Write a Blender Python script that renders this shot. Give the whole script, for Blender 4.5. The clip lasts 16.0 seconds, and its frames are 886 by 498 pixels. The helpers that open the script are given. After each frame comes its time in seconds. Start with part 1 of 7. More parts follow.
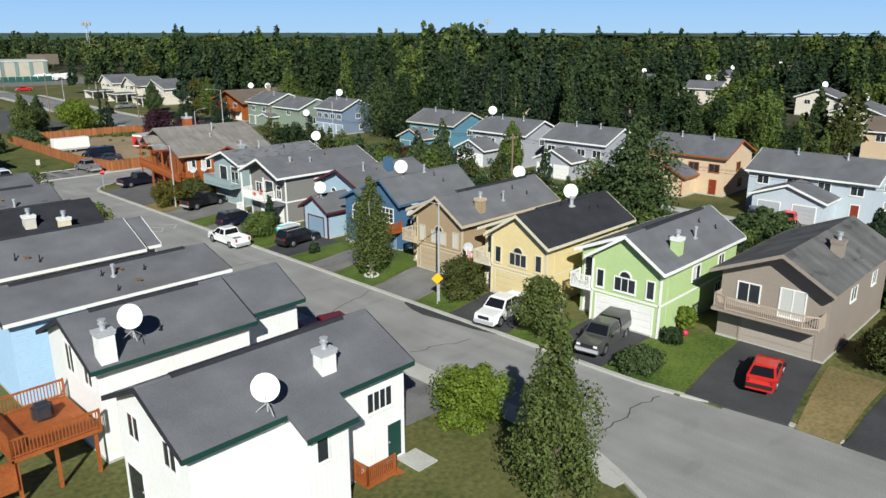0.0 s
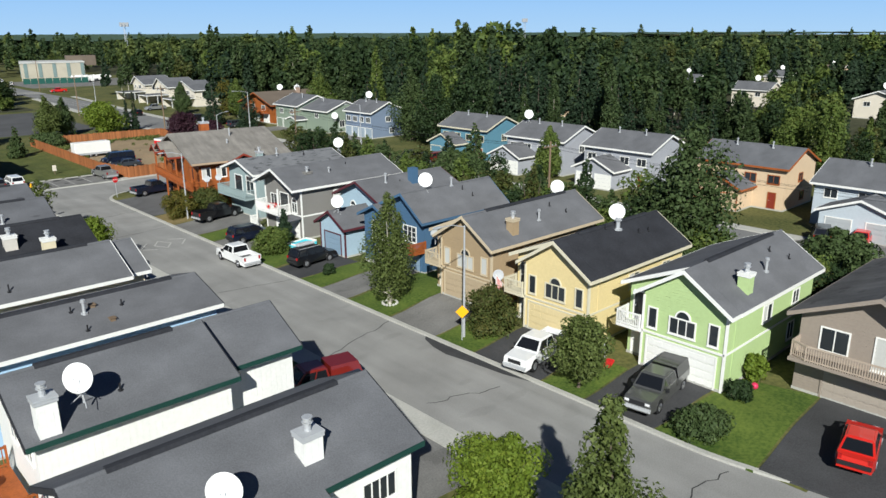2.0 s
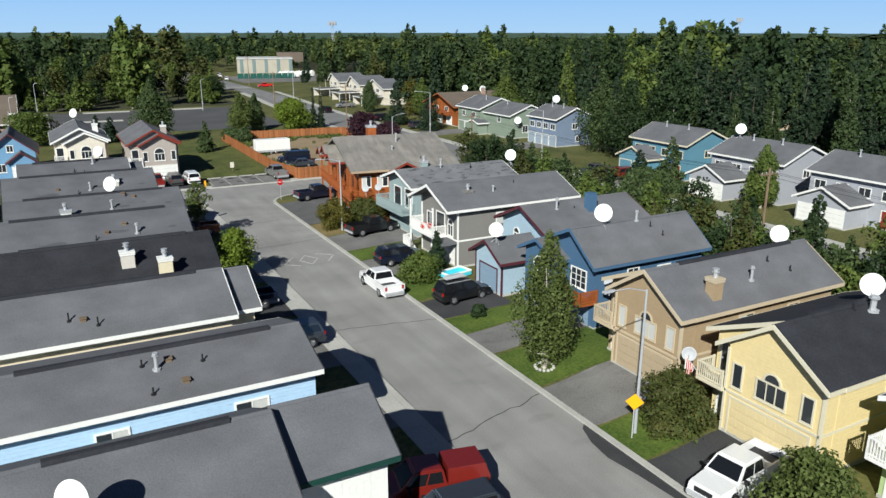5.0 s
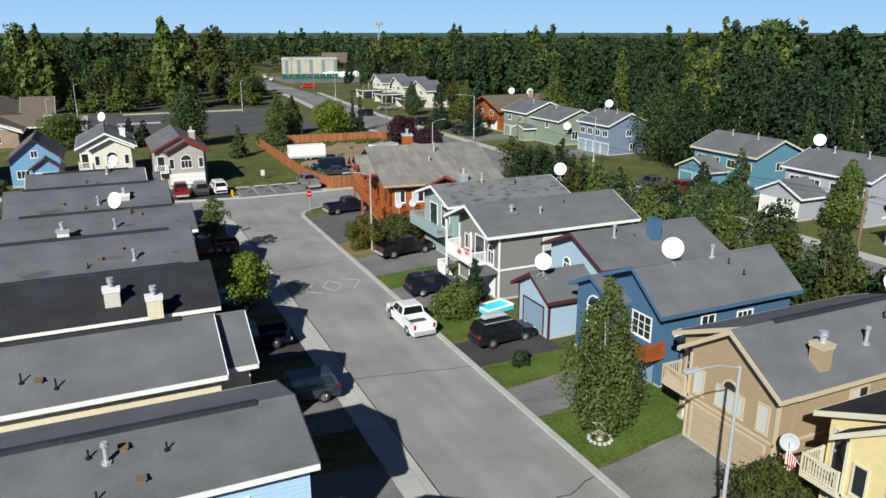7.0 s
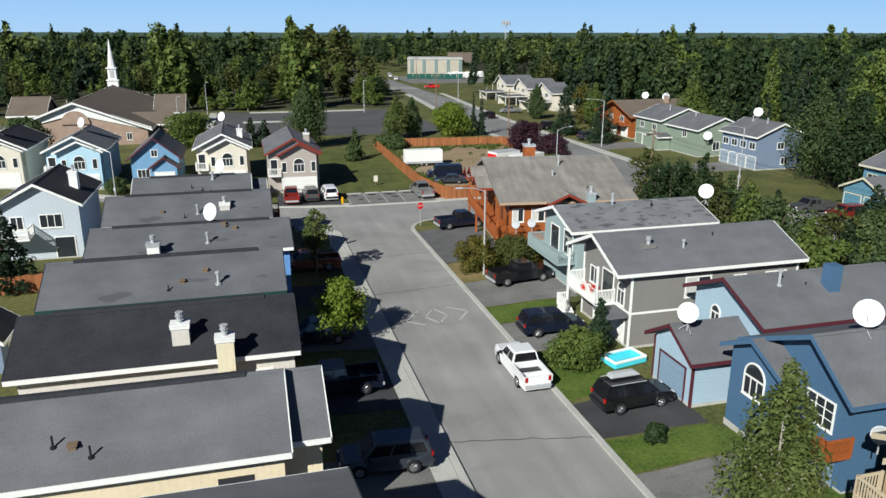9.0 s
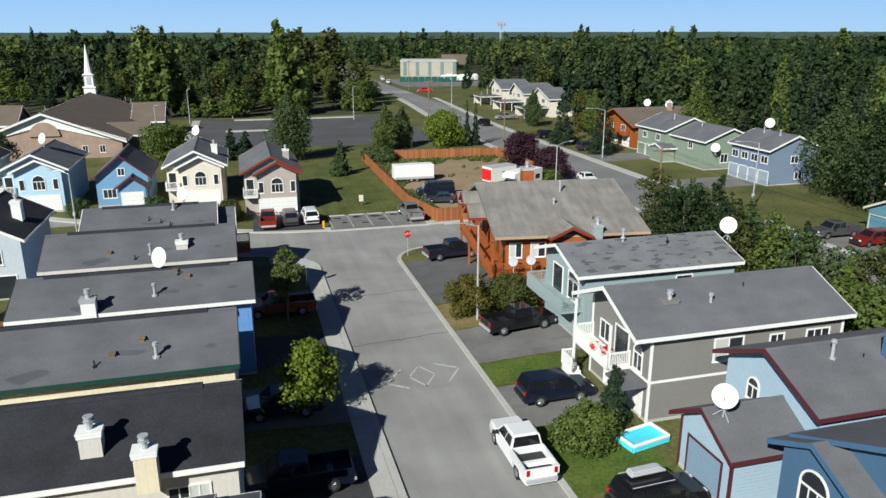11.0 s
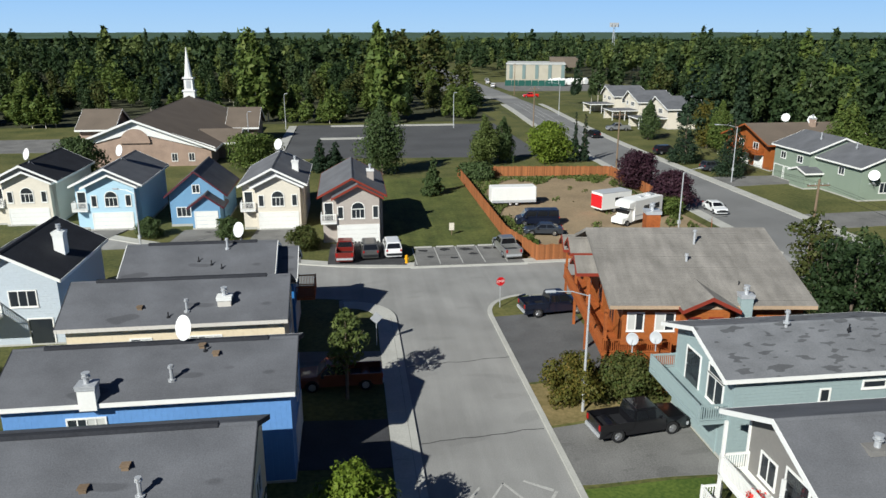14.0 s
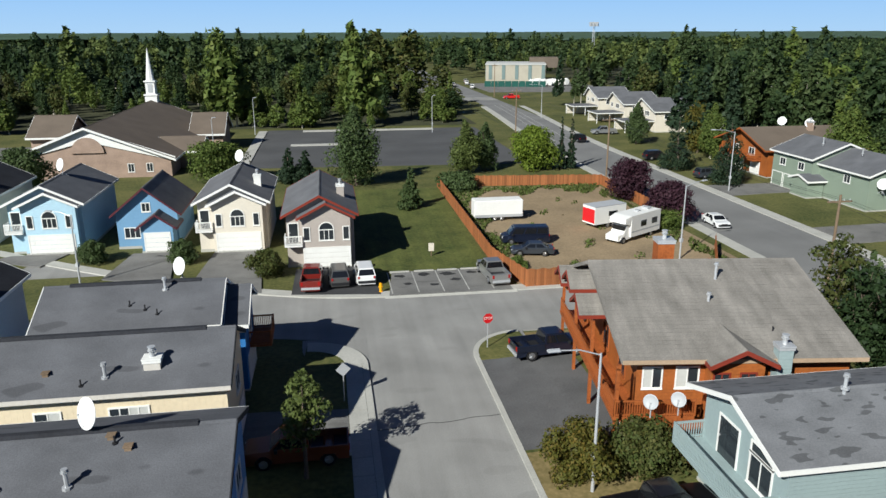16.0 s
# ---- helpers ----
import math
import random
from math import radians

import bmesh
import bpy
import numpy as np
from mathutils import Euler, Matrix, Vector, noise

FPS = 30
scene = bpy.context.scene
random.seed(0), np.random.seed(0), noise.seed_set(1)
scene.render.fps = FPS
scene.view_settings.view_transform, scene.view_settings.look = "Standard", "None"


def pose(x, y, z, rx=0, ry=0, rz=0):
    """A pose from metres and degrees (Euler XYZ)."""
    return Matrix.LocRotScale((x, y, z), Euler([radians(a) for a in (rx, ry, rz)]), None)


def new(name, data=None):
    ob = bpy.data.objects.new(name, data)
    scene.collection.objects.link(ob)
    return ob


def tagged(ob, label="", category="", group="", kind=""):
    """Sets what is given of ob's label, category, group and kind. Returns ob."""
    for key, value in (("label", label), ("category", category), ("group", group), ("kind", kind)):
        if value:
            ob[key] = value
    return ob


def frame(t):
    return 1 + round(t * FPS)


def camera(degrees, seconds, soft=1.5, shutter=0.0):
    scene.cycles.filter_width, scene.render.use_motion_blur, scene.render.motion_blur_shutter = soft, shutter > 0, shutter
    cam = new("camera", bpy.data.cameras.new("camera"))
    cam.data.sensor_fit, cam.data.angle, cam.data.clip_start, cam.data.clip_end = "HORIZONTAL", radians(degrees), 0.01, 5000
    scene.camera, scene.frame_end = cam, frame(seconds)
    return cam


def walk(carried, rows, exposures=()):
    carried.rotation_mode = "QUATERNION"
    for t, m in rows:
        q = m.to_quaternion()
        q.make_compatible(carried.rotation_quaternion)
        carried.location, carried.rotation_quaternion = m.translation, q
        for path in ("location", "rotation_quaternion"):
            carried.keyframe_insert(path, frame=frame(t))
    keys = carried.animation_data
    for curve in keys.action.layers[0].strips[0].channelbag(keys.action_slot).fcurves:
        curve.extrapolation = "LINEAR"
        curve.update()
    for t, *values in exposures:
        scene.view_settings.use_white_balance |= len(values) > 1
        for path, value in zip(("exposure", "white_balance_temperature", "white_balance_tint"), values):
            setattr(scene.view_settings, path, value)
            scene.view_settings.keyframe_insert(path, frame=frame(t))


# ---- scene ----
cam = camera(62.3, 16.0)
METRES, EYE, TILT, LEAN, TURN = 68.0, 22.2, -16.5, 0.0, -46.0
ROWS = [
    (0.0, 0.0, 0.0, 0.0, -0.0, 0.0, 0.0),
    (0.5, 0.0053, 0.028, 0.0084, 2.73, -0.04, -0.78),
    (1.0, 0.0072, 0.0566, 0.0164, 3.04, -0.01, -0.77),
    (1.5, 0.0085, 0.0849, 0.0239, 2.95, -0.0, -0.68),
    (2.0, 0.0099, 0.1132, 0.0313, 2.78, -0.02, -0.58),
    (2.5, 0.012, 0.1422, 0.0383, 2.61, -0.01, -0.49),
    (3.0, 0.0145, 0.1723, 0.0463, 2.44, -0.03, -0.42),
    (3.5, 0.0168, 0.2025, 0.0552, 2.31, 0.02, -0.41),
    (4.0, 0.0151, 0.2315, 0.064, 5.56, -0.06, -1.45),
    (4.5, 0.0122, 0.2597, 0.072, 14.83, -0.56, -4.44),
    (7.0, -0.0249, 0.4059, 0.1153, 20.58, -1.07, -5.94),
    (7.5, -0.0358, 0.4332, 0.1233, 25.56, -1.66, -7.45),
    (8.0, -0.0459, 0.4601, 0.1315, 29.39, -2.21, -8.49),
    (8.5, -0.0594, 0.4864, 0.1392, 29.92, -2.27, -8.51),
    (9.0, -0.0737, 0.5123, 0.1467, 29.88, -2.26, -8.46),
    (11.5, -0.1447, 0.6425, 0.2073, 29.44, -2.24, -8.18),
    (12.0, -0.1598, 0.67, 0.2192, 29.39, -2.22, -8.13),
    (12.5, -0.1761, 0.6971, 0.2282, 31.79, -2.57, -8.82),
    (13.0, -0.1917, 0.7233, 0.2368, 37.0, -3.45, -10.29),
    (13.5, -0.2103, 0.7468, 0.244, 38.08, -3.61, -10.49),
    (14.0, -0.229, 0.7697, 0.2509, 37.53, -3.54, -10.22),
    (14.5, -0.2497, 0.7936, 0.2571, 36.2, -3.33, -9.82),
    (15.0, -0.2697, 0.8183, 0.2646, 35.94, -3.3, -9.75),
    (15.5, -0.2898, 0.8435, 0.2723, 35.9, -3.28, -9.72),
    (16.0, -0.3091, 0.8691, 0.2799, 35.91, -3.27, -9.7),
]
walk(cam, [(t, pose(-36.25, 0, EYE, TILT, LEAN, TURN) @ pose(METRES * x, METRES * y, METRES * z, 90 + pitch, roll, yaw)) for t, x, y, z, yaw, pitch, roll in ROWS])

# ---- world and sun ----
SUN_ELEV, SUN_DIR = radians(33.0), Vector((0.69, 0.72, 0.0)).normalized()
world = bpy.data.worlds.new("sky")
scene.world = world
world.use_nodes = True
wn = world.node_tree
sky = wn.nodes.new("ShaderNodeTexSky")
sky.sky_type, sky.sun_disc = "NISHITA", False
sky.sun_elevation, sky.sun_rotation = SUN_ELEV, math.atan2(-SUN_DIR.x, -SUN_DIR.y)
sky.air_density, sky.dust_density, sky.ozone_density = 1.0, 0.3, 1.5
cool = wn.nodes.new("ShaderNodeMix")
cool.data_type, cool.blend_type = "RGBA", "MULTIPLY"
cool.inputs["Factor"].default_value = 1.0
cool.inputs["B"].default_value = (0.5, 0.72, 1.14, 1.0)
wn.links.new(sky.outputs[0], cool.inputs["A"])
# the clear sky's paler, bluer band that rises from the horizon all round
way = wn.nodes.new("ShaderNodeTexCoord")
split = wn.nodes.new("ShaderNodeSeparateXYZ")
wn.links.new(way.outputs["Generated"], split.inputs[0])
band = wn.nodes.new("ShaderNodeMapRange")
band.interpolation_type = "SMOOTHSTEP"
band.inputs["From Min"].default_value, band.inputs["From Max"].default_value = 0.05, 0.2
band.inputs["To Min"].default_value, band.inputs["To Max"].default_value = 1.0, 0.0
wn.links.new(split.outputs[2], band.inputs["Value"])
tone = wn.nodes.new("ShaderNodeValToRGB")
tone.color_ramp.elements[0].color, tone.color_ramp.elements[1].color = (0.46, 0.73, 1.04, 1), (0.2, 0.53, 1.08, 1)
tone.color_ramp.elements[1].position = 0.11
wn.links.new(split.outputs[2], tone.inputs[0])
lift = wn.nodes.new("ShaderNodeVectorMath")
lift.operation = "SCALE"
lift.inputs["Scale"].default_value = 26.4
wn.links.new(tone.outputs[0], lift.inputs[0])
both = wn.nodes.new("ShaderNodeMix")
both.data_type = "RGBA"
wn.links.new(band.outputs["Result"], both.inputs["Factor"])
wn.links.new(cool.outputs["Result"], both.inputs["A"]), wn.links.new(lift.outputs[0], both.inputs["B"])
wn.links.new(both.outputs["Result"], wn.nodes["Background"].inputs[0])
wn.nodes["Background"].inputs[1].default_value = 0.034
sun = new("sun", bpy.data.lights.new("sun", "SUN"))
sun.data.energy, sun.data.angle, sun.data.color = 6.45, radians(0.55), (0.945, 0.965, 0.925)
down = Vector((SUN_DIR.x * math.cos(SUN_ELEV), SUN_DIR.y * math.cos(SUN_ELEV), -math.sin(SUN_ELEV)))
sun.matrix_world = Matrix.Translation((-60, -60, 80)) @ down.to_track_quat("-Z", "Y").to_matrix().to_4x4()
scene.view_settings.exposure = 0.0

# ---- materials ----
def nd(nt, kind, **ins):
    n = nt.nodes.new(kind)
    for k, v in ins.items():
        n.inputs[k].default_value = v
    return n


def mat(name, col, rough=0.8, var=0.18, big=0.25, small=9.0, bump=0.15, metal=0.0, warm=None, island=False, objrand=0.0, grooves=None, spec=0.3, streak=None, patch=None):
    """A painted or raw surface: two scales of mottling, fine relief; grooves = (axis, spacing, depth);
    streak = (x scale, y scale, depth) of long stains; patch = (scale, threshold, factor) of repaired or worn spots."""
    m = bpy.data.materials.new(name)
    m.use_nodes = True
    nt = m.node_tree
    b = nt.nodes["Principled BSDF"]
    L = nt.links.new
    tc = nt.nodes.new("ShaderNodeTexCoord")
    n1, n2 = nd(nt, "ShaderNodeTexNoise", Scale=big, Detail=4.0), nd(nt, "ShaderNodeTexNoise", Scale=small, Detail=5.0)
    L(tc.outputs["Object"], n1.inputs["Vector"]), L(tc.outputs["Object"], n2.inputs["Vector"])
    add = nt.nodes.new("ShaderNodeMath")
    add.operation = "ADD"
    L(n1.outputs[0], add.inputs[0]), L(n2.outputs[0], add.inputs[1])
    half = nd(nt, "ShaderNodeMath")
    half.operation = "MULTIPLY_ADD"
    half.inputs[1].default_value, half.inputs[2].default_value = 1.2, -0.7
    half.use_clamp = True
    L(add.outputs[0], half.inputs[0])
    fac = half.outputs[0]
    if island or objrand:
        src = nt.nodes.new("ShaderNodeNewGeometry").outputs["Random Per Island"] if island else nt.nodes.new("ShaderNodeObjectInfo").outputs["Random"]
        mx = nt.nodes.new("ShaderNodeMath")
        mx.operation = "MULTIPLY_ADD"
        mx.inputs[1].default_value = 0.7
        L(src, mx.inputs[0])
        sc = nt.nodes.new("ShaderNodeMath")
        sc.operation = "MULTIPLY"
        sc.inputs[1].default_value = 0.3
        L(fac, sc.inputs[0]), L(sc.outputs[0], mx.inputs[2])
        fac = mx.outputs[0]
    ramp = nt.nodes.new("ShaderNodeValToRGB")
    c = Vector(col)
    lo, hi = c * (1 - var), c * (1 + var)
    if warm:
        hi = Vector(warm)
    ramp.color_ramp.elements[0].color, ramp.color_ramp.elements[1].color = (*lo, 1), (*[min(v, 0.95) for v in hi], 1)
    ramp.color_ramp.elements[0].position, ramp.color_ramp.elements[1].position = 0.15, 0.85
    L(fac, ramp.inputs[0])
    hue = ramp.outputs[0]
    for spec_of in (streak, patch):
        if not spec_of:
            continue
        mp = nt.nodes.new("ShaderNodeMapping")
        L(tc.outputs["Object"], mp.inputs["Vector"])
        nz = nd(nt, "ShaderNodeTexNoise", Scale=1.0, Detail=3.0 if spec_of is streak else 1.0)
        rg2 = nt.nodes.new("ShaderNodeMapRange")
        if spec_of is streak:
            mp.inputs["Scale"].default_value = (streak[0], streak[1], streak[1])
            lims = (0.32, 0.68, 1 - streak[2], 1 + streak[2] * 0.6)
        else:
            mp.inputs["Scale"].default_value = (patch[0] * 0.7, patch[0] * 1.6, patch[0])
            lims = (patch[1], patch[1] + 0.03, 1.0, patch[2])
        for nm, v in zip(("From Min", "From Max", "To Min", "To Max"), lims):
            rg2.inputs[nm].default_value = v
        L(mp.outputs[0], nz.inputs["Vector"]), L(nz.outputs[0], rg2.inputs["Value"])
        sc2 = nt.nodes.new("ShaderNodeVectorMath")
        sc2.operation = "SCALE"
        L(hue, sc2.inputs[0]), L(rg2.outputs["Result"], sc2.inputs["Scale"])
        hue = sc2.outputs[0]
    L(hue, b.inputs["Base Color"])
    b.inputs["Roughness"].default_value, b.inputs["Metallic"].default_value = rough, metal
    b.inputs["Specular IOR Level"].default_value = spec
    last = None
    if bump:
        bp = nd(nt, "ShaderNodeBump", Strength=bump, Distance=0.03)
        L(n2.outputs[0], bp.inputs["Height"])
        last = bp
    if grooves:
        axis, step, depth = grooves
        sep = nt.nodes.new("ShaderNodeSeparateXYZ")
        L(tc.outputs["Object"], sep.inputs[0])
        src = sep.outputs["XYZ".index(axis)] if axis in "XYZ" else None
        if axis == "XY":
            s2 = nt.nodes.new("ShaderNodeMath")
            L(sep.outputs[0], s2.inputs[0]), L(sep.outputs[1], s2.inputs[1])
            src = s2.outputs[0]
        dv = nt.nodes.new("ShaderNodeMath")
        dv.operation, dv.inputs[1].default_value = "DIVIDE", step
        L(src, dv.inputs[0])
        fr = nt.nodes.new("ShaderNodeMath")
        fr.operation = "FRACT"
        L(dv.outputs[0], fr.inputs[0])
        h = fr.outputs[0]
        if axis == "XY":
            gt = nt.nodes.new("ShaderNodeMath")
            gt.operation, gt.inputs[1].default_value = "GREATER_THAN", 0.1
            L(h, gt.inputs[0])
            h = gt.outputs[0]
        b2 = nd(nt, "ShaderNodeBump", Strength=1.0, Distance=depth)
        b2.invert = axis == "Z"
        L(h, b2.inputs["Height"])
        if last:
            L(last.outputs[0], b2.inputs["Normal"])
        last = b2
    if last:
        L(last.outputs[0], b.inputs["Normal"])
    return m


def leaf_mat(name, col, light, dark=None):
    m = bpy.data.materials.new(name)
    m.use_nodes = True
    nt = m.node_tree
    b, L = nt.nodes["Principled BSDF"], nt.links.new
    geo = nt.nodes.new("ShaderNodeNewGeometry")
    ramp = nt.nodes.new("ShaderNodeValToRGB")
    dark = dark or tuple(v * 0.55 for v in col)
    e = ramp.color_ramp.elements
    e[0].color, e[1].color = (*dark, 1), (*light, 1)
    e.new(0.5).color = (*col, 1)
    tc = nt.nodes.new("ShaderNodeTexCoord")
    nz = nd(nt, "ShaderNodeTexNoise", Scale=0.22, Detail=2.0)
    L(tc.outputs["Object"], nz.inputs["Vector"])
    mixf = nt.nodes.new("ShaderNodeMix")
    mixf.inputs[0].default_value = 0.5
    L(geo.outputs["Random Per Island"], mixf.inputs[2]), L(nz.outputs[0], mixf.inputs[3])
    L(mixf.outputs[0], ramp.inputs[0]), L(ramp.outputs[0], b.inputs["Base Color"])
    b.inputs["Roughness"].default_value, b.inputs["Specular IOR Level"].default_value = 0.65, 0.2
    tr = nt.nodes.new("ShaderNodeBsdfTranslucent")
    L(ramp.outputs[0], tr.inputs[0])
    mx = nt.nodes.new("ShaderNodeMixShader")
    mx.inputs[0].default_value = 0.25
    L(b.outputs[0], mx.inputs[1]), L(tr.outputs[0], mx.inputs[2]), L(mx.outputs[0], nt.nodes["Material Output"].inputs[0])
    return m


def siding(name, col, lap=True):
    return mat(name, col, 0.6, 0.06, 0.3, 5, 0.05, grooves=("Z", 0.2, 0.02) if lap else ("XY", 0.3, 0.015))


ASPHALT = mat("weathered_asphalt", (0.268, 0.262, 0.247), 0.9, 0.2, 0.22, 14, 0.25, streak=(0.9, 0.05, 0.1), patch=(0.3, 0.66, 0.92))
DRIVE = mat("driveway_asphalt", (0.17, 0.165, 0.155), 0.9, 0.3, 0.3, 12, 0.25, patch=(0.5, 0.62, 0.86))
DRIVE_NEW = mat("fresh_asphalt", (0.05, 0.05, 0.052), 0.85, 0.3, 0.4, 12, 0.25)
CONCRETE = mat("concrete", (0.42, 0.41, 0.37), 0.85, 0.14, 0.5, 8, 0.15)
GRASS = mat("lawn_grass", (0.072, 0.1, 0.022), 0.9, 0.45, 0.13, 3.0, 0.8, warm=(0.15, 0.14, 0.045))
DRYGRASS = mat("dry_grass", (0.19, 0.155, 0.055), 0.95, 0.35, 0.2, 4, 0.8, warm=(0.27, 0.2, 0.09))
SIDELAWN = mat("side_lawn", (0.075, 0.105, 0.022), 0.9, 0.4, 0.25, 4, 0.8, warm=(0.125, 0.135, 0.035), streak=(0.9, 0.06, 0.2))
LUSH = mat("watered_lawn", (0.055, 0.115, 0.014), 0.9, 0.4, 0.35, 5, 0.8, warm=(0.115, 0.155, 0.026))
DIRT = mat("bare_dirt", (0.27, 0.2, 0.12), 0.95, 0.25, 0.2, 5, 0.5)
SHINGLE = mat("grey_shingles", (0.13, 0.131, 0.138), 0.9, 0.2, 0.4, 16, 0.4, streak=(0.5, 0.9, 0.09))
SHINGLE_N = mat("blue_grey_shingles", (0.126, 0.128, 0.136), 0.9, 0.2, 0.4, 16, 0.4, streak=(0.5, 0.9, 0.09))
SHINGLE_D = mat("dark_grey_shingles", (0.11, 0.112, 0.121), 0.9, 0.2, 0.4, 16, 0.4, streak=(0.5, 0.9, 0.1), patch=(0.5, 0.66, 0.72))
SHINGLE_W = mat("weathered_shingles", (0.115, 0.112, 0.108), 0.9, 0.35, 0.5, 20, 0.4, streak=(1.2, 0.2, 0.2), patch=(0.8, 0.62, 0.7))
SHINGLE_P = mat("patched_shingles", (0.165, 0.168, 0.175), 0.9, 0.2, 0.6, 14, 0.4, streak=(0.6, 0.9, 0.1), patch=(1.5, 0.6, 0.55))
SHINGLE_B = mat("black_shingles", (0.026, 0.027, 0.032), 0.9, 0.3, 0.6, 9, 0.5, streak=(0.5, 0.9, 0.12))
SHINGLE_T = mat("tan_shingles", (0.215, 0.198, 0.176), 0.9, 0.26, 0.5, 14, 0.4, grooves=("Y", 0.34, 0.035), streak=(1.6, 0.3, 0.18))
SHINGLE_C = mat("brown_shingles", (0.14, 0.11, 0.085), 0.9, 0.15, 0.3, 14, 0.3)
WHITE = mat("white_paint", (0.78, 0.77, 0.73), 0.5, 0.04, 0.6, 6, 0.03)
GREENTRIM = mat("dark_green_trim", (0.012, 0.05, 0.04), 0.5, 0.1)
CREAMTRIM = mat("cream_trim", (0.62, 0.57, 0.43), 0.5, 0.05)
DARKTRIM = mat("dark_trim", (0.03, 0.03, 0.035), 0.6, 0.1)
MAROON = mat("maroon_trim", (0.09, 0.022, 0.03), 0.5, 0.1)
REDTRIM = mat("red_trim", (0.22, 0.035, 0.02), 0.5, 0.1)
METAL = mat("galvanised_metal", (0.5, 0.51, 0.52), 0.45, 0.14, metal=0.3)
DISHW = mat("dish_paint", (0.8, 0.8, 0.78), 0.45, 0.03, bump=0.0)
DISHG = mat("dish_grey", (0.42, 0.43, 0.44), 0.5, 0.05, bump=0.0)
CEDAR = mat("cedar_stain", (0.31, 0.085, 0.022), 0.6, 0.25, 1.0, 8, 0.15)
FENCE = mat("cedar_fence_boards", (0.3, 0.11, 0.04), 0.75, 0.3, 0.8, 8, 0.2, objrand=0.4)
LOG = mat("stained_log_siding", (0.29, 0.085, 0.02), 0.55, 0.2, 0.6, 6, 0.1, grooves=("Z", 0.22, 0.04))
BRICK = mat("church_brick", (0.33, 0.235, 0.18), 0.85, 0.22, 0.6, 6, 0.2)
BARK = mat("bark", (0.13, 0.1, 0.075), 0.9, 0.3, 2, 14, 0.6)
BIRCH = mat("pale_bark", (0.42, 0.38, 0.32), 0.8, 0.3, 2, 14, 0.4)
TYRE = mat("tyre_rubber", (0.015, 0.015, 0.016), 0.85, 0.1, bump=0.0)
RIM = mat("alloy_rim", (0.5, 0.5, 0.51), 0.3, 0.05, metal=0.9, bump=0.0)
BLACKP = mat("black_plastic", (0.02, 0.02, 0.022), 0.5, 0.1, bump=0.0)
REDLENS = mat("red_lens", (0.35, 0.01, 0.01), 0.2, 0.05, bump=0.0)
LENS = mat("clear_lens", (0.7, 0.7, 0.7), 0.15, 0.05, bump=0.0)
SIGNRED = mat("sign_red", (0.6, 0.015, 0.02), 0.4, 0.04, bump=0.0)
SIGNYEL = mat("sign_yellow", (0.85, 0.4, 0.01), 0.4, 0.04, bump=0.0)
AQUA = mat("aqua_vinyl", (0.08, 0.6, 0.7), 0.3, 0.05, bump=0.0)
FLOWER = mat("red_flowers", (0.6, 0.03, 0.02), 0.6, 0.2, bump=0.0)
BLIND = mat("window_blind", (0.5, 0.5, 0.47), 0.7, 0.06, bump=0.0)
MARK = mat("worn_road_paint", (0.42, 0.41, 0.38), 0.8, 0.2, 1.5, 8, 0.05)
TAR = mat("crack_sealant", (0.05, 0.05, 0.05), 0.7, 0.1, bump=0.0)
WOODPOLE = mat("weathered_pole", (0.2, 0.14, 0.09), 0.85, 0.2)


def glass_mat(name, col, rough=0.06):
    m = bpy.data.materials.new(name)
    m.use_nodes = True
    b = m.node_tree.nodes["Principled BSDF"]
    b.inputs["Base Color"].default_value, b.inputs["Roughness"].default_value = (*col, 1), rough
    b.inputs["Specular IOR Level"].default_value = 0.6
    return m


GLASS = glass_mat("window_glass", (0.025, 0.03, 0.035))
CARGLASS = glass_mat("car_glass", (0.01, 0.011, 0.013))


def paint(name, col, metal=0.3):
    m = mat(name, col, 0.3, 0.04, bump=0.0, metal=metal, spec=0.5)
    m.node_tree.nodes["Principled BSDF"].inputs["Coat Weight"].default_value = 0.6
    m.node_tree.nodes["Principled BSDF"].inputs["Coat Roughness"].default_value = 0.05
    return m


# ---- mesh helpers ----
def link(name, me, material, parent=None, label=""):
    ob = new(name, me)
    if material is not None and not me.materials:
        me.materials.append(material)
    if parent is not None:
        ob.parent = parent
    if label:
        ob["label"] = label
    return ob


def part(name, bm, material, parent=None, label="", smooth=False):
    bmesh.ops.recalc_face_normals(bm, faces=bm.faces)
    me = bpy.data.meshes.new(name)
    bm.to_mesh(me)
    bm.free()
    if smooth:
        for p in me.polygons:
            p.use_smooth = True
    return link(name, me, material, parent, label)


def thing(name, m, label, category, group="", kind=""):
    ob = new(name)
    ob.matrix_basis = m
    ob.empty_display_size = 0.2
    return tagged(ob, label, category, group, kind)


def hexa(bm, p):
    """Six faces through eight corners: bottom ring 0-3, top ring 4-7."""
    v = [bm.verts.new(q) for q in p]
    for f in ((3, 2, 1, 0), (4, 5, 6, 7), (0, 1, 5, 4), (1, 2, 6, 5), (2, 3, 7, 6), (3, 0, 4, 7)):
        bm.faces.new([v[i] for i in f])
    return v


def box(bm, x0, x1, y0, y1, z0, z1):
    return hexa(bm, [(x0, y0, z0), (x1, y0, z0), (x1, y1, z0), (x0, y1, z0), (x0, y0, z1), (x1, y0, z1), (x1, y1, z1), (x0, y1, z1)])


def boxes(*bs):
    bm = bmesh.new()
    for b in bs:
        box(bm, *b)
    return bm


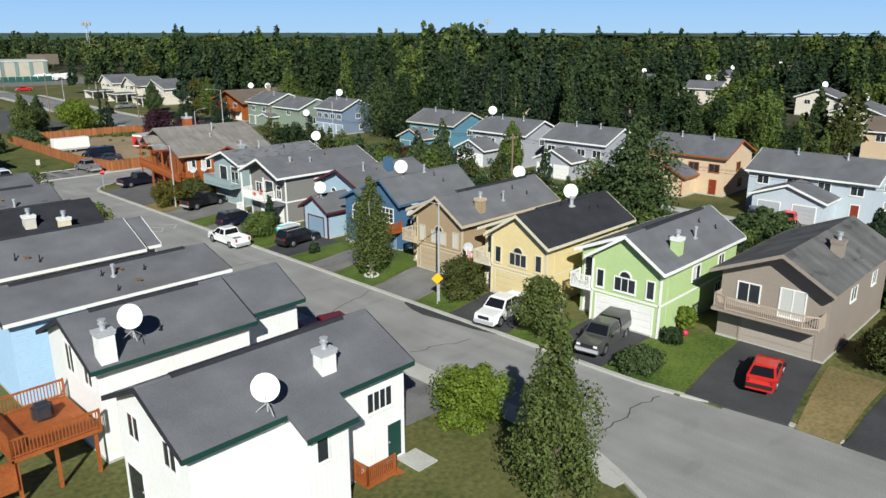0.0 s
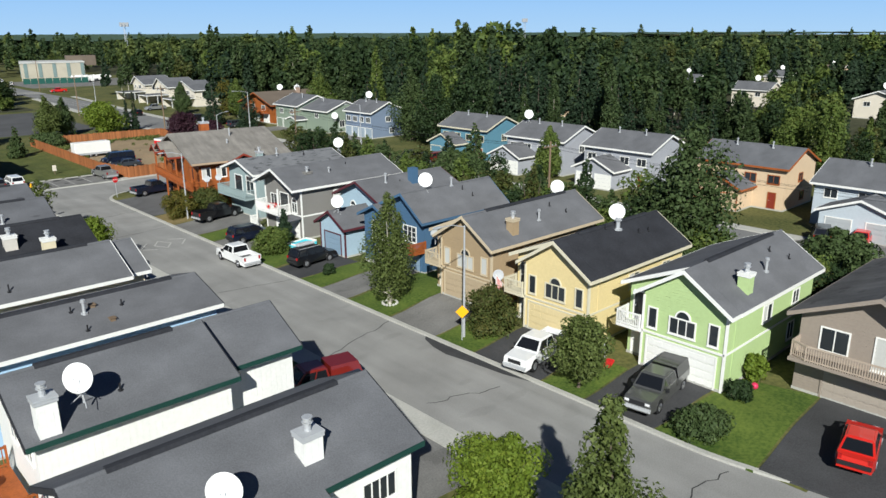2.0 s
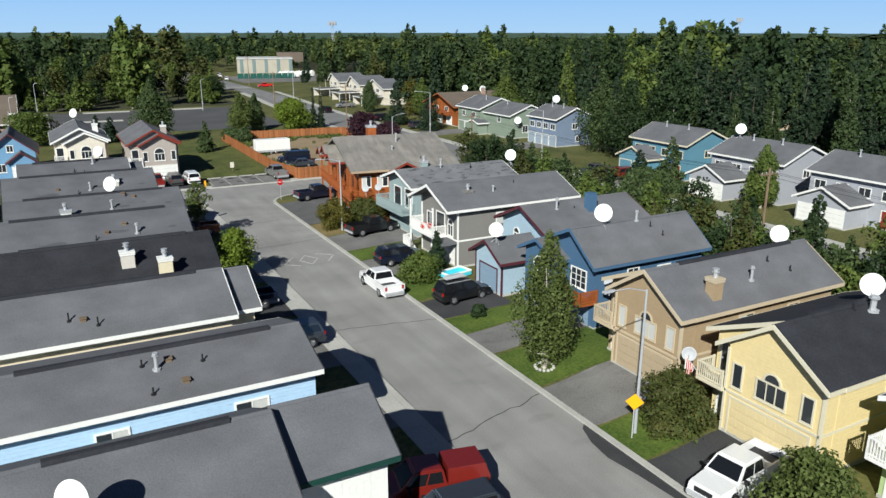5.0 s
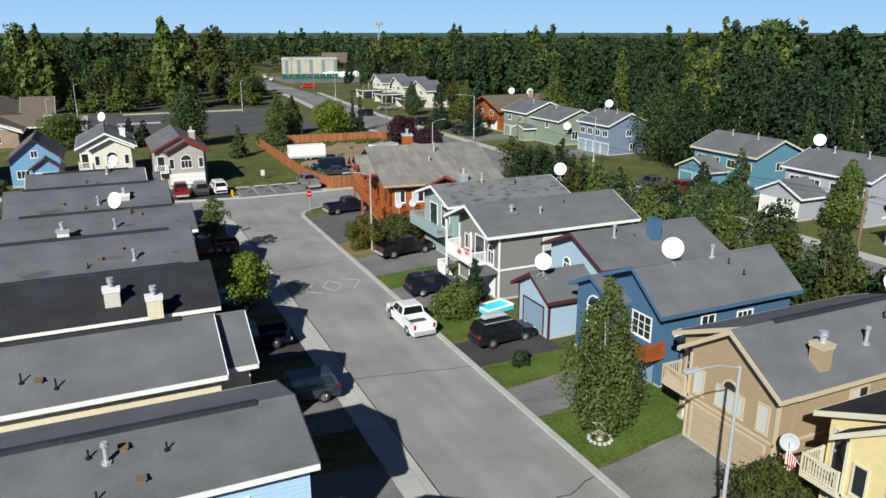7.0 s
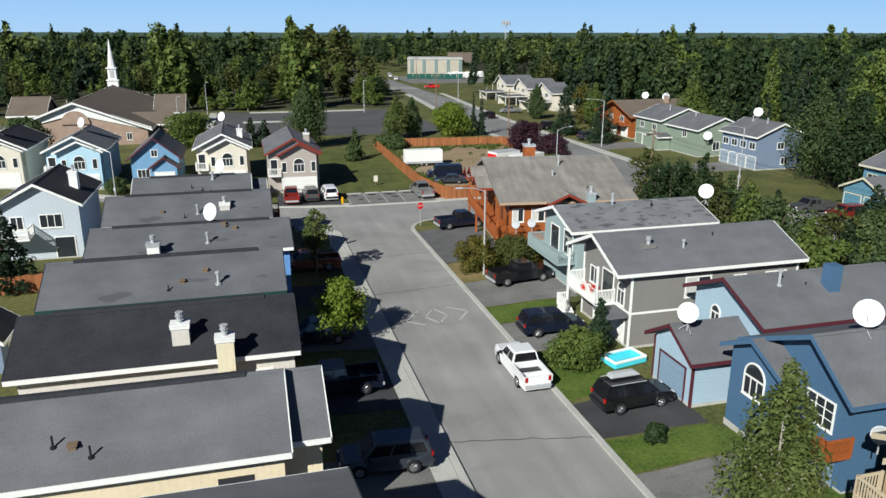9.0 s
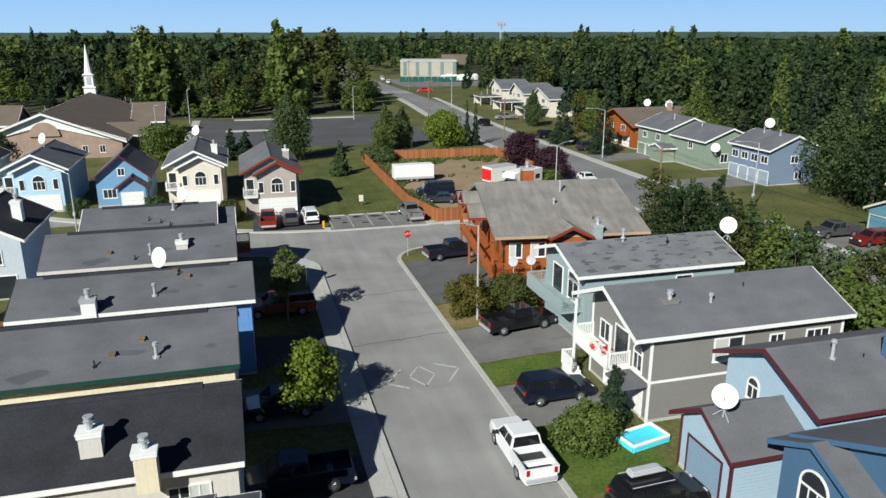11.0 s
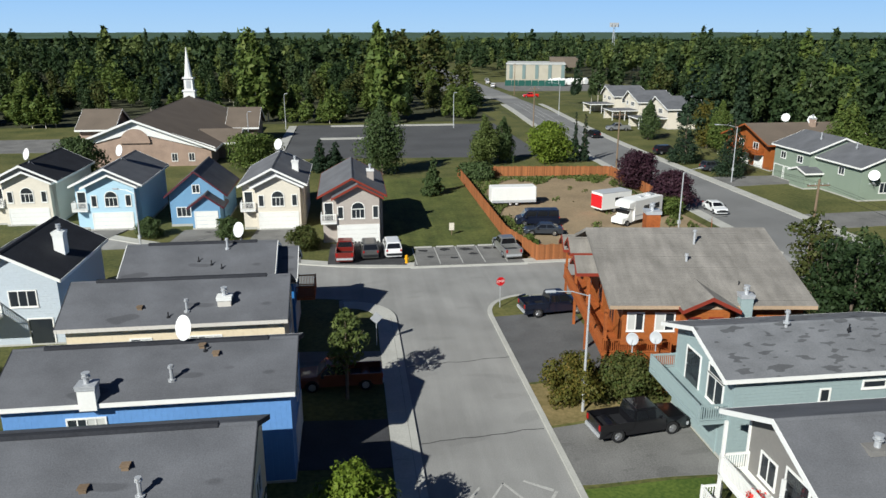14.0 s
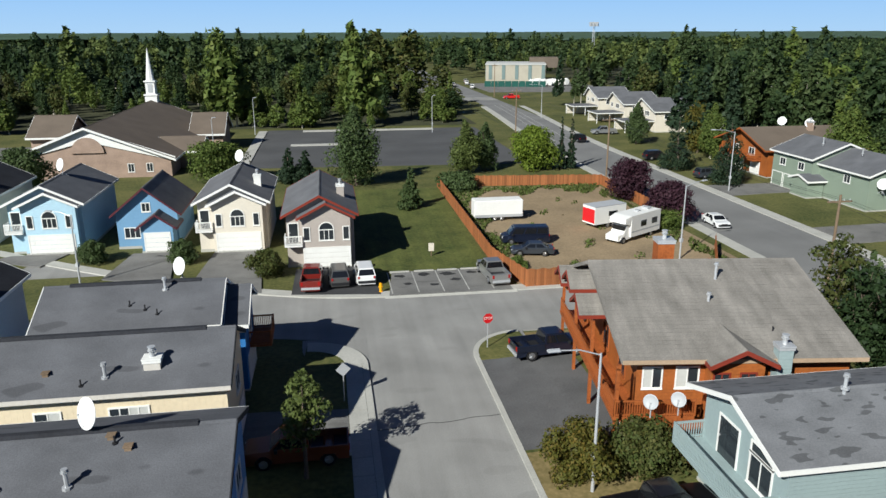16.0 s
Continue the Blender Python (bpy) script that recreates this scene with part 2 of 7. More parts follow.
def bar(bm, a, b, r, n=6, r2=None):
    """A round bar from a to b."""
    a, b = Vector(a), Vector(b)
    q = (b - a).to_track_quat("Z", "Y")
    r2 = r if r2 is None else r2
    rings = []
    for c, rr in ((a, r), (b, r2)):
        rings.append([bm.verts.new(c + q @ Vector((rr * math.cos(k * math.tau / n), rr * math.sin(k * math.tau / n), 0))) for k in range(n)])
    for k in range(n):
        bm.faces.new((rings[0][k], rings[0][(k + 1) % n], rings[1][(k + 1) % n], rings[1][k]))
    bm.faces.new(rings[0][::-1])
    bm.faces.new(rings[1])


def bars(*items, n=6):
    bm = bmesh.new()
    for a, b, r in items:
        bar(bm, a, b, r, n)
    return bm


def poly(bm, pts, z0, z1):
    """An upright prism over a polygon."""
    lo = [bm.verts.new((x, y, z0)) for x, y in pts]
    hi = [bm.verts.new((x, y, z1)) for x, y in pts]
    n = len(pts)
    bm.faces.new(lo[::-1]), bm.faces.new(hi)
    for k in range(n):
        bm.faces.new((lo[k], lo[(k + 1) % n], hi[(k + 1) % n], hi[k]))


def raw(name, verts, faces, material, parent=None, label=""):
    me = bpy.data.meshes.new(name)
    me.from_pydata(verts, [], faces)
    return link(name, me, material, parent, label)


def smoothstep(a, b, x):
    t = min(1.0, max(0.0, (x - a) / (b - a)))
    return t * t * (3 - 2 * t)


def quads(rng, centres, size, droop=0.0):
    """Leaf sprays: one bent four-cornered spray at each centre, at random turns."""
    n = len(centres)
    a = rng.normal(size=(n, 3))
    a[:, 2] -= droop
    a /= np.linalg.norm(a, axis=1)[:, None]
    b = np.cross(a, rng.normal(size=(n, 3)))
    b /= np.linalg.norm(b, axis=1)[:, None]
    s = size * rng.uniform(0.6, 1.4, size=(n, 1))
    c = np.cross(a, b) * s * 0.25
    v = np.stack([centres - a * s, centres + b * s * 0.55 + c, centres + a * s, centres - b * s * 0.55 + c], axis=1)
    return v.reshape(-1, 3)


def mesh_quads(name, v, material, k=4):
    me = bpy.data.meshes.new(name)
    n = len(v) // k
    me.vertices.add(len(v)), me.loops.add(len(v)), me.polygons.add(n)
    me.vertices.foreach_set("co", v.astype(np.float32).ravel())
    me.loops.foreach_set("vertex_index", np.arange(len(v), dtype=np.int32))
    me.polygons.foreach_set("loop_start", np.arange(0, len(v), k, dtype=np.int32))
    me.update(calc_edges=True)
    me.materials.append(material)
    return me



# ---- the ground, roads and pavements ----
def gz(x, y):
    """Height of the ground: level roads, lawns that rise gently to the houses."""
    far = smoothstep(112, 106, y)
    if x > 4:
        h = 0.72 - 0.32 * smoothstep(50, 62, y)
        return 0.1 + (h - 0.1) * smoothstep(4.4, 10.0, x) * far * (1 - smoothstep(29, 37, x))
    if x < -4:
        return 0.1 + 0.25 * smoothstep(-5.6, -12.0, x) * far
    return 0.1


def right_kerb(y):
    return 4.0 + 1.4 * smoothstep(22, 12, y)


def left_kerb(y):
    return -4.0 - 9.0 * smoothstep(24, 2, y) ** 1.3


CROSS = [(40.5, 117.3), (24, 117.3), (4, 117.2), (-6, 117.7), (-14, 119.8), (-24, 124.3), (-36, 131.6), (-52, 142.5), (-75, 158)]


def ribbon(line, w, z, step=2.0):
    """Left and right edge points of a band along a line."""
    pts = [Vector(p).to_2d() for p in line]
    dense = []
    for k in range(len(pts) - 1):
        p0, p1, p2, p3 = pts[max(k - 1, 0)], pts[k], pts[k + 1], pts[min(k + 2, len(pts) - 1)]
        m = max(2, int((p2 - p1).length / step))
        for i in range(m):
            t = i / m
            dense.append(0.5 * ((2 * p1) + (p2 - p0) * t + (2 * p0 - 5 * p1 + 4 * p2 - p3) * t * t + (3 * p1 - p0 - 3 * p2 + p3) * t ** 3))
    dense.append(pts[-1])
    lo, hi = [], []
    for i, p in enumerate(dense):
        d = (dense[min(i + 1, len(dense) - 1)] - dense[max(i - 1, 0)]).normalized()
        nrm = Vector((-d.y, d.x))
        lo.append((*(p + nrm * w[0]), z)), hi.append((*(p + nrm * w[1]), z))
    return lo, hi


def strip(name, lo, hi, material, parent=None, thick=0.0):
    """A band between two lines, with sides where it has thickness."""
    n = len(lo)
    v = list(lo) + list(hi)
    f = [(i, n + i, n + i + 1, i + 1) for i in range(n - 1)]
    if thick:
        v += [(x, y, z - thick) for x, y, z in v]
        m = 2 * n
        f += [(i, i + 1, m + i + 1, m + i) for i in range(n - 1)] + [(n + i + 1, n + i, m + n + i, m + n + i + 1) for i in range(n - 1)]
        f += [(0, m, m + n, n), (n - 1, 2 * n - 1, m + 2 * n - 1, m + n - 1)]
    return raw(name, v, f, material, parent)


def sheet(name, pts, dz, material, step=1.2, thick=0.12, kind="structure", label="", category=""):
    """A paved or planted patch that follows the ground inside a four-sided outline."""
    a, b, c, d = [Vector(p) for p in pts]
    nu = max(2, int(max((b - a).length, (c - d).length) / step))
    nv = max(2, int(max((d - a).length, (c - b).length) / step))
    bm = bmesh.new()
    g = []
    for i in range(nu + 1):
        row = []
        for j in range(nv + 1):
            s, t = i / nu, j / nv
            p = (a * (1 - s) + b * s) * (1 - t) + (d * (1 - s) + c * s) * t
            row.append(bm.verts.new((p.x, p.y, gz(p.x, p.y) + dz)))
        g.append(row)
    for i in range(nu):
        for j in range(nv):
            bm.faces.new((g[i][j], g[i + 1][j], g[i + 1][j + 1], g[i][j + 1]))
    ring = [g[i][0] for i in range(nu + 1)] + [g[nu][j] for j in range(1, nv + 1)] + [g[i][nv] for i in range(nu - 1, -1, -1)] + [g[0][j] for j in range(nv - 1, 0, -1)]
    low = [bm.verts.new(v.co - Vector((0, 0, thick))) for v in ring]
    for k in range(len(ring)):
        q = (k + 1) % len(ring)
        bm.faces.new((ring[k], ring[q], low[q], low[k]))
    return tagged(part(name, bm, material), label, category, "", kind)


# one sheet to the horizon: fine near the street, coarse far off
xs = [-4600, -2000, -900, -400, -200, -120, -80, -60] + [-50 + 1.5 * k for k in range(30)] + [-5.5, -5.0, -4.6, -4.3, -4.0, -3.6, 0, 3.6, 4.0, 4.3] + [5 + 1.0 * k for k in range(36)] + [45, 50, 58, 70, 90, 120, 200, 400, 900, 2000, 4600]
ys = [-4600, -2000, -900, -300, -120, -60, -30, -15] + [-6 + 1.5 * k for k in range(85)] + [125, 135, 150, 170, 200, 250, 300, 400, 600, 900, 1400, 2400, 4600]
xs, ys = sorted(set(xs)), sorted(set(ys))


def low_ground(x, y):
    if 108 < y < 124 and -8.7 < x < 8.7:
        return -0.12
    if left_kerb(y) - 0.1 < x < right_kerb(y) + 0.1 and y < 124 or 39 < x < 53 or 111 < y < 123 and -6 < x < 41:
        return -0.12
    return gz(x, y) - (0.12 if x < -6 and 112 < y < 150 and x > -80 and abs(y - 117 + 0.9 * (x + 6) * smoothstep(-6, -30, x)) < 12 else 0.0)


gv = [(x, y, low_ground(x, y)) for y in ys for x in xs]
gf = [(j * len(xs) + i, j * len(xs) + i + 1, (j + 1) * len(xs) + i + 1, (j + 1) * len(xs) + i) for j in range(len(ys) - 1) for i in range(len(xs) - 1)]
tagged(raw("ground", gv, gf, GRASS), "patchy green and straw-coloured grass ground", "ground", kind="structure")

yy = [-30 + 1.5 * k for k in range(102)]
road = strip("road", [(left_kerb(y), y, 0.0) for y in yy], [(right_kerb(y), y, 0.0) for y in yy], ASPHALT, thick=0.2)
tagged(road, "pale weathered asphalt street with cracks", "road", kind="structure")
lo, hi = ribbon(CROSS, (-4.8, 4.6), 0.004)
tagged(strip("road", lo, hi, ASPHALT, thick=0.2), "grey asphalt cross street bending past the houses", "road", kind="structure")
def drift(y):
    """How far the collector road swings east on its way north."""
    return 5.8 * smoothstep(195, 315, y)


yc = [-60, 0, 60, 112, 160, 195] + [205 + 10 * k for k in range(13)] + [360, 420, 520, 700]
tagged(strip("road", [(40.0 + drift(y), y, 0.008) for y in yc], [(51.0 + drift(y), y, 0.008) for y in yc], mat("collector_asphalt", (0.19, 0.188, 0.182), 0.9, 0.2, 0.12, 14, 0.25), thick=0.2), "wide asphalt collector road", "road", kind="structure")
for o, y0, y1 in ((3.5, 215, 300), (7.2, 215, 300), (5.4, 235, 300)):
    ym = [y0 + (y1 - y0) * k / 8 for k in range(9)]
    tagged(strip("road_marking", [(40.0 + o + drift(y), y, 0.016) for y in ym], [(40.16 + o + drift(y), y, 0.016) for y in ym], MARK), "long white painted lane line", "road marking", kind="structure")
tagged(strip("road", [(-60, 326, 0.012), (300, 300, 0.012)], [(-60, 338, 0.012), (300, 314, 0.012)], ASPHALT, thick=0.2), "asphalt road crossing far off", "road", kind="structure")
# kerbs and pavements
yk = [y for y in yy if y < 107.5] + [108.0]
tagged(strip("kerb", [(right_kerb(y), y, 0.14) for y in yk], [(right_kerb(y) + 0.35, y, 0.14) for y in yk], CONCRETE, thick=0.3), "low rolled concrete kerb", "kerb", kind="structure")
tagged(strip("kerb", [(left_kerb(y) - 0.45, y, 0.135) for y in yk], [(left_kerb(y), y, 0.135) for y in yk], CONCRETE, thick=0.3), "low rolled concrete kerb", "kerb", kind="structure")
pave = tagged(new("pavement"), "pale concrete pavement slabs beside the street", "pavement", kind="structure")
slab = {}
for k, y in enumerate(np.arange(16, 107, 1.85)):
    x1 = left_kerb(y) - 0.47
    bm = bmesh.new()
    hexa(bm, [(x1 - 1.2, y, 0), (x1, y, 0), (left_kerb(y + 1.82) - 0.47, y + 1.82, 0), (left_kerb(y + 1.82) - 1.67, y + 1.82, 0), (x1 - 1.2, y, 0.145), (x1, y, 0.145), (left_kerb(y + 1.82) - 0.47, y + 1.82, 0.145), (left_kerb(y + 1.82) - 1.67, y + 1.82, 0.145)])
    part("slab", bm, CONCRETE, pave)
lo, hi = ribbon(CROSS[1:], (-6.2, -4.8), 0.13)
tagged(strip("pavement", lo, hi, CONCRETE, thick=0.3), "concrete pavement along the cross street", "pavement", kind="structure")
for x0 in (38.3, 51.0):
    tagged(strip("pavement", [(x0, y, 0.13) for y in (-60, 60, 112)], [(x0 + 1.7, y, 0.13) for y in (-60, 60, 112)], CONCRETE, thick=0.3), "concrete pavement along the collector road", "pavement", kind="structure")
    yn = [122, 195] + [205 + 10 * k for k in range(10)]
    tagged(strip("pavement", [(x0 + drift(y), y, 0.13) for y in yn], [(x0 + 1.7 + drift(y), y, 0.13) for y in yn], CONCRETE, thick=0.3), "concrete pavement along the collector road", "pavement", kind="structure")


def corner(sx, name="kerb"):
    """A rounded street corner: asphalt apron, kerb along the arc, lawn within."""
    cx, cy, R = 8.5 * sx, 108.0, 4.5
    x0, x1 = sorted((3.9 * sx, 8.9 * sx))
    tagged(part("road", boxes((x0, x1, 107.5, 113.2, -0.15, 0.012)), ASPHALT), "asphalt at the rounded street corner", "road", kind="structure")
    arc = [(-sx * math.sin(radians(90 * k / 14)), math.cos(radians(90 * k / 14))) for k in range(15)]
    tagged(strip("kerb", [(cx + R * a, cy + R * b, 0.14) for a, b in arc], [(cx + (R - 0.4) * a, cy + (R - 0.4) * b, 0.14) for a, b in arc], CONCRETE, thick=0.3), "rounded concrete kerb at the corner", "kerb", kind="structure")
    if sx < 0:
        tagged(strip("pavement", [(cx + (R - 0.4) * a, cy + (R - 0.4) * b, 0.15) for a, b in arc], [(cx + (R - 1.7) * a, cy + (R - 1.7) * b, 0.15) for a, b in arc], CONCRETE, thick=0.3), "concrete pavement rounding the corner", "pavement", kind="structure")
    bm = bmesh.new()
    q = R - 0.38
    poly(bm, [(cx + 0.4 * sx, cy - 0.6)] + [(cx + q * a, cy + q * b) for a, b in ([(0, 1)] + arc[1:])] + [(cx - q * sx, cy - 0.6)], -0.1, 0.13)
    tagged(part("lawn", bm, GRASS), "grass at the street corner", "lawn", kind="structure")


corner(1), corner(-1)


# driveways on the east side
for pts, m, label in (
    ([(5.3, 12.0), (14.2, 13.0), (14.2, 18.6), (4.6, 18.2)], DRIVE_NEW, "dark asphalt driveway"),
    ([(5.3, 2.0), (14.2, 3.0), (14.2, 8.6), (5.2, 9.0)], DRIVE_NEW, "dark asphalt driveway"),
    ([(4.36, 24.2), (10.2, 23.6), (10.2, 28.8), (4.36, 29.0)], DRIVE_NEW, "dark asphalt driveway with a parked pickup"),
    ([(4.36, 32.6), (10.2, 32.8), (10.2, 38.4), (4.36, 38.6)], DRIVE_NEW, "dark patched asphalt driveway"),
    ([(4.36, 42.8), (10.2, 42.6), (10.2, 48.2), (4.36, 48.0)], DRIVE, "grey asphalt driveway"),
    ([(4.36, 54.0), (15.0, 53.8), (15.0, 57.6), (4.36, 57.8)], DRIVE, "grey asphalt driveway"),
    ([(4.36, 61.4), (10.8, 61.0), (10.8, 66.2), (4.36, 65.4)], DRIVE_NEW, "fresh black asphalt driveway"),
    ([(4.36, 73.4), (10.4, 72.4), (10.4, 78.6), (4.36, 78.6)], DRIVE, "grey asphalt driveway"),
    ([(4.36, 82.6), (12.6, 82.2), (12.6, 89.2), (4.36, 88.6)], DRIVE, "cracked grey asphalt driveway"),
    ([(4.36, 94.8), (11.2, 95.2), (11.2, 107.2), (4.36, 107.2)], mat("apron_asphalt", (0.105, 0.104, 0.104), 0.9, 0.25, 0.4, 12, 0.25), "grey asphalt parking apron"),
):
    sheet("driveway", pts, 0.03, m, label=label, category="driveway")
# lush front lawns
for pts, m in (
    ([(4.36, 18.35), (14.0, 18.75), (13.0, 23.0), (4.36, 24.1)], LUSH), ([(4.36, 29.2), (9.0, 29.0), (9.0, 32.4), (4.36, 32.4)], LUSH),
    ([(4.36, 38.8), (9.0, 38.8), (9.0, 42.4), (4.36, 42.6)], LUSH), ([(4.36, 48.4), (14.0, 48.2), (14.0, 53.6), (4.36, 53.6)], LUSH),
    ([(4.36, 58.0), (13.0, 58.0), (10.8, 60.8), (4.36, 61.2)], LUSH), ([(4.36, 66.0), (10.2, 66.6), (10.0, 72.2), (4.36, 73.2)], LUSH),
    ([(4.36, 78.9), (10.4, 78.9), (11.6, 82.0), (4.36, 82.2)], LUSH), ([(4.36, 88.9), (11.0, 89.5), (11.0, 94.8), (4.36, 94.5)], DRYGRASS),
    ([(5.3, 9.2), (14.0, 9.0), (14.0, 12.6), (5.3, 11.6)], DRYGRASS), ([(8.9, 107.9), (13.0, 107.8), (13.0, 111.8), (8.9, 111.8)], DRYGRASS),
):
    tagged(sheet("lawn", pts, 0.018, m), "mown front lawn", "lawn")
# driveways on the west side
for y0, m in ((27.8, DRIVE), (38.2, DRIVE), (48.0, DRIVE), (57.2, DRIVE), (67.6, DRIVE_NEW), (76.8, DRIVE), (85.6, DRIVE_NEW), (96.0, DRIVE)):
    sheet("driveway", [(-12.4, y0), (-5.7, y0), (-5.7, y0 + 5.4), (-12.4, y0 + 5.4)], 0.03, m, label="shaded grey asphalt driveway", category="driveway")
for pts, m in (([(-10.2, 123.9), (-1.9, 122.7), (-2.6, 131.6), (-10.0, 131.6)], DRIVE_NEW), ([(-20.0, 127.8), (-13.0, 124.8), (-14.0, 139.0), (-19.2, 139.0)], DRIVE), ([(-29.0, 131.5), (-22.0, 128.6), (-23.5, 140.2), (-28.0, 140.2)], DRIVE), ([(-43.0, 139.5), (-36.5, 136.8), (-35.0, 141.4), (-41.0, 141.4)], DRIVE), ([(52.8, 157.0), (63.8, 157.6), (63.8, 164.4), (52.8, 164.4)], DRIVE), ([(52.8, 131.0), (66.2, 131.4), (66.2, 138.6), (52.8, 138.0)], DRIVE), ([(51.8, 96.0), (60.0, 97.0), (60.0, 104.5), (51.8, 104.5)], DRIVE), ([(50.0, 25.0), (55.0, 25.6), (55.0, 33.0), (50.0, 35.0)], DRIVE)):
    sheet("driveway", pts, 0.05, m, label="asphalt or concrete driveway before a garage", category="driveway")
bm = bmesh.new()
poly(bm, [(4.0, 33.0), (3.5, 35.0), (3.2, 38.0), (2.9, 40.0), (3.1, 41.6), (3.6, 43.0), (4.0, 43.4)], -0.05, 0.006)
tagged(part("road_patch", bm, DRIVE_NEW), "dark tarred patch along the kerb", "road patch", kind="structure")
# the corner parking bay, fenced dirt lot, church car park
sheet("parking_bay", [(-1.2, 122.1), (10.6, 122.0), (10.3, 129.2), (-0.4, 129.0)], 0.05, DRIVE, label="worn asphalt parking bay with stalls", category="parking bay")
for x in (-0.9, 1.6, 4.0, 6.4, 8.8):
    bm = bmesh.new()
    for k in range(6):
        poly(bm, [(x, 122.6 + 1.05 * k), (x + 0.1, 122.6 + 1.05 * k), (x + 0.1, 123.65 + 1.05 * k), (x, 123.65 + 1.05 * k)], gz(x, 123.1 + 1.05 * k) + 0.05, gz(x, 123.1 + 1.05 * k) + 0.06)
    tagged(part("stall_line", bm, MARK), "faded white stall line", "road marking", kind="structure")
bm = bmesh.new()
hexa(bm, [(-1.6, 121.75, -0.05), (10.9, 121.65, -0.05), (10.9, 122.15, -0.05), (-1.6, 122.2, -0.05), (-1.6, 121.75, 0.03), (10.9, 121.65, 0.03), (10.9, 122.15, 0.154), (-1.6, 122.2, 0.154)])
tagged(part("dropped_kerb", bm, CONCRETE), "sloping concrete kerb along the parking bay", "kerb", kind="structure")
rng = random.Random(8)
TAR = mat("oil_stain", (0.035, 0.034, 0.033), 0.7, 0.3, 1.5, 9, 0.1)
for x, y, w in ((0.3, 127.6, 0.75), (0.9, 125.2, 0.5), (2.8, 127.8, 0.8), (3.4, 124.6, 0.6), (5.2, 127.6, 0.9), (5.6, 125.8, 0.6), (7.6, 127.8, 0.7)):
    bm = bmesh.new()
    poly(bm, [(x + w * rng.uniform(0.6, 1.1) * math.cos(k * math.tau / 11), y + 0.75 * w * rng.uniform(0.5, 1.1) * math.sin(k * math.tau / 11)) for k in range(11)], gz(x, y) + 0.05, gz(x, y) + 0.056)
    tagged(part("oil_stain", bm, TAR), "dark oil stain on the parking bay", "stain", kind="structure")
for x in (-0.6, 1.9, 4.3, 6.7):
    tagged(part("wheel_stop", boxes((x, x + 2.0, 128.75, 128.95, gz(x, 128.8) - 0.02, gz(x, 128.8) + 0.16)), CONCRETE), "pale concrete wheel stop at a stall's head", "wheel stop", group="wheel stops")
sheet("dirt_lot", [(11.4, 123.0), (37.0, 124.0), (36.0, 167.0), (11.2, 170.0)], 0.02, DIRT, step=6, label="bare dirt yard with tracks and weeds", category="yard")
sheet("lawn", [(-2.6, 129.4), (10.0, 129.4), (10.6, 170.0), (-2.6, 170.0)], 0.02, SIDELAWN, step=6, label="mown side lawn going straw-coloured", category="lawn")
sheet("car_park", [(-20.5, 192.0), (31.0, 189.0), (31.0, 243.0), (-20.5, 245.0)], 0.02, mat("dark_lot_asphalt", (0.082, 0.082, 0.083), 0.9, 0.22, 0.12, 9, 0.2), step=15, label="wide grey asphalt car park", category="car park")
sheet("car_park", [(-104.0, 206.0), (-63.0, 206.0), (-63.0, 226.0), (-104.0, 226.0)], 0.02, DRIVE, step=15, label="grey asphalt lot beside the church", category="car park")
sheet("car_park", [(22.0, 352.0), (45.0, 350.0), (45.0, 440.0), (22.0, 440.0)], 0.02, DRIVE, step=15, label="grey asphalt lot across from the shop", category="car park")
sheet("yard", [(58.5, 350.0), (112.0, 345.0), (112.0, 402.0), (58.5, 402.0)], 0.02, DRIVE, step=15, label="asphalt yard before the shop", category="yard")
for x0, x1, y0, y1 in ((-14.0, -4.0, 217.5, 219.5), (4.0, 20.0, 240.2, 242.4), (-12.0, 0.0, 240.6, 242.6)):
    tagged(part("parking_island", boxes((x0, x1, y0, y1, 0.05, 0.3)), CONCRETE), "raised pale kerbed island in the car park", "kerb", kind="structure")
tagged(part("pavement", boxes((-22.6, -20.6, 196.0, 243.0, 0.0, 0.26)), CONCRETE), "pale concrete walk beside the car park", "pavement", kind="structure")
# worn junction marking and a sealed crack
bm = bmesh.new()
for pts in ([(-2.5, 81.2), (-1.2, 80.2), (-1.15, 80.4), (-2.3, 81.3)], [(-2.4, 81.4), (-1.1, 83.2), (-1.2, 83.3), (-2.6, 81.4)], [(2.8, 82.4), (1.6, 80.6), (1.7, 80.5), (3.0, 82.4)], [(2.8, 82.6), (1.4, 83.6), (1.3, 83.5), (2.7, 82.4)], [(0.0, 80.2), (1.1, 81.9), (0.98, 81.95), (-0.05, 80.4)], [(1.1, 81.9), (0.2, 83.6), (0.12, 83.45), (0.98, 81.8)], [(0.2, 83.6), (-0.9, 81.9), (-0.78, 81.85), (0.2, 83.4)], [(-0.9, 81.9), (0.0, 80.2), (0.08, 80.35), (-0.78, 82.0)]):
    poly(bm, pts, 0.002, 0.008)
tagged(part("road_marking", bm, MARK), "worn white painted road marking", "road marking", kind="structure")
bm = bmesh.new()
rng = random.Random(4)
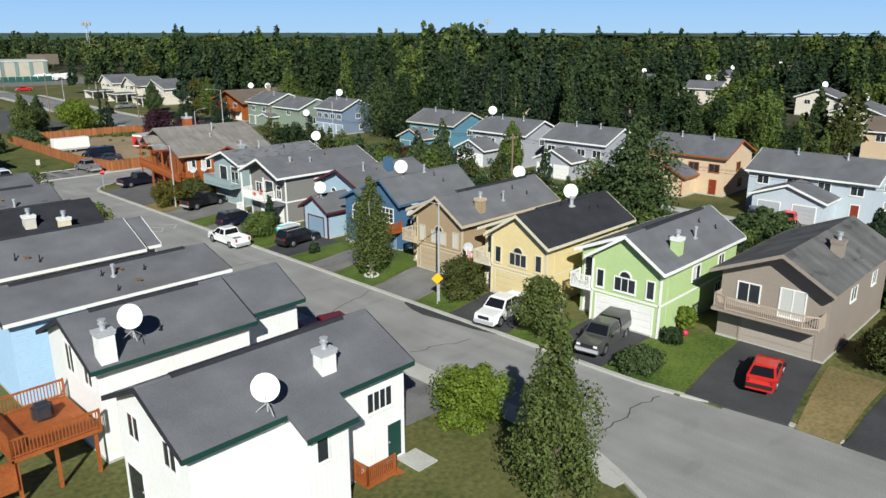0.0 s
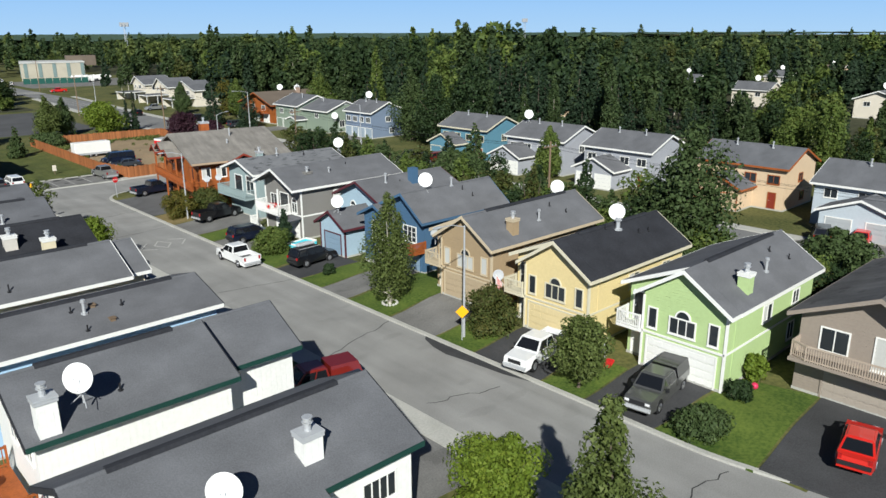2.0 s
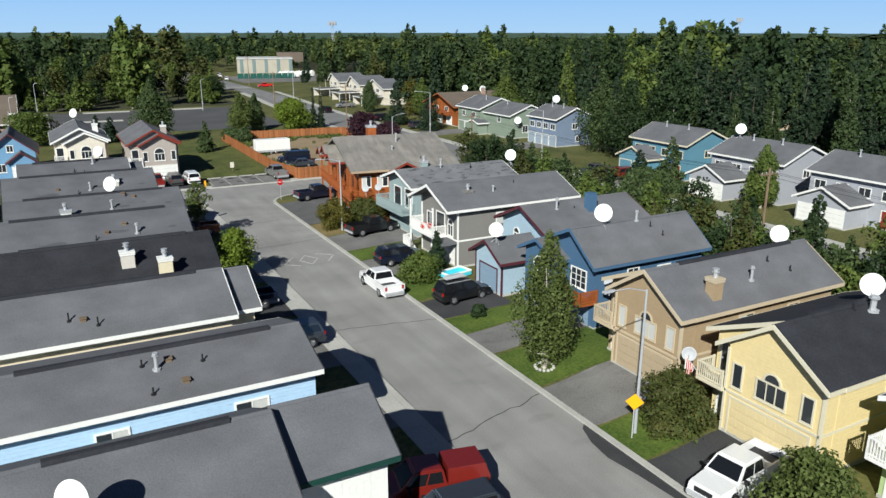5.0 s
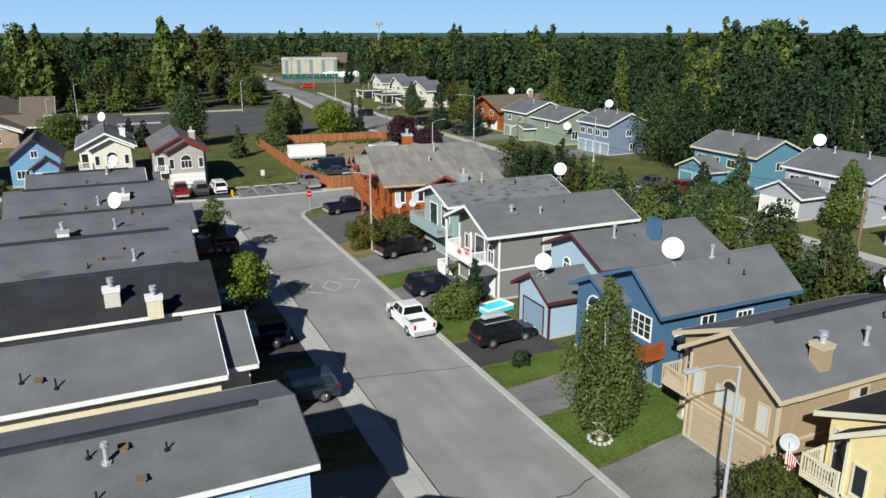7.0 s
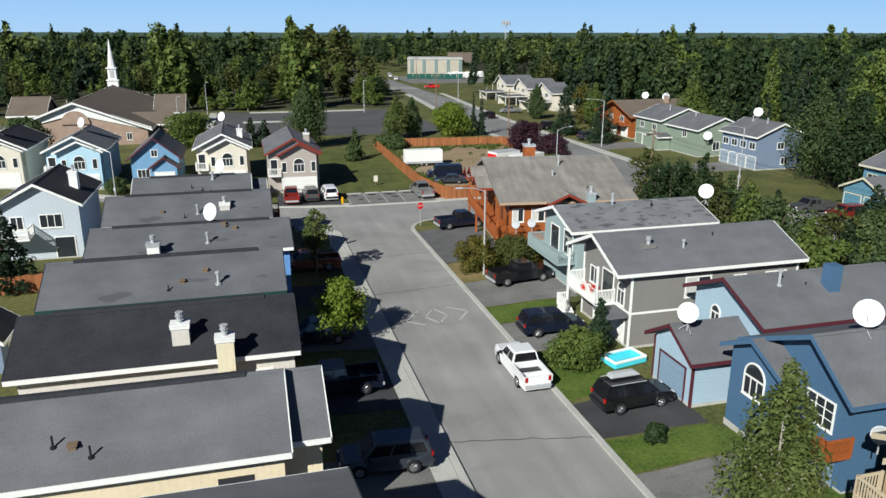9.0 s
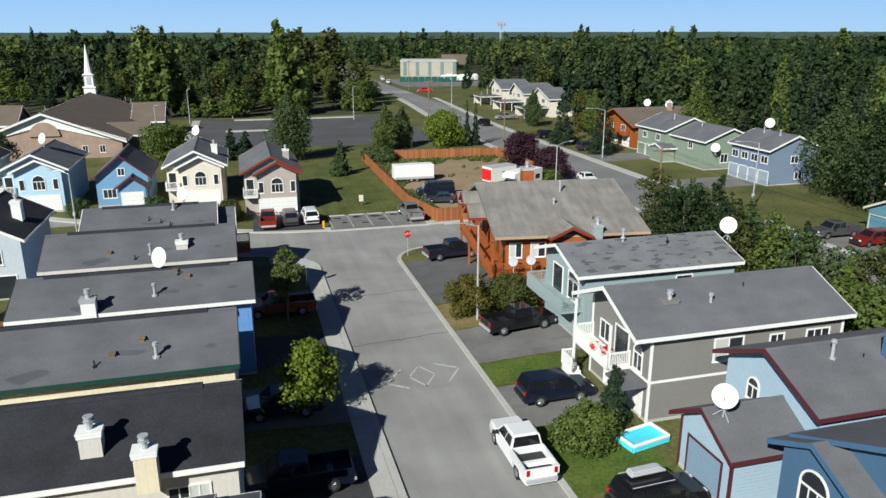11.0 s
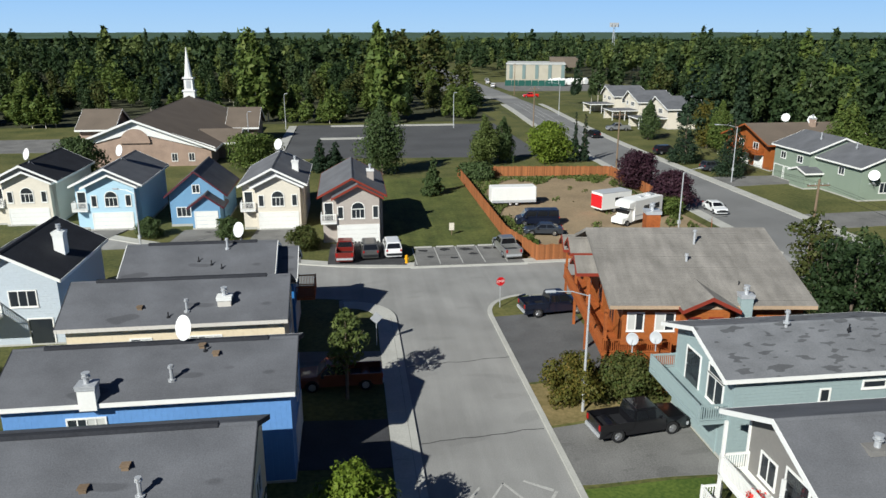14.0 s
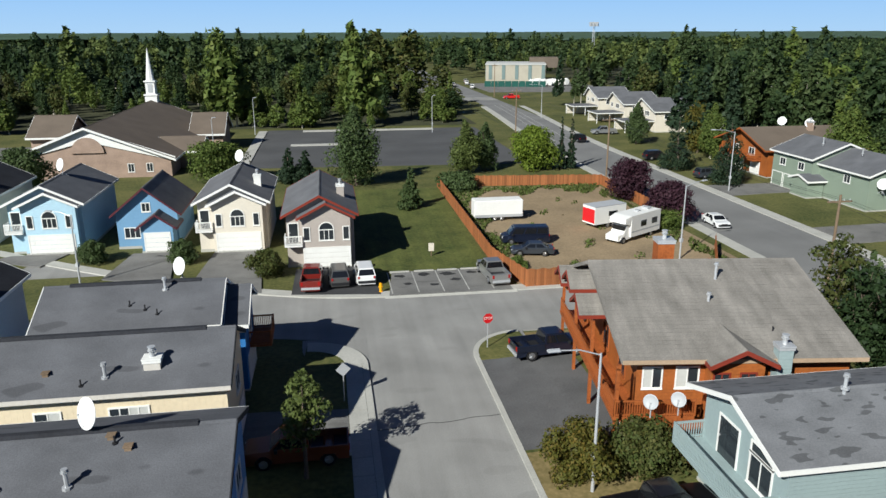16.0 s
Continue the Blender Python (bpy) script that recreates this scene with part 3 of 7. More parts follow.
for x0, y0, x1, y1, wob in ((-3.0, 19.8, 3.6, 19.4, 0.3), (-2.9, 35.6, 2.0, 33.8, 0.25), (1.0, 52.0, 1.6, 60.0, 0.0), (-0.4, 70.0, 0.1, 80.0, 0.0), (-4, 63.5, 4, 61.9, 0.12), (-4, 98.6, 4, 99.4, 0.12), (-4, 45.4, 3.9, 47.6, 0.15), (-3.9, 88.0, 3.9, 88.9, 0.1)):
    p = Vector((x0, y0, 0.006))
    for k in range(12):
        q = Vector((x0 + (x1 - x0) * (k + 1) / 12, y0 + (y1 - y0) * (k + 1) / 12 + rng.uniform(-wob, wob), 0.006))
        w = Vector((0, 0.035, 0))
        bm.faces.new([bm.verts.new(c) for c in (p - w, q - w, q + w, p + w)])
        p = q
tagged(part("road_crack", bm, TAR), "thin dark sealed cracks in the street", "road crack", kind="structure")

# ---- houses ----
def gable_wall(bm, u0, u1, v0, v1, z0, ze, zr, axis, mid=None, ze2=None):
    """Walls of a block with gables; the ridge runs along the axis."""
    if axis == "u":
        vm = (v0 + v1) / 2 if mid is None else mid
        z2 = ze if ze2 is None else ze2
        a = [bm.verts.new(p) for p in ((u0, v0, z0), (u0, v1, z0), (u0, v1, z2), (u0, vm, zr), (u0, v0, ze))]
        b = [bm.verts.new(p) for p in ((u1, v0, z0), (u1, v1, z0), (u1, v1, z2), (u1, vm, zr), (u1, v0, ze))]
    else:
        um = (u0 + u1) / 2
        a = [bm.verts.new(p) for p in ((u0, v0, z0), (u1, v0, z0), (u1, v0, ze), (um, v0, zr), (u0, v0, ze))]
        b = [bm.verts.new(p) for p in ((u0, v1, z0), (u1, v1, z0), (u1, v1, ze), (um, v1, zr), (u0, v1, ze))]
    bm.faces.new(a), bm.faces.new(b[::-1])
    for k in range(5):
        bm.faces.new((a[k], a[(k + 1) % 5], b[(k + 1) % 5], b[k]))


def gable_roof(root, material, fascia, u0, u1, v0, v1, zt, zr, axis, th=0.2, mid=None, label="", skip=(), rake=None, ridge=None):
    """Roof over an outline that includes the overhang, eaves at zt: two slopes, ridge cap, and each fascia and rake board."""
    slab, sw = bmesh.new(), axis == "v"
    if sw:
        u0, u1, v0, v1 = v0, v1, u0, u1
    vm = (v0 + v1) / 2 if mid is None else mid

    def P(u, v, z):
        return (v, u, z) if sw else (u, v, z)

    d, boards = th * 0.75, []
    for e, s in ((v0, -1), (v1, 1)):
        hexa(slab, [P(u0, e, zt - d), P(u1, e, zt - d), P(u1, vm, zr - d), P(u0, vm, zr - d), P(u0, e, zt), P(u1, e, zt), P(u1, vm, zr), P(u0, vm, zr)])
        b = bmesh.new()
        hexa(b, [P(u0, e, zt - d - 0.1), P(u1, e, zt - d - 0.1), P(u1, e + s * 0.05, zt - d - 0.1), P(u0, e + s * 0.05, zt - d - 0.1), P(u0, e, zt - 0.01), P(u1, e, zt - 0.01), P(u1, e + s * 0.05, zt - 0.01), P(u0, e + s * 0.05, zt - 0.01)])
        boards.append(("fascia_board", b))
        for u, q in ((u0, -1), (u1, 1)):
            if (s, q) in skip:
                continue
            b = bmesh.new()
            hexa(b, [P(u, e, zt - d - 0.1), P(u + q * 0.05, e, zt - d - 0.1), P(u + q * 0.05, vm, zr - d - 0.1), P(u, vm, zr - d - 0.1), P(u, e, zt + 0.015), P(u + q * 0.05, e, zt + 0.015), P(u + q * 0.05, vm, zr + 0.015), P(u, vm, zr + 0.015)])
            boards.append(("rake_board", b))
    rf = part("roof", slab, material, root, label)
    for n, b in boards:
        part(n, b, rake if rake and n == "rake_board" else fascia, rf)
    if ridge:
        rv = bmesh.new()
        hexa(rv, [P(u0 + 1.6, vm - 0.2, zr - 0.06), P(u1 - 1.6, vm - 0.2, zr - 0.06), P(u1 - 1.6, vm + 0.2, zr - 0.06), P(u0 + 1.6, vm + 0.2, zr - 0.06), P(u0 + 1.6, vm - 0.13, zr + 0.1), P(u1 - 1.6, vm - 0.13, zr + 0.1), P(u1 - 1.6, vm + 0.13, zr + 0.1), P(u0 + 1.6, vm + 0.13, zr + 0.1)])
        part("ridge_vent", rv, ridge, rf)
    cap = bmesh.new()
    hexa(cap, [P(u0, vm - 0.16, zr - 0.05), P(u1, vm - 0.16, zr - 0.05), P(u1, vm + 0.16, zr - 0.05), P(u0, vm + 0.16, zr - 0.05), P(u0, vm - 0.03, zr + 0.035), P(u1, vm - 0.03, zr + 0.035), P(u1, vm + 0.03, zr + 0.035), P(u0, vm + 0.03, zr + 0.035)])
    part("ridge_cap", cap, material, rf)
    return rf


class Face:
    """One wall face of a house: places things on it by distance along it, height and depth."""

    def __init__(self, face, off):
        self.face, self.off = face, off

    def box(self, bm, a0, a1, z0, z1, d0, d1):
        f, o = self.face, self.off
        if f == "f":
            box(bm, o - d1, o - d0, a0, a1, z0, z1)
        elif f == "b":
            box(bm, o + d0, o + d1, a0, a1, z0, z1)
        elif f == "s":
            box(bm, a0, a1, o - d1, o - d0, z0, z1)
        else:
            box(bm, a0, a1, o + d0, o + d1, z0, z1)

    def pt(self, a, z, d):
        f, o = self.face, self.off
        return {"f": (o - d, a, z), "b": (o + d, a, z), "s": (a, o - d, z), "n": (a, o + d, z)}[f]


def window(root, F, a, z, w, h, cols=2, trim=WHITE, fr=0.09, blind=0.0, rows=1):
    """A framed window: frame, sill, glass panes set between the mullions, sometimes a blind behind."""
    bm = bmesh.new()
    rings = []
    for d in (0.0, 0.06):
        for q in (fr, 0.0):
            rings.append([bm.verts.new(F.pt(a + sa * (w / 2 + q), zz, d)) for sa, zz in ((-1, z - q), (1, z - q), (1, z + h + q), (-1, z + h + q))])
    for k in range(4):
        n = (k + 1) % 4
        for p, q in ((0, 1), (2, 3), (0, 2), (1, 3)):
            bm.faces.new((rings[p][k], rings[p][n], rings[q][n], rings[q][k]))
    win = part("window", bm, trim, root)
    for k in range(1, cols):
        c = a - w / 2 + w * k / cols
        bm = bmesh.new()
        F.box(bm, c - 0.03, c + 0.03, z, z + h, 0.0, 0.045)
        part("mullion", bm, trim, win)
    for k in range(1, rows):
        c = z + h * k / rows
        bm = bmesh.new()
        F.box(bm, a - w / 2, a + w / 2, c - 0.02, c + 0.02, 0.0, 0.04)
        part("glazing_bar", bm, trim, win)
    for k in range(cols):
        bm = bmesh.new()
        p0 = a - w / 2 + w * k / cols
        F.box(bm, p0 + 0.01, p0 + w / cols - 0.01, z, z + h, 0.002, 0.018)
        part("pane", bm, BLIND if blind and (k + 1) / cols <= blind else GLASS, win)
    bm = bmesh.new()
    F.box(bm, a - w / 2 - fr - 0.03, a + w / 2 + fr + 0.03, z - fr - 0.05, z - fr, 0.0, 0.09)
    part("sill", bm, trim, win)
    return win


def arch(root, F, a, z, w, h, cols=3, trim=WHITE, fr=0.1, blind=0.0, head=None):
    """A window with a half-round head over its middle."""
    win = window(root, F, a, z, w, h, cols, trim, blind=blind)
    r, n = head or w / 2, 12
    bm = bmesh.new()
    for k in range(n):
        t0, t1 = math.pi * k / n, math.pi * (k + 1) / n
        q = []
        for d in (0.0, 0.06):
            q += [F.pt(a + rr * math.cos(t), z + h + 0.09 + rr * math.sin(t), d) for rr, t in ((r, t0), (r + fr, t0), (r + fr, t1), (r, t1))]
        hexa(bm, q)
    part("arch_frame", bm, trim, win)
    bm = bmesh.new()
    for k in range(n):
        t0, t1 = math.pi * k / n, math.pi * (k + 1) / n
        q = []
        for d in (0.003, 0.02):
            q += [F.pt(a + rr * math.cos(t), z + h + 0.09 + rr * math.sin(t), d) for rr, t in ((0.02, t0), (r, t0), (r, t1), (0.02, t1))]
        hexa(bm, q)
    part("pane", bm, GLASS, win)
    return win


def garage_door(root, F, a, w, h, material=WHITE, trim=WHITE, z=0.05):
    bm = bmesh.new()
    F.box(bm, a - w / 2 - 0.12, a - w / 2, z, z + h + 0.12, 0, 0.06), F.box(bm, a + w / 2, a + w / 2 + 0.12, z, z + h + 0.12, 0, 0.06), F.box(bm, a - w / 2, a + w / 2, z + h, z + h + 0.12, 0, 0.06)
    door = part("garage_door", bm, trim, root, "panelled garage door")
    for k in range(4):
        bm = bmesh.new()
        F.box(bm, a - w / 2, a + w / 2, z + k * h / 4 + 0.012, z + (k + 1) * h / 4 - 0.012, 0.004, 0.03)
        n = max(4, round(w / 0.6))
        for i in range(n):
            F.box(bm, a - w / 2 + w * i / n + 0.06, a - w / 2 + w * (i + 1) / n - 0.06, z + k * h / 4 + 0.09, z + (k + 1) * h / 4 - 0.09, 0.03, 0.042)
        part("panel", bm, material, door)


def front_door(root, F, a, z, w=0.95, h=2.05, material=WHITE, trim=WHITE):
    bm = bmesh.new()
    F.box(bm, a - w / 2 - 0.1, a - w / 2, z, z + h + 0.1, 0, 0.06), F.box(bm, a + w / 2, a + w / 2 + 0.1, z, z + h + 0.1, 0, 0.06), F.box(bm, a - w / 2, a + w / 2, z + h, z + h + 0.1, 0, 0.06)
    door = part("door", bm, trim, root)
    bm = bmesh.new()
    F.box(bm, a - w / 2, a + w / 2, z, z + h, 0.004, 0.03)
    for zz in (0.25, 1.15):
        for s in (-1, 1):
            F.box(bm, a + s * w / 4 - w / 6, a + s * w / 4 + w / 6, z + zz, z + zz + 0.7, 0.03, 0.04)
    part("leaf", bm, material, door)
    bm = bmesh.new()
    F.box(bm, a + w / 2 - 0.13, a + w / 2 - 0.07, z + 0.98, z + 1.06, 0.03, 0.09)
    part("handle", bm, METAL, door)


def chimney(root, u, v, w, d, z0, z1, material, trim):
    """A boxed chimney with a cap and a metal flue."""
    c = part("chimney", boxes((u - w / 2, u + w / 2, v - d / 2, v + d / 2, z0, z1)), material, root, "boxed chimney")
    part("cap", boxes((u - w / 2 - 0.07, u + w / 2 + 0.07, v - d / 2 - 0.07, v + d / 2 + 0.07, z1, z1 + 0.09), (u - w / 2 - 0.05, u + w / 2 + 0.05, v - d / 2 - 0.05, v + d / 2 + 0.05, z1 - 0.16, z1 - 0.02)), trim, c)
    part("flue", bars(((u, v, z1), (u, v, z1 + 0.42), 0.14), ((u, v, z1 + 0.42), (u, v, z1 + 0.46), 0.22), ((u, v, z1 + 0.48), (u, v, z1 + 0.62), 0.17), ((u, v, z1 + 0.62), (u, v, z1 + 0.66), 0.21), n=10), METAL, c)


def vent(root, u, v, z, h=0.7, r=0.09):
    part("roof_vent", bars(((u, v, z - 0.3), (u, v, z + h), r), ((u, v, z + h), (u, v, z + h + 0.05), r * 1.8), ((u, v, z + h + 0.07), (u, v, z + h + 0.16), r * 1.5), ((u, v, z - 0.05), (u, v, z + 0.07), r * 2.2), n=8), METAL, root)


def pipe(root, u, v, z, h=0.35, material=None):
    part("vent_pipe", bars(((u, v, z - 0.2), (u, v, z + h), 0.045), ((u, v, z - 0.04), (u, v, z + 0.04), 0.12), n=7), material or BLACKP, root)


def hood(root, u, v, z):
    part("roof_hood", boxes((u - 0.14, u + 0.14, v - 0.14, v + 0.14, z - 0.1, z + 0.14), (u - 0.19, u + 0.19, v - 0.19, v + 0.19, z + 0.12, z + 0.17)), WOODPOLE, root)


def railing(root, line, z, h=1.0, material=WHITE, step=0.14, name="railing"):
    """A rail along a line: posts, top and bottom rail, and each baluster in one mesh a run."""
    r = None
    for (x0, y0), (x1, y1) in zip(line, line[1:]):
        a, b = Vector((x0, y0, z)), Vector((x1, y1, z))
        n = max(2, int((b - a).length / step))
        d = (b - a).normalized()
        w = Vector((-d.y, d.x, 0))
        run = None
        for zz, t in ((h, 0.05), (0.12, 0.035)):
            bm = bmesh.new()
            up = Vector((0, 0, t))
            p, q = a + Vector((0, 0, zz)), b + Vector((0, 0, zz))
            hexa(bm, [p - w * 0.045 - up, q - w * 0.045 - up, q + w * 0.045 - up, p + w * 0.045 - up, p - w * 0.045 + up, q - w * 0.045 + up, q + w * 0.045 + up, p + w * 0.045 + up])
            run = part(name, bm, material, root) if run is None else part("bottom_rail", bm, material, run) and run
        for k in range(n + 1):
            p = a + (b - a) * (k / n)
            end = k in (0, n)
            o = new("post" if end else "baluster", baluster(material, end, h))
            o.parent = run
            o.matrix_basis = Matrix.Translation(p)


STICKS = {}


def baluster(material, end, h):
    """One shared stick for all alike balusters or end posts."""
    key = (material.name, end, h)
    if key not in STICKS:
        s = 0.05 if end else 0.022
        bm = boxes((-s, s, -s, s, 0, h + (0.08 if end else -0.04)))
        me = bpy.data.meshes.new("stick")
        bm.to_mesh(me), bm.free()
        me.materials.append(material)
        STICKS[key] = me
    return STICKS[key]


def dish(x, y, z, r=0.95, az=225, el=16, material=None, label="large white satellite dish on a roof mast", group="satellite dishes"):
    """A dish on a short mast; az is the heading that it faces, in degrees from +x."""
    t = thing("satellite_dish", pose(x, y, z), label, "satellite dish", group)
    zc = 0.45 + r
    q = pose(0, 0, zc, 0, 90 - el, 0)
    turn = pose(0, 0, 0, 0, 0, az)
    bm = bmesh.new()
    n, rings = 28, []
    for side in (0, 1):
        for k in range(6):
            rr = r * k / 5
            hgt = 0.32 * r * (rr / r) ** 2 - 0.03 * side
            rings.append([bm.verts.new(turn @ q @ Vector((rr * math.cos(i * math.tau / n), rr * math.sin(i * math.tau / n), hgt))) for i in range(n)] if k else [bm.verts.new(turn @ q @ Vector((0, 0, hgt)))])
    for base in (0, 6):
        for i in range(n):
            bm.faces.new((rings[base][0], rings[base + 1][i], rings[base + 1][(i + 1) % n]))
            for k in range(1, 5):
                bm.faces.new((rings[base + k][i], rings[base + k + 1][i], rings[base + k + 1][(i + 1) % n], rings[base + k][(i + 1) % n]))
    for i in range(n):
        bm.faces.new((rings[5][i], rings[11][i], rings[11][(i + 1) % n], rings[5][(i + 1) % n]))
    part("reflector", bm, material or DISHW, t, smooth=True)
    f = turn @ q @ Vector((0, 0, r * 0.85))
    low = turn @ q @ Vector((r * 0.9, 0, 0.3 * r))
    part("feed_arm", bars((low, f, 0.02 * max(r, 0.6))), METAL, t)
    part("feed_horn", bars((f, f + (turn @ q @ Vector((0, 0, r * 0.7)) - f) * 0.6, 0.05 * max(r, 0.6)), n=8), DISHG, t)
    c = turn @ q @ Vector((0, 0, -0.02))
    part("mast", bars(((0, 0, -0.1), (0, 0, 0.3 + r * 0.6), 0.04), ((0, 0, 0.3 + r * 0.6), c, 0.04)), METAL, t)
    if r > 0.5:
        for k in range(3):
            a = k * math.tau / 3 + 0.4
            part("strut", bars(((0.55 * math.cos(a), 0.55 * math.sin(a), -0.12), (0, 0, 0.35), 0.022)), METAL, t)
    return t


def house(label, m, D, W, ze, zr, wall, trim, roof, axis="u", oh=0.5, front=0.7, vols=(), base=0.5, corner=False, band=None, fascia=None, name="house", roof_label="", mid=None, rear=0.45, skips=((), ()), rake=None, ridge=None):
    """A house standing at the pose m: front wall at u = 0 facing -u, width along v. ze and zr are the eave edge and ridge.
    vols: further blocks (u0, u1, v0, v1, ze, zr, axis, front overhang, ridge place or None, rear end of the roof)."""
    root = thing(name, m, label, "house")
    fascia = fascia or trim
    blocks = [(0, D, 0, W, ze, zr, axis, front, mid, D + rear)] + [tuple(v) + (None, v[1] + 0.45)[len(v) - 8:] for v in vols]
    for i, (u0, u1, v0, v1, e, r, ax, fo, md, re) in enumerate(blocks):
        half = ((v1 - v0) if ax == "u" else (u1 - u0)) / 2
        h1, h2 = (half, half) if md is None else (md - v0, v1 - md)
        z1, z2 = r - (r - e) / (h1 + oh) * h1 - 0.16, r - (r - e) / (h2 + oh) * h2 - 0.16
        bm = bmesh.new()
        gable_wall(bm, u0, u1, v0, v1, -base, z1, r - 0.16, ax, md, z2)
        part("wall", bm, wall, root)
        if ax == "u":
            gable_roof(root, roof, fascia, u0 - fo, re, v0 - oh, v1 + oh, e, r, ax, mid=md, label=roof_label, skip=skips[min(i, 1)], rake=rake, ridge=ridge if i == 0 else None)
        else:
            gable_roof(root, roof, fascia, u0 - oh, u1 + oh, v0 - 0.45, v1 + 0.45, e, r, ax, label=roof_label)
    if corner:
        for u in (0, D):
            for v in (0, W):
                part("corner_board", boxes((u - 0.07, u + 0.07, v - 0.07, v + 0.07, 0, ze - 0.15)), trim, root)
    if band:
        part("belt_board", boxes((-0.03, D + 0.03, -0.03, W + 0.03, band, band + 0.16)), trim, root)
    bm = bmesh.new()
    for u0, u1, v0, v1, e, r, ax, fo, md, re in blocks:
        box(bm, u0 - 0.04, u1 + 0.04, v0 - 0.04, v1 + 0.04, -base - 0.3, 0.18)
    part("foundation", bm, CONCRETE, root)
    return root


def roof_z(v, W, ze, zr, oh=0.5, mid=None):
    """Height of the roof at v on a house whose ridge runs front to back."""
    md = W / 2 if mid is None else mid
    return zr - abs(v - md) * (zr - ze) / ((md if v < md else W - md) + oh)

# ---- east side of the street, south to north; fronts face -x ----
TAUPE = siding("taupe_siding", (0.27, 0.225, 0.185))
GREEN = siding("pale_green_siding", (0.4, 0.52, 0.24))
YELLOW = siding("butter_yellow_siding", (0.66, 0.53, 0.27))
TAN = siding("tan_siding", (0.34, 0.25, 0.15))
BLUE = siding("deep_blue_siding", (0.06, 0.125, 0.21))
PALEBLUE = siding("pale_blue_siding", (0.33, 0.44, 0.52))
GREY = siding("warm_grey_siding", (0.2, 0.19, 0.175))
TEAL = siding("grey_green_siding", (0.27, 0.34, 0.34))
CHARCOALDOOR = mat("brown_garage_paint", (0.2, 0.16, 0.13), 0.5, 0.05)
BLUEDOOR = mat("blue_garage_paint", (0.22, 0.31, 0.4), 0.5, 0.05)
YELDOOR = mat("yellow_garage_paint", (0.66, 0.54, 0.3), 0.5, 0.05)
TANDOOR = mat("tan_garage_paint", (0.42, 0.33, 0.22), 0.5, 0.05)


def bay_house(label, x, y, z, wall, trim, roof, gar, D, chim=True, blinds=0.0, rail=None):
    """The street's common house: a gabled bay over the garage, the rest set back beside it with a small balcony."""
    W, ze, zr, md = 7.4, 5.93 - z, 8.1 - z, 2.85
    root = house(label, pose(x, y, z), D, W, ze, zr, wall, trim, roof, mid=md, front=0.5, vols=[(-1.1, 0.4, 0.03, 5.7, ze, zr, "u", 0.55, md, -0.5)], ridge=SHINGLE_B, skips=(((-1, -1),), ((-1, 1), (1, 1))))
    F, S = Face("f", -1.1), Face("s", 0.0)
    garage_door(root, F, 2.9, 4.7, 2.1, gar, trim)
    arch(root, F, 2.9, 2.95, 1.7, 1.0, 3, trim, blind=blinds, head=0.45)
    window(root, F, 0.8, 2.9, 0.55, 1.3, 1, trim, blind=blinds), window(root, F, 5.0, 2.9, 0.55, 1.3, 1, trim, blind=blinds)
    part("belt_board", boxes((-1.16, -1.1, 0.0, 5.72, 2.42, 2.56)), trim, root)
    part("belt_board", boxes((-1.1, D, -0.045, 0.0, 2.42, 2.56)), trim, root)
    for v in (0.03, 5.7):
        part("corner_board", boxes((-1.16, -0.98, v - 0.08, v + 0.06, 0, ze - 0.25)), trim, root)
    window(root, S, 4.4, 3.3, 1.2, 1.05, 2, trim, blind=0.5), window(root, S, 8.8, 3.4, 0.95, 0.9, 2, trim), window(root, S, 8.6, 0.8, 0.9, 1.2, 2, trim)
    b = part("balcony", boxes((-1.3, 0.05, 5.75, 7.6, 2.35, 2.52)), trim, root)
    railing(b, [(-1.25, 5.84), (-1.25, 7.55), (0.0, 7.55)], 2.52, 0.95, rail or trim)
    front_door(root, Face("f", 0.0), 6.6, 2.6, 0.9, 2.0, GLASS, trim)
    front_door(root, Face("f", 0.0), 6.6, 0.1, 0.9, 2.0, WHITE, trim)
    if chim:
        v = 0.55
        chimney(root, 1.9, v, 0.72, 0.72, roof_z(v, W, ze, zr, mid=md) - 0.4, 7.65 - z, wall, trim)
        vent(root, 5.6, 0.9, roof_z(0.9, W, ze, zr, mid=md), 0.8), pipe(root, 8.2, 1.9, roof_z(1.9, W, ze, zr, mid=md)), pipe(root, 9.4, 1.0, roof_z(1.0, W, ze, zr, mid=md))
    else:
        vent(root, 5.4, 2.3, roof_z(2.3, W, ze, zr, mid=md), 0.7, 0.16), pipe(root, 7.2, 1.6, roof_z(1.6, W, ze, zr, mid=md)), pipe(root, 8.4, 1.5, roof_z(1.5, W, ze, zr, mid=md)), pipe(root, 4.2, 2.6, roof_z(2.6, W, ze, zr, mid=md))
    return root


bay_house("pale green house with white trim and a garage", 11.2, 23.1, 0.72, GREEN, WHITE, SHINGLE, WHITE, 11.7)
bay_house("butter yellow house with a black shingle roof", 10.6, 32.7, 0.72, YELLOW, CREAMTRIM, SHINGLE_B, YELDOOR, 11.2, chim=False)
bay_house("tan house with a grey shingle roof", 11.1, 42.3, 0.72, TAN, mat("tan_trim", (0.52, 0.43, 0.3), 0.5, 0.05), SHINGLE, TANDOOR, 12.6, blinds=1.0)
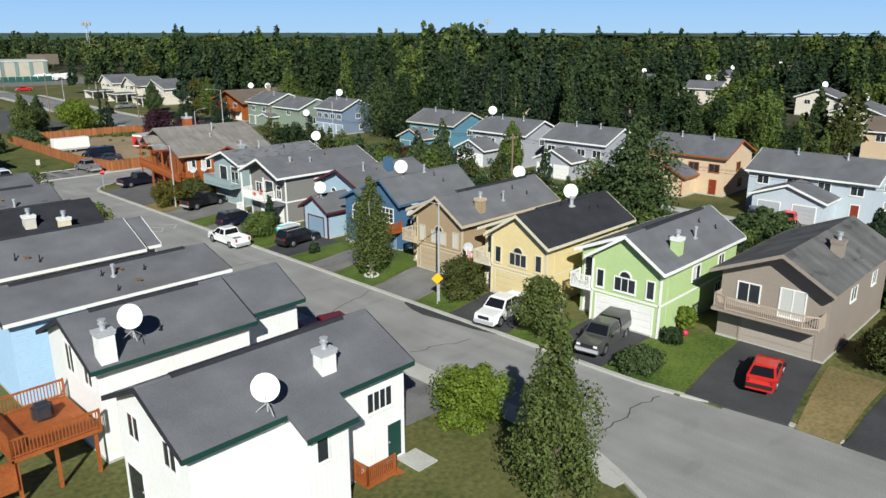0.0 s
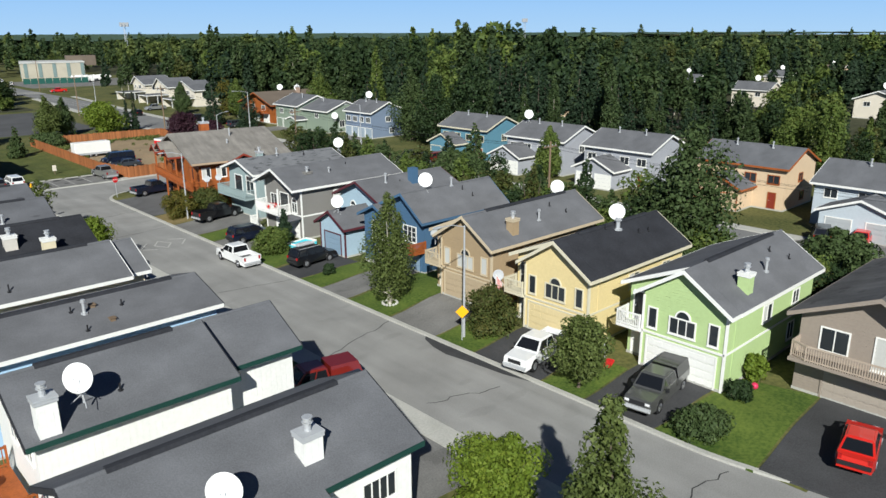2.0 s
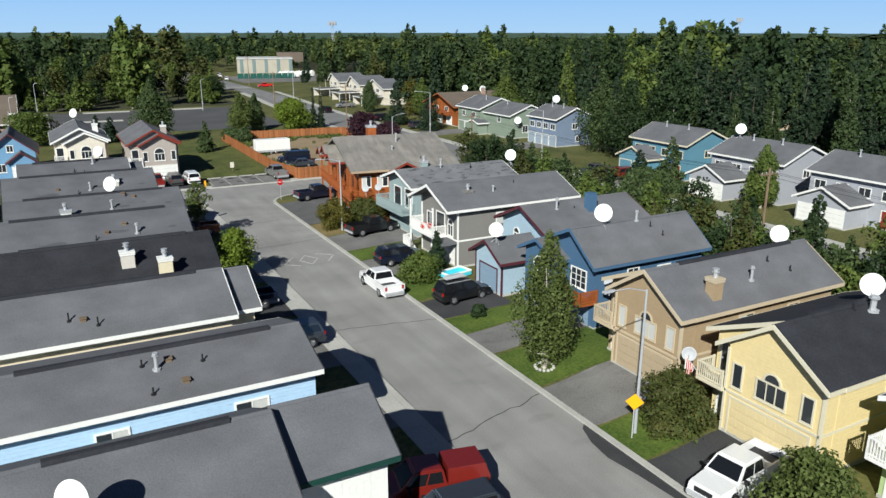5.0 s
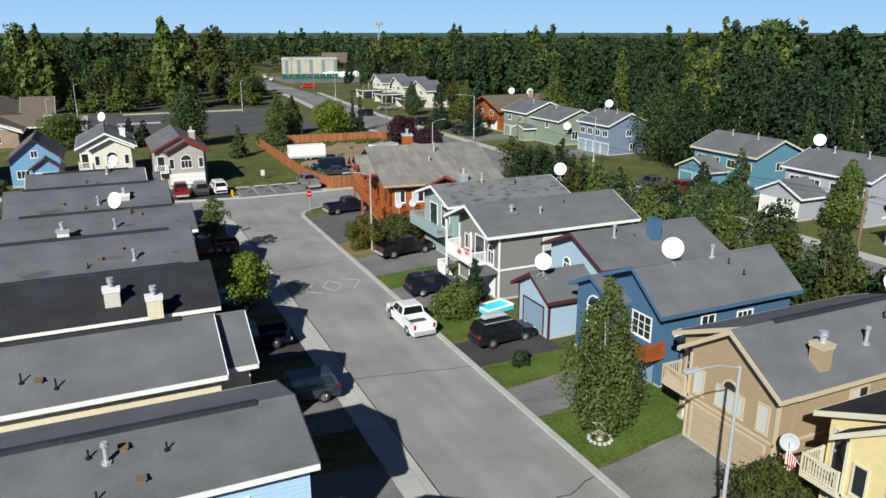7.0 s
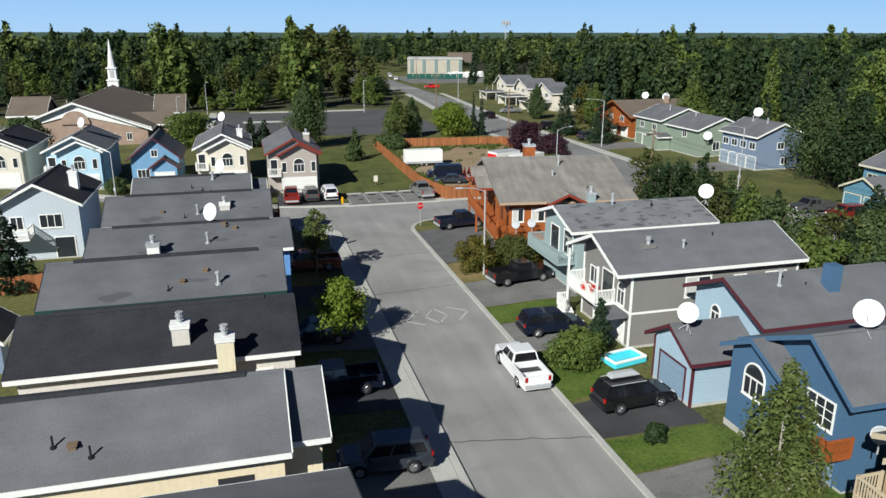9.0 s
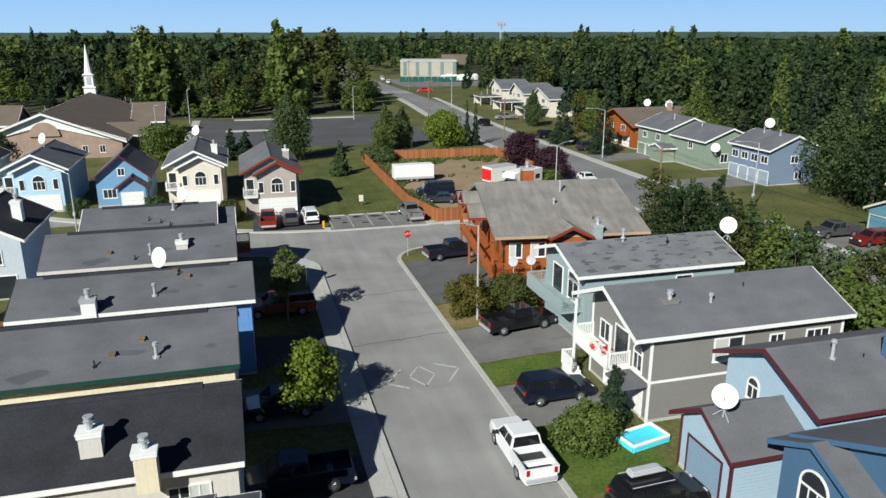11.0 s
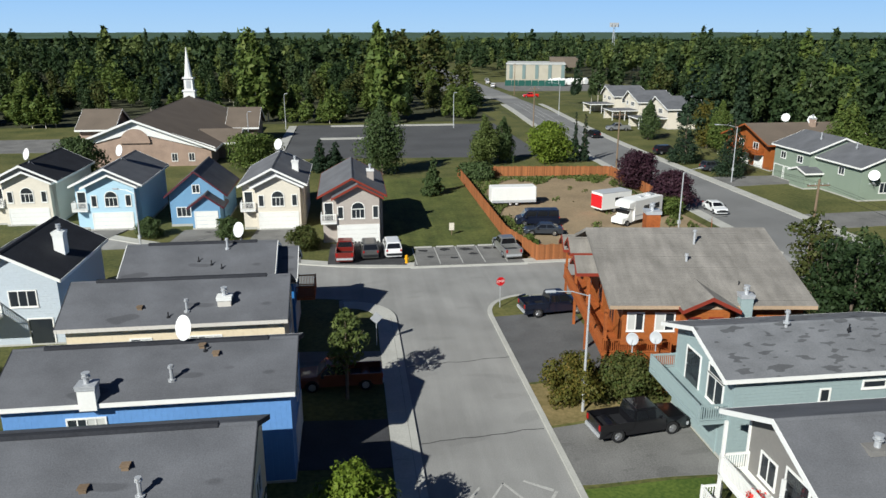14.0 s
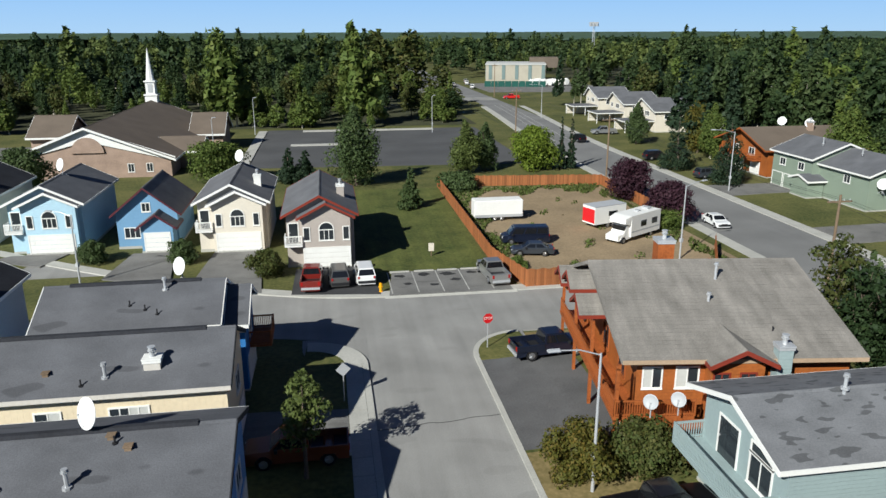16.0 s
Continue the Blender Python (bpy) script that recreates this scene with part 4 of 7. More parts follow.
# flag beside the yellow house's balcony
f = thing("flag", pose(9.4, 40.3, 0.7), "striped flag hanging from a slanting staff", "flag")
part("staff", bars(((0.3, 0, 2.4), (-0.9, 0.2, 3.9), 0.02)), WHITE, f)
for k in range(9):
    bm = bmesh.new()
    x0 = -0.85 + 0.075 * k
    hexa(bm, [(x0, 0.16, 2.3 + 0.05 * k), (x0 + 0.075, 0.16, 2.35 + 0.05 * k), (x0 + 0.075, 0.2, 2.35 + 0.05 * k), (x0, 0.2, 2.3 + 0.05 * k), (x0, 0.16, 3.8 - 0.09 * k), (x0 + 0.075, 0.16, 3.71 - 0.09 * k), (x0 + 0.075, 0.2, 3.71 - 0.09 * k), (x0, 0.2, 3.8 - 0.09 * k)])
    part("stripe", bm, SIGNRED if k % 2 else WHITE, f)

# taupe house with a curved balcony over its garage
r = house("taupe house with a balcony over the garage", pose(14.0, 13.0, 0.7), 13.6, 7.4, 5.25, 7.3, TAUPE, TAUPE, SHINGLE_W, front=1.0, mid=3.1)
F, S = Face("f", 0.0), Face("s", 0.0)
garage_door(r, F, 3.2, 5.0, 2.1, mat("taupe_garage_paint", (0.36, 0.31, 0.26), 0.5, 0.05), TAUPE)
window(r, F, 5.4, 3.1, 1.5, 1.35, 2, WHITE), window(r, F, 2.4, 2.75, 1.6, 1.9, 2, WHITE, blind=1.0)
b = part("balcony", boxes((-1.4, 0.0, 0.2, 7.4, 2.4, 2.6)), TAUPE, r)
railing(b, [(0.0, 0.25), (-1.0, 0.25), (-1.38, 1.2), (-1.38, 6.4), (-1.0, 7.35), (0.0, 7.35)], 2.6, 0.95, mat("balcony_stain", (0.42, 0.34, 0.27), 0.6, 0.1))
chimney(r, 5.2, 1.5, 0.8, 0.8, 5.4, 7.3, TAUPE, TAUPE)
vent(r, 7.2, 2.0, 6.6), window(r, S, 5.0, 3.3, 1.2, 1.0, 2), window(r, S, 10.0, 3.3, 1.0, 1.0, 2)

# deep blue house set back behind the birch
r = house("deep blue house with a grey roof behind a birch", pose(12.6, 53.1, 0.6), 10.6, 7.2, 5.05, 7.35, BLUE, BLUE, SHINGLE, fascia=BLUE, mid=2.5,
          vols=[(-1.0, 1.0, 3.6, 7.6, 4.7, 5.9, "u", 0.5)])
F, S = Face("f", 0.0), Face("s", 0.0)
arch(r, Face("f", -1.0), 5.6, 2.5, 1.5, 1.0, 3), window(r, F, 2.0, 2.8, 1.7, 1.4, 3, rows=3), window(r, S, 3.5, 3.2, 1.0, 1.1, 2), window(r, S, 6.6, 3.6, 1.2, 0.5, 3)
garage_door(r, F, 2.0, 2.8, 2.1, BLUEDOOR, BLUE)
b = part("deck", boxes((-1.6, 0, -0.2, 1.6, 2.1, 2.25)), CEDAR, r, "red cedar deck")
railing(b, [(0.0, -0.15), (-1.55, -0.15), (-1.55, 1.55)], 2.25, 0.9, CEDAR, step=0.1)
vent(r, 5.6, 2.3, 7.2), pipe(r, 6.6, 1.8, 6.8), pipe(r, 7.2, 1.0, 6.2)

# pale blue house with maroon trim and a single garage out front
r = house("pale blue house with maroon trim", pose(15.0, 62.2, 0.4), 11.0, 7.2, 5.1, 6.9, PALEBLUE, MAROON, SHINGLE, fascia=MAROON,
          vols=[(-4.3, 1.0, 0.6, 4.8, 3.1, 4.6, "u", 0.5)])
F = Face("f", -4.3)
garage_door(r, F, 2.7, 2.7, 2.15, BLUEDOOR, MAROON)
arch(r, Face("f", 0.0), 4.9, 3.3, 0.8, 0.7, 2)
for v in (0.6, 4.8):
    part("corner_board", boxes((-4.36, -4.22, v - 0.06, v + 0.08, 0, 3.0)), MAROON, r)
part("chimney", boxes((5.5, 6.3, 1.6, 2.4, 4.8, 7.7)), BLUE, r, "boxed blue chimney")
vent(r, 2.6, 2.6, 6.4, 0.9), pipe(r, 4.4, 2.4, 6.2)

# warm grey house with a white balcony
W, ze, zr = 7.4, 5.75, 7.55
r = house("warm grey house with a white balcony and trim", pose(11.3, 71.4, 0.4), 13.4, W, ze, zr, GREY, WHITE, SHINGLE, front=1.4, band=2.55, corner=True)
F, S = Face("f", 0.0), Face("s", 0.0)
garage_door(r, F, 3.0, 4.6, 2.1, WHITE)
arch(r, F, 1.4, 2.9, 0.9, 1.0, 2), front_door(r, F, 3.4, 2.7, 1.6, 2.0, GLASS), window(r, F, 5.6, 3.1, 1.2, 1.2, 2)
part("porch_roof", boxes((-1.7, 0, 0.0, 2.2, 2.35, 2.5)), SHINGLE, r)
b = part("balcony", boxes((-1.5, 0, 2.3, 7.3, 2.5, 2.68)), WHITE, r)
railing(b, [(0, 2.35), (-1.45, 2.35), (-1.45, 7.25), (0, 7.25)], 2.68, 0.95, WHITE, step=0.12)
for b4 in ((-1.5, -1.36, 7.1, 7.24, 0, 2.5), (-1.5, -1.36, 2.3, 2.44, 2.6, 5.5), (-1.5, -1.36, 7.1, 7.24, 2.6, 5.5)):
    part("post", boxes(b4), WHITE, r)
for v, z in ((2.9, 3.6), (4.3, 3.3)):
    pot = thing("flower_basket", pose(10.0, 71.4 + v, 0.4 + z), "basket of red flowers on a balcony", "flower basket", "flower baskets")
    rgf = np.random.default_rng(int(v * 10))
    link("blooms", mesh_quads("blooms", quads(rgf, rgf.normal(size=(160, 3)) * 0.16, 0.09), FLOWER), None, pot)
    part("pot", bars(((0, 0, -0.35), (0, 0, -0.05), 0.16), n=9), BLACKP, pot)
for a, w, h, c in ((5.2, 1.9, 1.35, 2), (8.6, 0.9, 0.9, 2), (11.6, 1.6, 0.95, 3)):
    window(r, S, a, 3.55 + (1.35 - h) * 0.7, w, h, c, blind=0.5 if c == 2 and w > 1 else 0)
window(r, S, 8.8, 0.7, 1.2, 1.1, 2), front_door(r, S, 6.3, 0.3, 0.9, 2.0, GLASS)
chimney(r, 2.2, 2.0, 0.85, 0.55, 5.6, 6.9, GREY, GREY)
vent(r, 4.8, 1.6, 6.4), pipe(r, 7.8, 2.6, 7.0)

# grey-green house with an angled deck
W, ze, zr = 7.2, 5.6, 6.95
r = house("grey-green house with an angled front deck", pose(12.7, 82.9, 0.4), 12.6, W, ze, zr, TEAL, WHITE, SHINGLE_P, front=0.9)
F, S = Face("f", 0.0), Face("s", 0.0)
window(r, F, 2.0, 2.9, 1.7, 1.5, 2), window(r, F, 2.0, 4.5, 1.7, 0.45, 1), front_door(r, F, 4.8, 2.7, 1.7, 2.1, GLASS)
b = part("deck", boxes((-1.7, 0, 0.4, 7.2, 2.45, 2.65)), TEAL, r)
railing(b, [(0, 0.45), (-1.65, 0.45), (-1.65, 7.15), (0, 7.15)], 2.65, 0.95, TEAL, step=0.13)
garage_door(r, F, 3.7, 4.6, 2.1, TEAL, TEAL)
window(r, S, 8.2, 4.4, 1.3, 0.35, 1), window(r, S, 5.3, 3.7, 0.5, 0.7, 1)
vent(r, 4.6, 3.2, 7.1, 0.6), pipe(r, 8.0, 2.4, 6.8)

# the large log-sided house on the corner, a little askew to the street
W, D, ze, zr, md = 15.0, 12.2, 6.0, 8.8, 8.6
r = house("large orange log-sided house with tan shingles", pose(10.5, 93.9, 0.25, 0, 0, -7.5), D, W, ze, zr, LOG, CEDAR, SHINGLE_T, fascia=mat("sun_bleached_fascia", (0.42, 0.3, 0.2), 0.7, 0.15), front=1.1, oh=0.9, mid=md, rake=SHINGLE_T)
F, S = Face("f", 0.0), Face("s", 0.0)
for a, w in ((0.9, 1.0), (2.9, 1.2)):
    window(r, S, a, 3.9, w, 1.2, 2, WHITE, blind=0.5)
part("bay", boxes((3.9, 6.9, -0.9, 0.0, 2.6, 5.7)), LOG, r)
for a in (4.5, 6.0):
    window(r, Face("s", -0.9), a, 4.1, 0.8, 1.0, 2, REDTRIM)
gable_roof(r, SHINGLE_T, REDTRIM, 3.5, 7.3, -1.7, 3.0, 5.95, 6.85, "v")
chimney(r, 7.9, -0.7, 0.8, 0.7, 2.0, 6.7, TEAL, METAL)
chimney(r, 4.2, 9.6, 1.1, 1.1, 7.2, 9.9, CEDAR, METAL)
b = part("deck", boxes((-1.6, 0, 0, W, 2.6, 2.8), (-1.6, 3.0, -1.4, 0, 2.6, 2.8)), CEDAR, r)
railing(b, [(3.0, -1.35), (-1.5, -1.35), (-1.5, W)], 2.8, 0.95, CEDAR, step=0.14)
for v in (-1.3, 5.0, 10.0, 14.6):
    part("post", boxes((-1.5, -1.3, v, v + 0.2, 0, 5.9)), CEDAR, r)
for k in range(10):
    part("skirt_board", boxes((0.9 + 0.3 * k, 1.17 + 0.3 * k, -1.42, -1.38, 0.0, 2.6)), CEDAR, r)
for v in (3.0, 7.0, 11.0):
    window(r, F, v, 3.4, 1.4, 1.5, 2, CEDAR)
vent(r, 6.6, 6.4, 7.9, 1.2), vent(r, 5.4, 4.2, 7.2, 0.7), pipe(r, 8.2, 1.4, 6.6)
for v0, v1, z in ((5.6, 8.6, 6.6), (8.8, 11.6, 7.2), (11.8, 14.4, 6.6)):
    gable_roof(r, SHINGLE_T, REDTRIM, -2.2, 1.6, v0, v1, z - 0.5, z + 0.4, "u")
    part("gable_front", boxes((-1.7, -1.6, v0 + 0.4, v1 - 0.4, z - 1.2, z - 0.35)), CEDAR, r)

# ---- west side of the street, south to north; fronts face +x ----
HWHITE = siding("bright_white_siding", (0.8, 0.79, 0.75), False)
SKY = siding("light_blue_siding", (0.38, 0.55, 0.72))
CREAM = siding("cream_siding", (0.72, 0.6, 0.42), False)
LCREAM = siding("pale_cream_siding", (0.7, 0.62, 0.44), False)
OFFW = siding("off_white_siding", (0.6, 0.56, 0.5), False)
BRBLUE = siding("bright_blue_siding", (0.12, 0.27, 0.55), False)
NAVY = siding("strong_blue_siding", (0.03, 0.16, 0.4), False)


WEST_W, WEST_E, WEST_R = 6.7, 5.65, 7.45
ROOF_TOP = {}


def row_house(label, y, wall, trim, roof, x, west=-25.2, fasc=None, wing=None, wins=((3.2, 1.5), (9.4, 1.3)), curtain=0.5, top=WEST_R):
    """A house of the west row. y is its south eave, x its front wall; wing = (length, south wall's y, ridge drop)."""
    W, L = WEST_W, x - west
    vols = [(-wing[0], 0.6, 0.08, y + W + 0.5 - wing[1], WEST_E - wing[2], top - wing[2] - 0.1, "u", 0.35, None, 0.0 - 0.3)] if wing else []
    root = house(label, pose(x, y + W + 0.5, 0.3, 0, 0, 180), L, W, WEST_E, top, wall, trim, roof, vols=vols, fascia=fasc or trim, front=0.3, rake=None if wing and wing[2] in (0.15, 0.6) else SHINGLE_B, ridge=SHINGLE_B)
    ROOF_TOP[root.name] = top
    F = Face("f", -wing[0] if wing else 0.0)
    garage_door(root, F, 2.6, 4.2, 2.1, WHITE, trim)
    window(root, F, 2.6, 3.2, 1.4, 1.1, 2, WHITE)
    for a, w in wins:
        window(root, Face("n", W), a, 3.5, w, 1.05, 2 if w < 1.6 else 4, WHITE, blind=curtain)
    return root


def on_roof(root, y0, x0, x, y, kind, *more):
    """Stands a roof fitting on a west house, at a place of the street plan."""
    u, v = x0 - x, y0 + WEST_W + 0.5 - y
    z = roof_z(v, WEST_W, WEST_E, ROOF_TOP[root.name])
    if kind == "vent":
        vent(root, u, v, z, *more)
    elif kind == "pipe":
        pipe(root, u, v, z, *more)
    elif kind == "hood":
        hood(root, u, v, z)
    else:
        chimney(root, u, v, 0.85, 0.7, z - 0.4, more[0] - 0.3, more[1], more[2])


y0, x0 = 25.1, -12.7
r1 = row_house("white house with dark green trim", y0, HWHITE, GREENTRIM, SHINGLE_N, x0, -24.7, wins=((1.7, 1.6),), curtain=0)
on_roof(r1, y0, x0, -17.0, 26.5, "chimney", 7.6, HWHITE, DISHG)
front_door(r1, Face("n", WEST_W), 0.75, 0.3, 0.95, 2.05, GREENTRIM, WHITE)
for a in (1.6, 5.1):
    window(r1, Face("b", x0 + 24.7), WEST_W - a, 4.1, 1.1, 1.2, 2, WHITE)
window(r1, Face("b", x0 + 24.7), WEST_W - 3.4, 0.9, 1.0, 0.6, 2, WHITE), front_door(r1, Face("b", x0 + 24.7), 1.2, 0.4, 1.6, 2.0, GLASS, WHITE)
# its stair bay under a lean-to of the same slope
u0, u1, v0, v1 = 4.9, 7.2, WEST_W, WEST_W + 1.5
m = (WEST_R - WEST_E) / (WEST_W / 2 + 0.5)
bm = bmesh.new()
hexa(bm, [(u0, v0, -0.5), (u1, v0, -0.5), (u1, v1, -0.5), (u0, v1, -0.5), (u0, v0, WEST_E + 0.02), (u1, v0, WEST_E + 0.02), (u1, v1, WEST_E - 1.5 * m + 0.02), (u0, v1, WEST_E - 1.5 * m + 0.02)])
part("stair_bay", bm, HWHITE, r1)
bm = bmesh.new()
e0, e1, vA, vB = WEST_E + 0.03, WEST_E - 1.45 * m + 0.03, v0 + 0.5, v1 + 0.45
hexa(bm, [(u0 - 0.3, vA, e0 - 0.16), (u1 + 0.3, vA, e0 - 0.16), (u1 + 0.3, vB, e1 - 0.16), (u0 - 0.3, vB, e1 - 0.16), (u0 - 0.3, vA, e0), (u1 + 0.3, vA, e0), (u1 + 0.3, vB, e1), (u0 - 0.3, vB, e1)])
lt = part("lean_to_roof", bm, SHINGLE_N, r1)
part("fascia_board", boxes((u0 - 0.3, u1 + 0.3, vB, vB + 0.05, e1 - 0.26, e1)), GREENTRIM, lt)
window(r1, Face("n", v1), 6.4, 3.3, 0.6, 1.2, 1, WHITE)
y0, x0 = 35.7, -15.3
r2 = row_house("white house with a chimney and green trim", y0, HWHITE, GREENTRIM, SHINGLE_N, x0, -24.1, wing=(4.3, 37.5, 0.1), wins=(), curtain=0)
on_roof(r2, y0, x0, -23.5, 36.2, "chimney", 7.7, HWHITE, DISHG), on_roof(r2, y0, x0, -20.2, 37.0, "pipe")
for a in (1.2, 3.6):
    window(r2, Face("b", x0 + 24.1), WEST_W - a, 4.2, 1.0, 1.6, 2, WHITE)
y0, x0 = 45.6, -11.1
r3 = row_house("light blue house with white eaves", y0, SKY, WHITE, SHINGLE, x0, top=6.75)
for x, y in ((-18.8, 48.3), (-16.1, 47.9), (-18.6, 46.3)):
    on_roof(r3, y0, x0, x, y, "pipe")
on_roof(r3, y0, x0, -18.2, 47.9, "vent"), on_roof(r3, y0, x0, -17.6, 48.4, "hood"), on_roof(r3, y0, x0, -17.1, 46.7, "hood")
y0, x0 = 54.9, -13.1
r4 = row_house("cream house with white eaves", y0, CREAM, WHITE, SHINGLE, x0, -26.0, wing=(1.6, 56.4, 0.15), wins=())
for x, y in ((-21.6, 56.4), (-20.2, 55.8)):
    on_roof(r4, y0, x0, x, y, "pipe", 0.5)
on_roof(r4, y0, x0, -20.9, 56.3, "hood")
# the recessed entry's shade, put on the uncut wall as a flat dark panel
part("entry_recess_shade", boxes((1.2, 2.6, WEST_W - 0.02, WEST_W + 0.02, 0.4, 4.6)), DARKTRIM, r4)
y0, x0 = 64.6, -12.0
r5 = row_house("pale house with a black shingle roof", y0, OFFW, WHITE, SHINGLE_B, x0, wins=((2.0, 1.6),))
on_roof(r5, y0, x0, -17.6, 66.0, "chimney", 7.5, OFFW, WHITE), on_roof(r5, y0, x0, -15.4, 64.4, "chimney", 7.2, LCREAM, WHITE)
y0, x0 = 74.2, -12.1
r6 = row_house("pale cream house with green eaves", y0, LCREAM, GREENTRIM, SHINGLE_D, x0, -26.0)
on_roof(r6, y0, x0, -16.0, 75.2, "vent"), on_roof(r6, y0, x0, -18.2, 75.6, "hood"), on_roof(r6, y0, x0, -19.0, 75.0, "pipe"), on_roof(r6, y0, x0, -16.8, 76.4, "hood")
y0, x0 = 84.1, -11.0
r7 = row_house("bright blue house with grooved siding", y0, BRBLUE, WHITE, SHINGLE_D, x0, wins=((10.2, 1.8),), top=7.1)
on_roof(r7, y0, x0, -20.8, 84.3, "chimney", 6.9, WHITE, METAL), on_roof(r7, y0, x0, -17.0, 85.3, "vent"), on_roof(r7, y0, x0, -15.6, 87.2, "pipe"), on_roof(r7, y0, x0, -15.0, 86.9, "hood"), on_roof(r7, y0, x0, -15.8, 87.5, "hood")
y0, x0 = 94.2, -12.1
r8 = row_house("cream house with a boxed chimney", y0, CREAM, OFFW, SHINGLE_D, x0, -25.6, wins=((5.0, 1.9), (9.0, 1.2)))
on_roof(r8, y0, x0, -15.9, 95.8, "chimney", 7.1, OFFW, WHITE), on_roof(r8, y0, x0, -18.2, 95.2, "vent"), on_roof(r8, y0, x0, -21.2, 95.6, "hood"), on_roof(r8, y0, x0, -19.3, 94.8, "pipe")
y0, x0 = 102.9, -13.7
r9 = row_house("strong blue house at the corner", y0, NAVY, WHITE, SHINGLE_D, x0, -24.4, wing=(1.5, 104.6, 0.6))
on_roof(r9, y0, x0, -17.2, 106.0, "vent"), on_roof(r9, y0, x0, -18.2, 104.4, "pipe"), on_roof(r9, y0, x0, -17.4, 104.0, "pipe"), on_roof(r9, y0, x0, -19.2, 104.8, "pipe")
d = part("deck", boxes((-3.0, -1.5, 0.2, 3.4, 2.3, 2.45)), CEDAR, r9, "red cedar deck")
railing(d, [(-1.5, 0.25), (-2.95, 0.25), (-2.95, 3.35), (-1.5, 3.35)], 2.45, 0.95, CEDAR, step=0.13)

# ---- satellite dishes on the roofs; each place is that of the dish's centre ----
for x, y, z, s in ((-20.88, 25.5, 7.45, 0.64), (-21.96, 36.3, 8.05, 0.66), (22.72, 46.1, 8.4, 0.62), (17.0, 35.86, 8.78, 0.63), (15.04, 55.6, 8.75, 0.68), (11.0, 64.24, 5.9, 0.62), (26.4, 85.6, 8.0, 0.66), (-16.67, 88.1, 8.15, 0.7), (-16.34, 107.5, 8.5, 0.62)):
    dish(x, y, z - 0.45 - s, s)
for x, y, z in ((10.4, 91.6, 3.6), (12.0, 91.6, 3.6), (12.4, 51.4, 4.0), (9.7, 41.3, 3.2)):
    dish(x, y, z, 0.42, 225, 16, DISHG, "small grey satellite dish on a house", "small dishes")

# ---- vehicles: local x runs from tail to nose ----
def wheel(root, x, y, r, side):
    bm = bmesh.new()
    bar(bm, (x, y - 0.11, r), (x, y + 0.11, r), r, 20)
    w = part("wheel", bm, TYRE, root)
    bm = bmesh.new()
    bar(bm, (x, y + side * 0.1, r), (x, y + side * 0.125, r), r * 0.62, 14)
    for k in range(5):
        a = k * math.tau / 5
        bar(bm, (x, y + side * 0.13, r), (x + r * 0.55 * math.cos(a), y + side * 0.13, r + r * 0.55 * math.sin(a)), 0.035, 5)
    part("rim", bm, RIM, w)


def profile(pts, half, top_in, zt):
    """Extrudes a side outline across the width, leaning in above the belt line."""
    bm = bmesh.new()
    rows = []
    end = max(abs(x) for x, z in pts)
    for s in (-1, 1):
        rows.append([bm.verts.new((x, s * (half * (1 - 0.13 * max(0.0, (abs(x) / end - 0.72) / 0.28) ** 2) - top_in * max(0.0, z - zt)), z)) for x, z in pts])
    n = len(pts)
    bm.faces.new(rows[0]), bm.faces.new(rows[1][::-1])
    for k in range(n):
        bm.faces.new((rows[0][k], rows[0][(k + 1) % n], rows[1][(k + 1) % n], rows[1][k]))
    bmesh.ops.triangulate(bm, faces=[f for f in bm.faces if len(f.verts) > 4])
    return bm


def arched(x0, x1, wheels, r, z0):
    """Sill line from tail to nose with a half-round cut over each wheel."""
    pts = [(x0, z0)]
    for w in wheels:
        pts += [(w + (r + 0.09) * math.cos(t), max(z0, r + (r + 0.09) * math.sin(t))) for t in [math.pi - math.pi * k / 8 for k in range(9)]]
    return pts + [(x1, z0)]


KINDS = {
    # length, width, height, wheel radius, axle positions, nose line, belt, cabin bottom tail/nose, cabin top tail/nose, tail height
    "pickup": (5.8, 1.98, 1.88, 0.41, (-1.75, 1.85), 1.12, 1.16, (-0.75, 1.55), (-0.6, 0.8), 0.78),
    "suv": (4.75, 1.9, 1.76, 0.37, (-1.35, 1.4), 1.02, 1.06, (-2.3, 1.35), (-2.0, 0.55), 1.06),
    "sedan": (4.6, 1.8, 1.42, 0.33, (-1.3, 1.4), 0.86, 0.92, (-1.85, 1.2), (-1.0, 0.35), 0.95),
    "van": (5.4, 2.0, 2.05, 0.36, (-1.55, 1.7), 1.12, 1.18, (-2.65, 2.0), (-2.6, 1.35), 1.18),
}


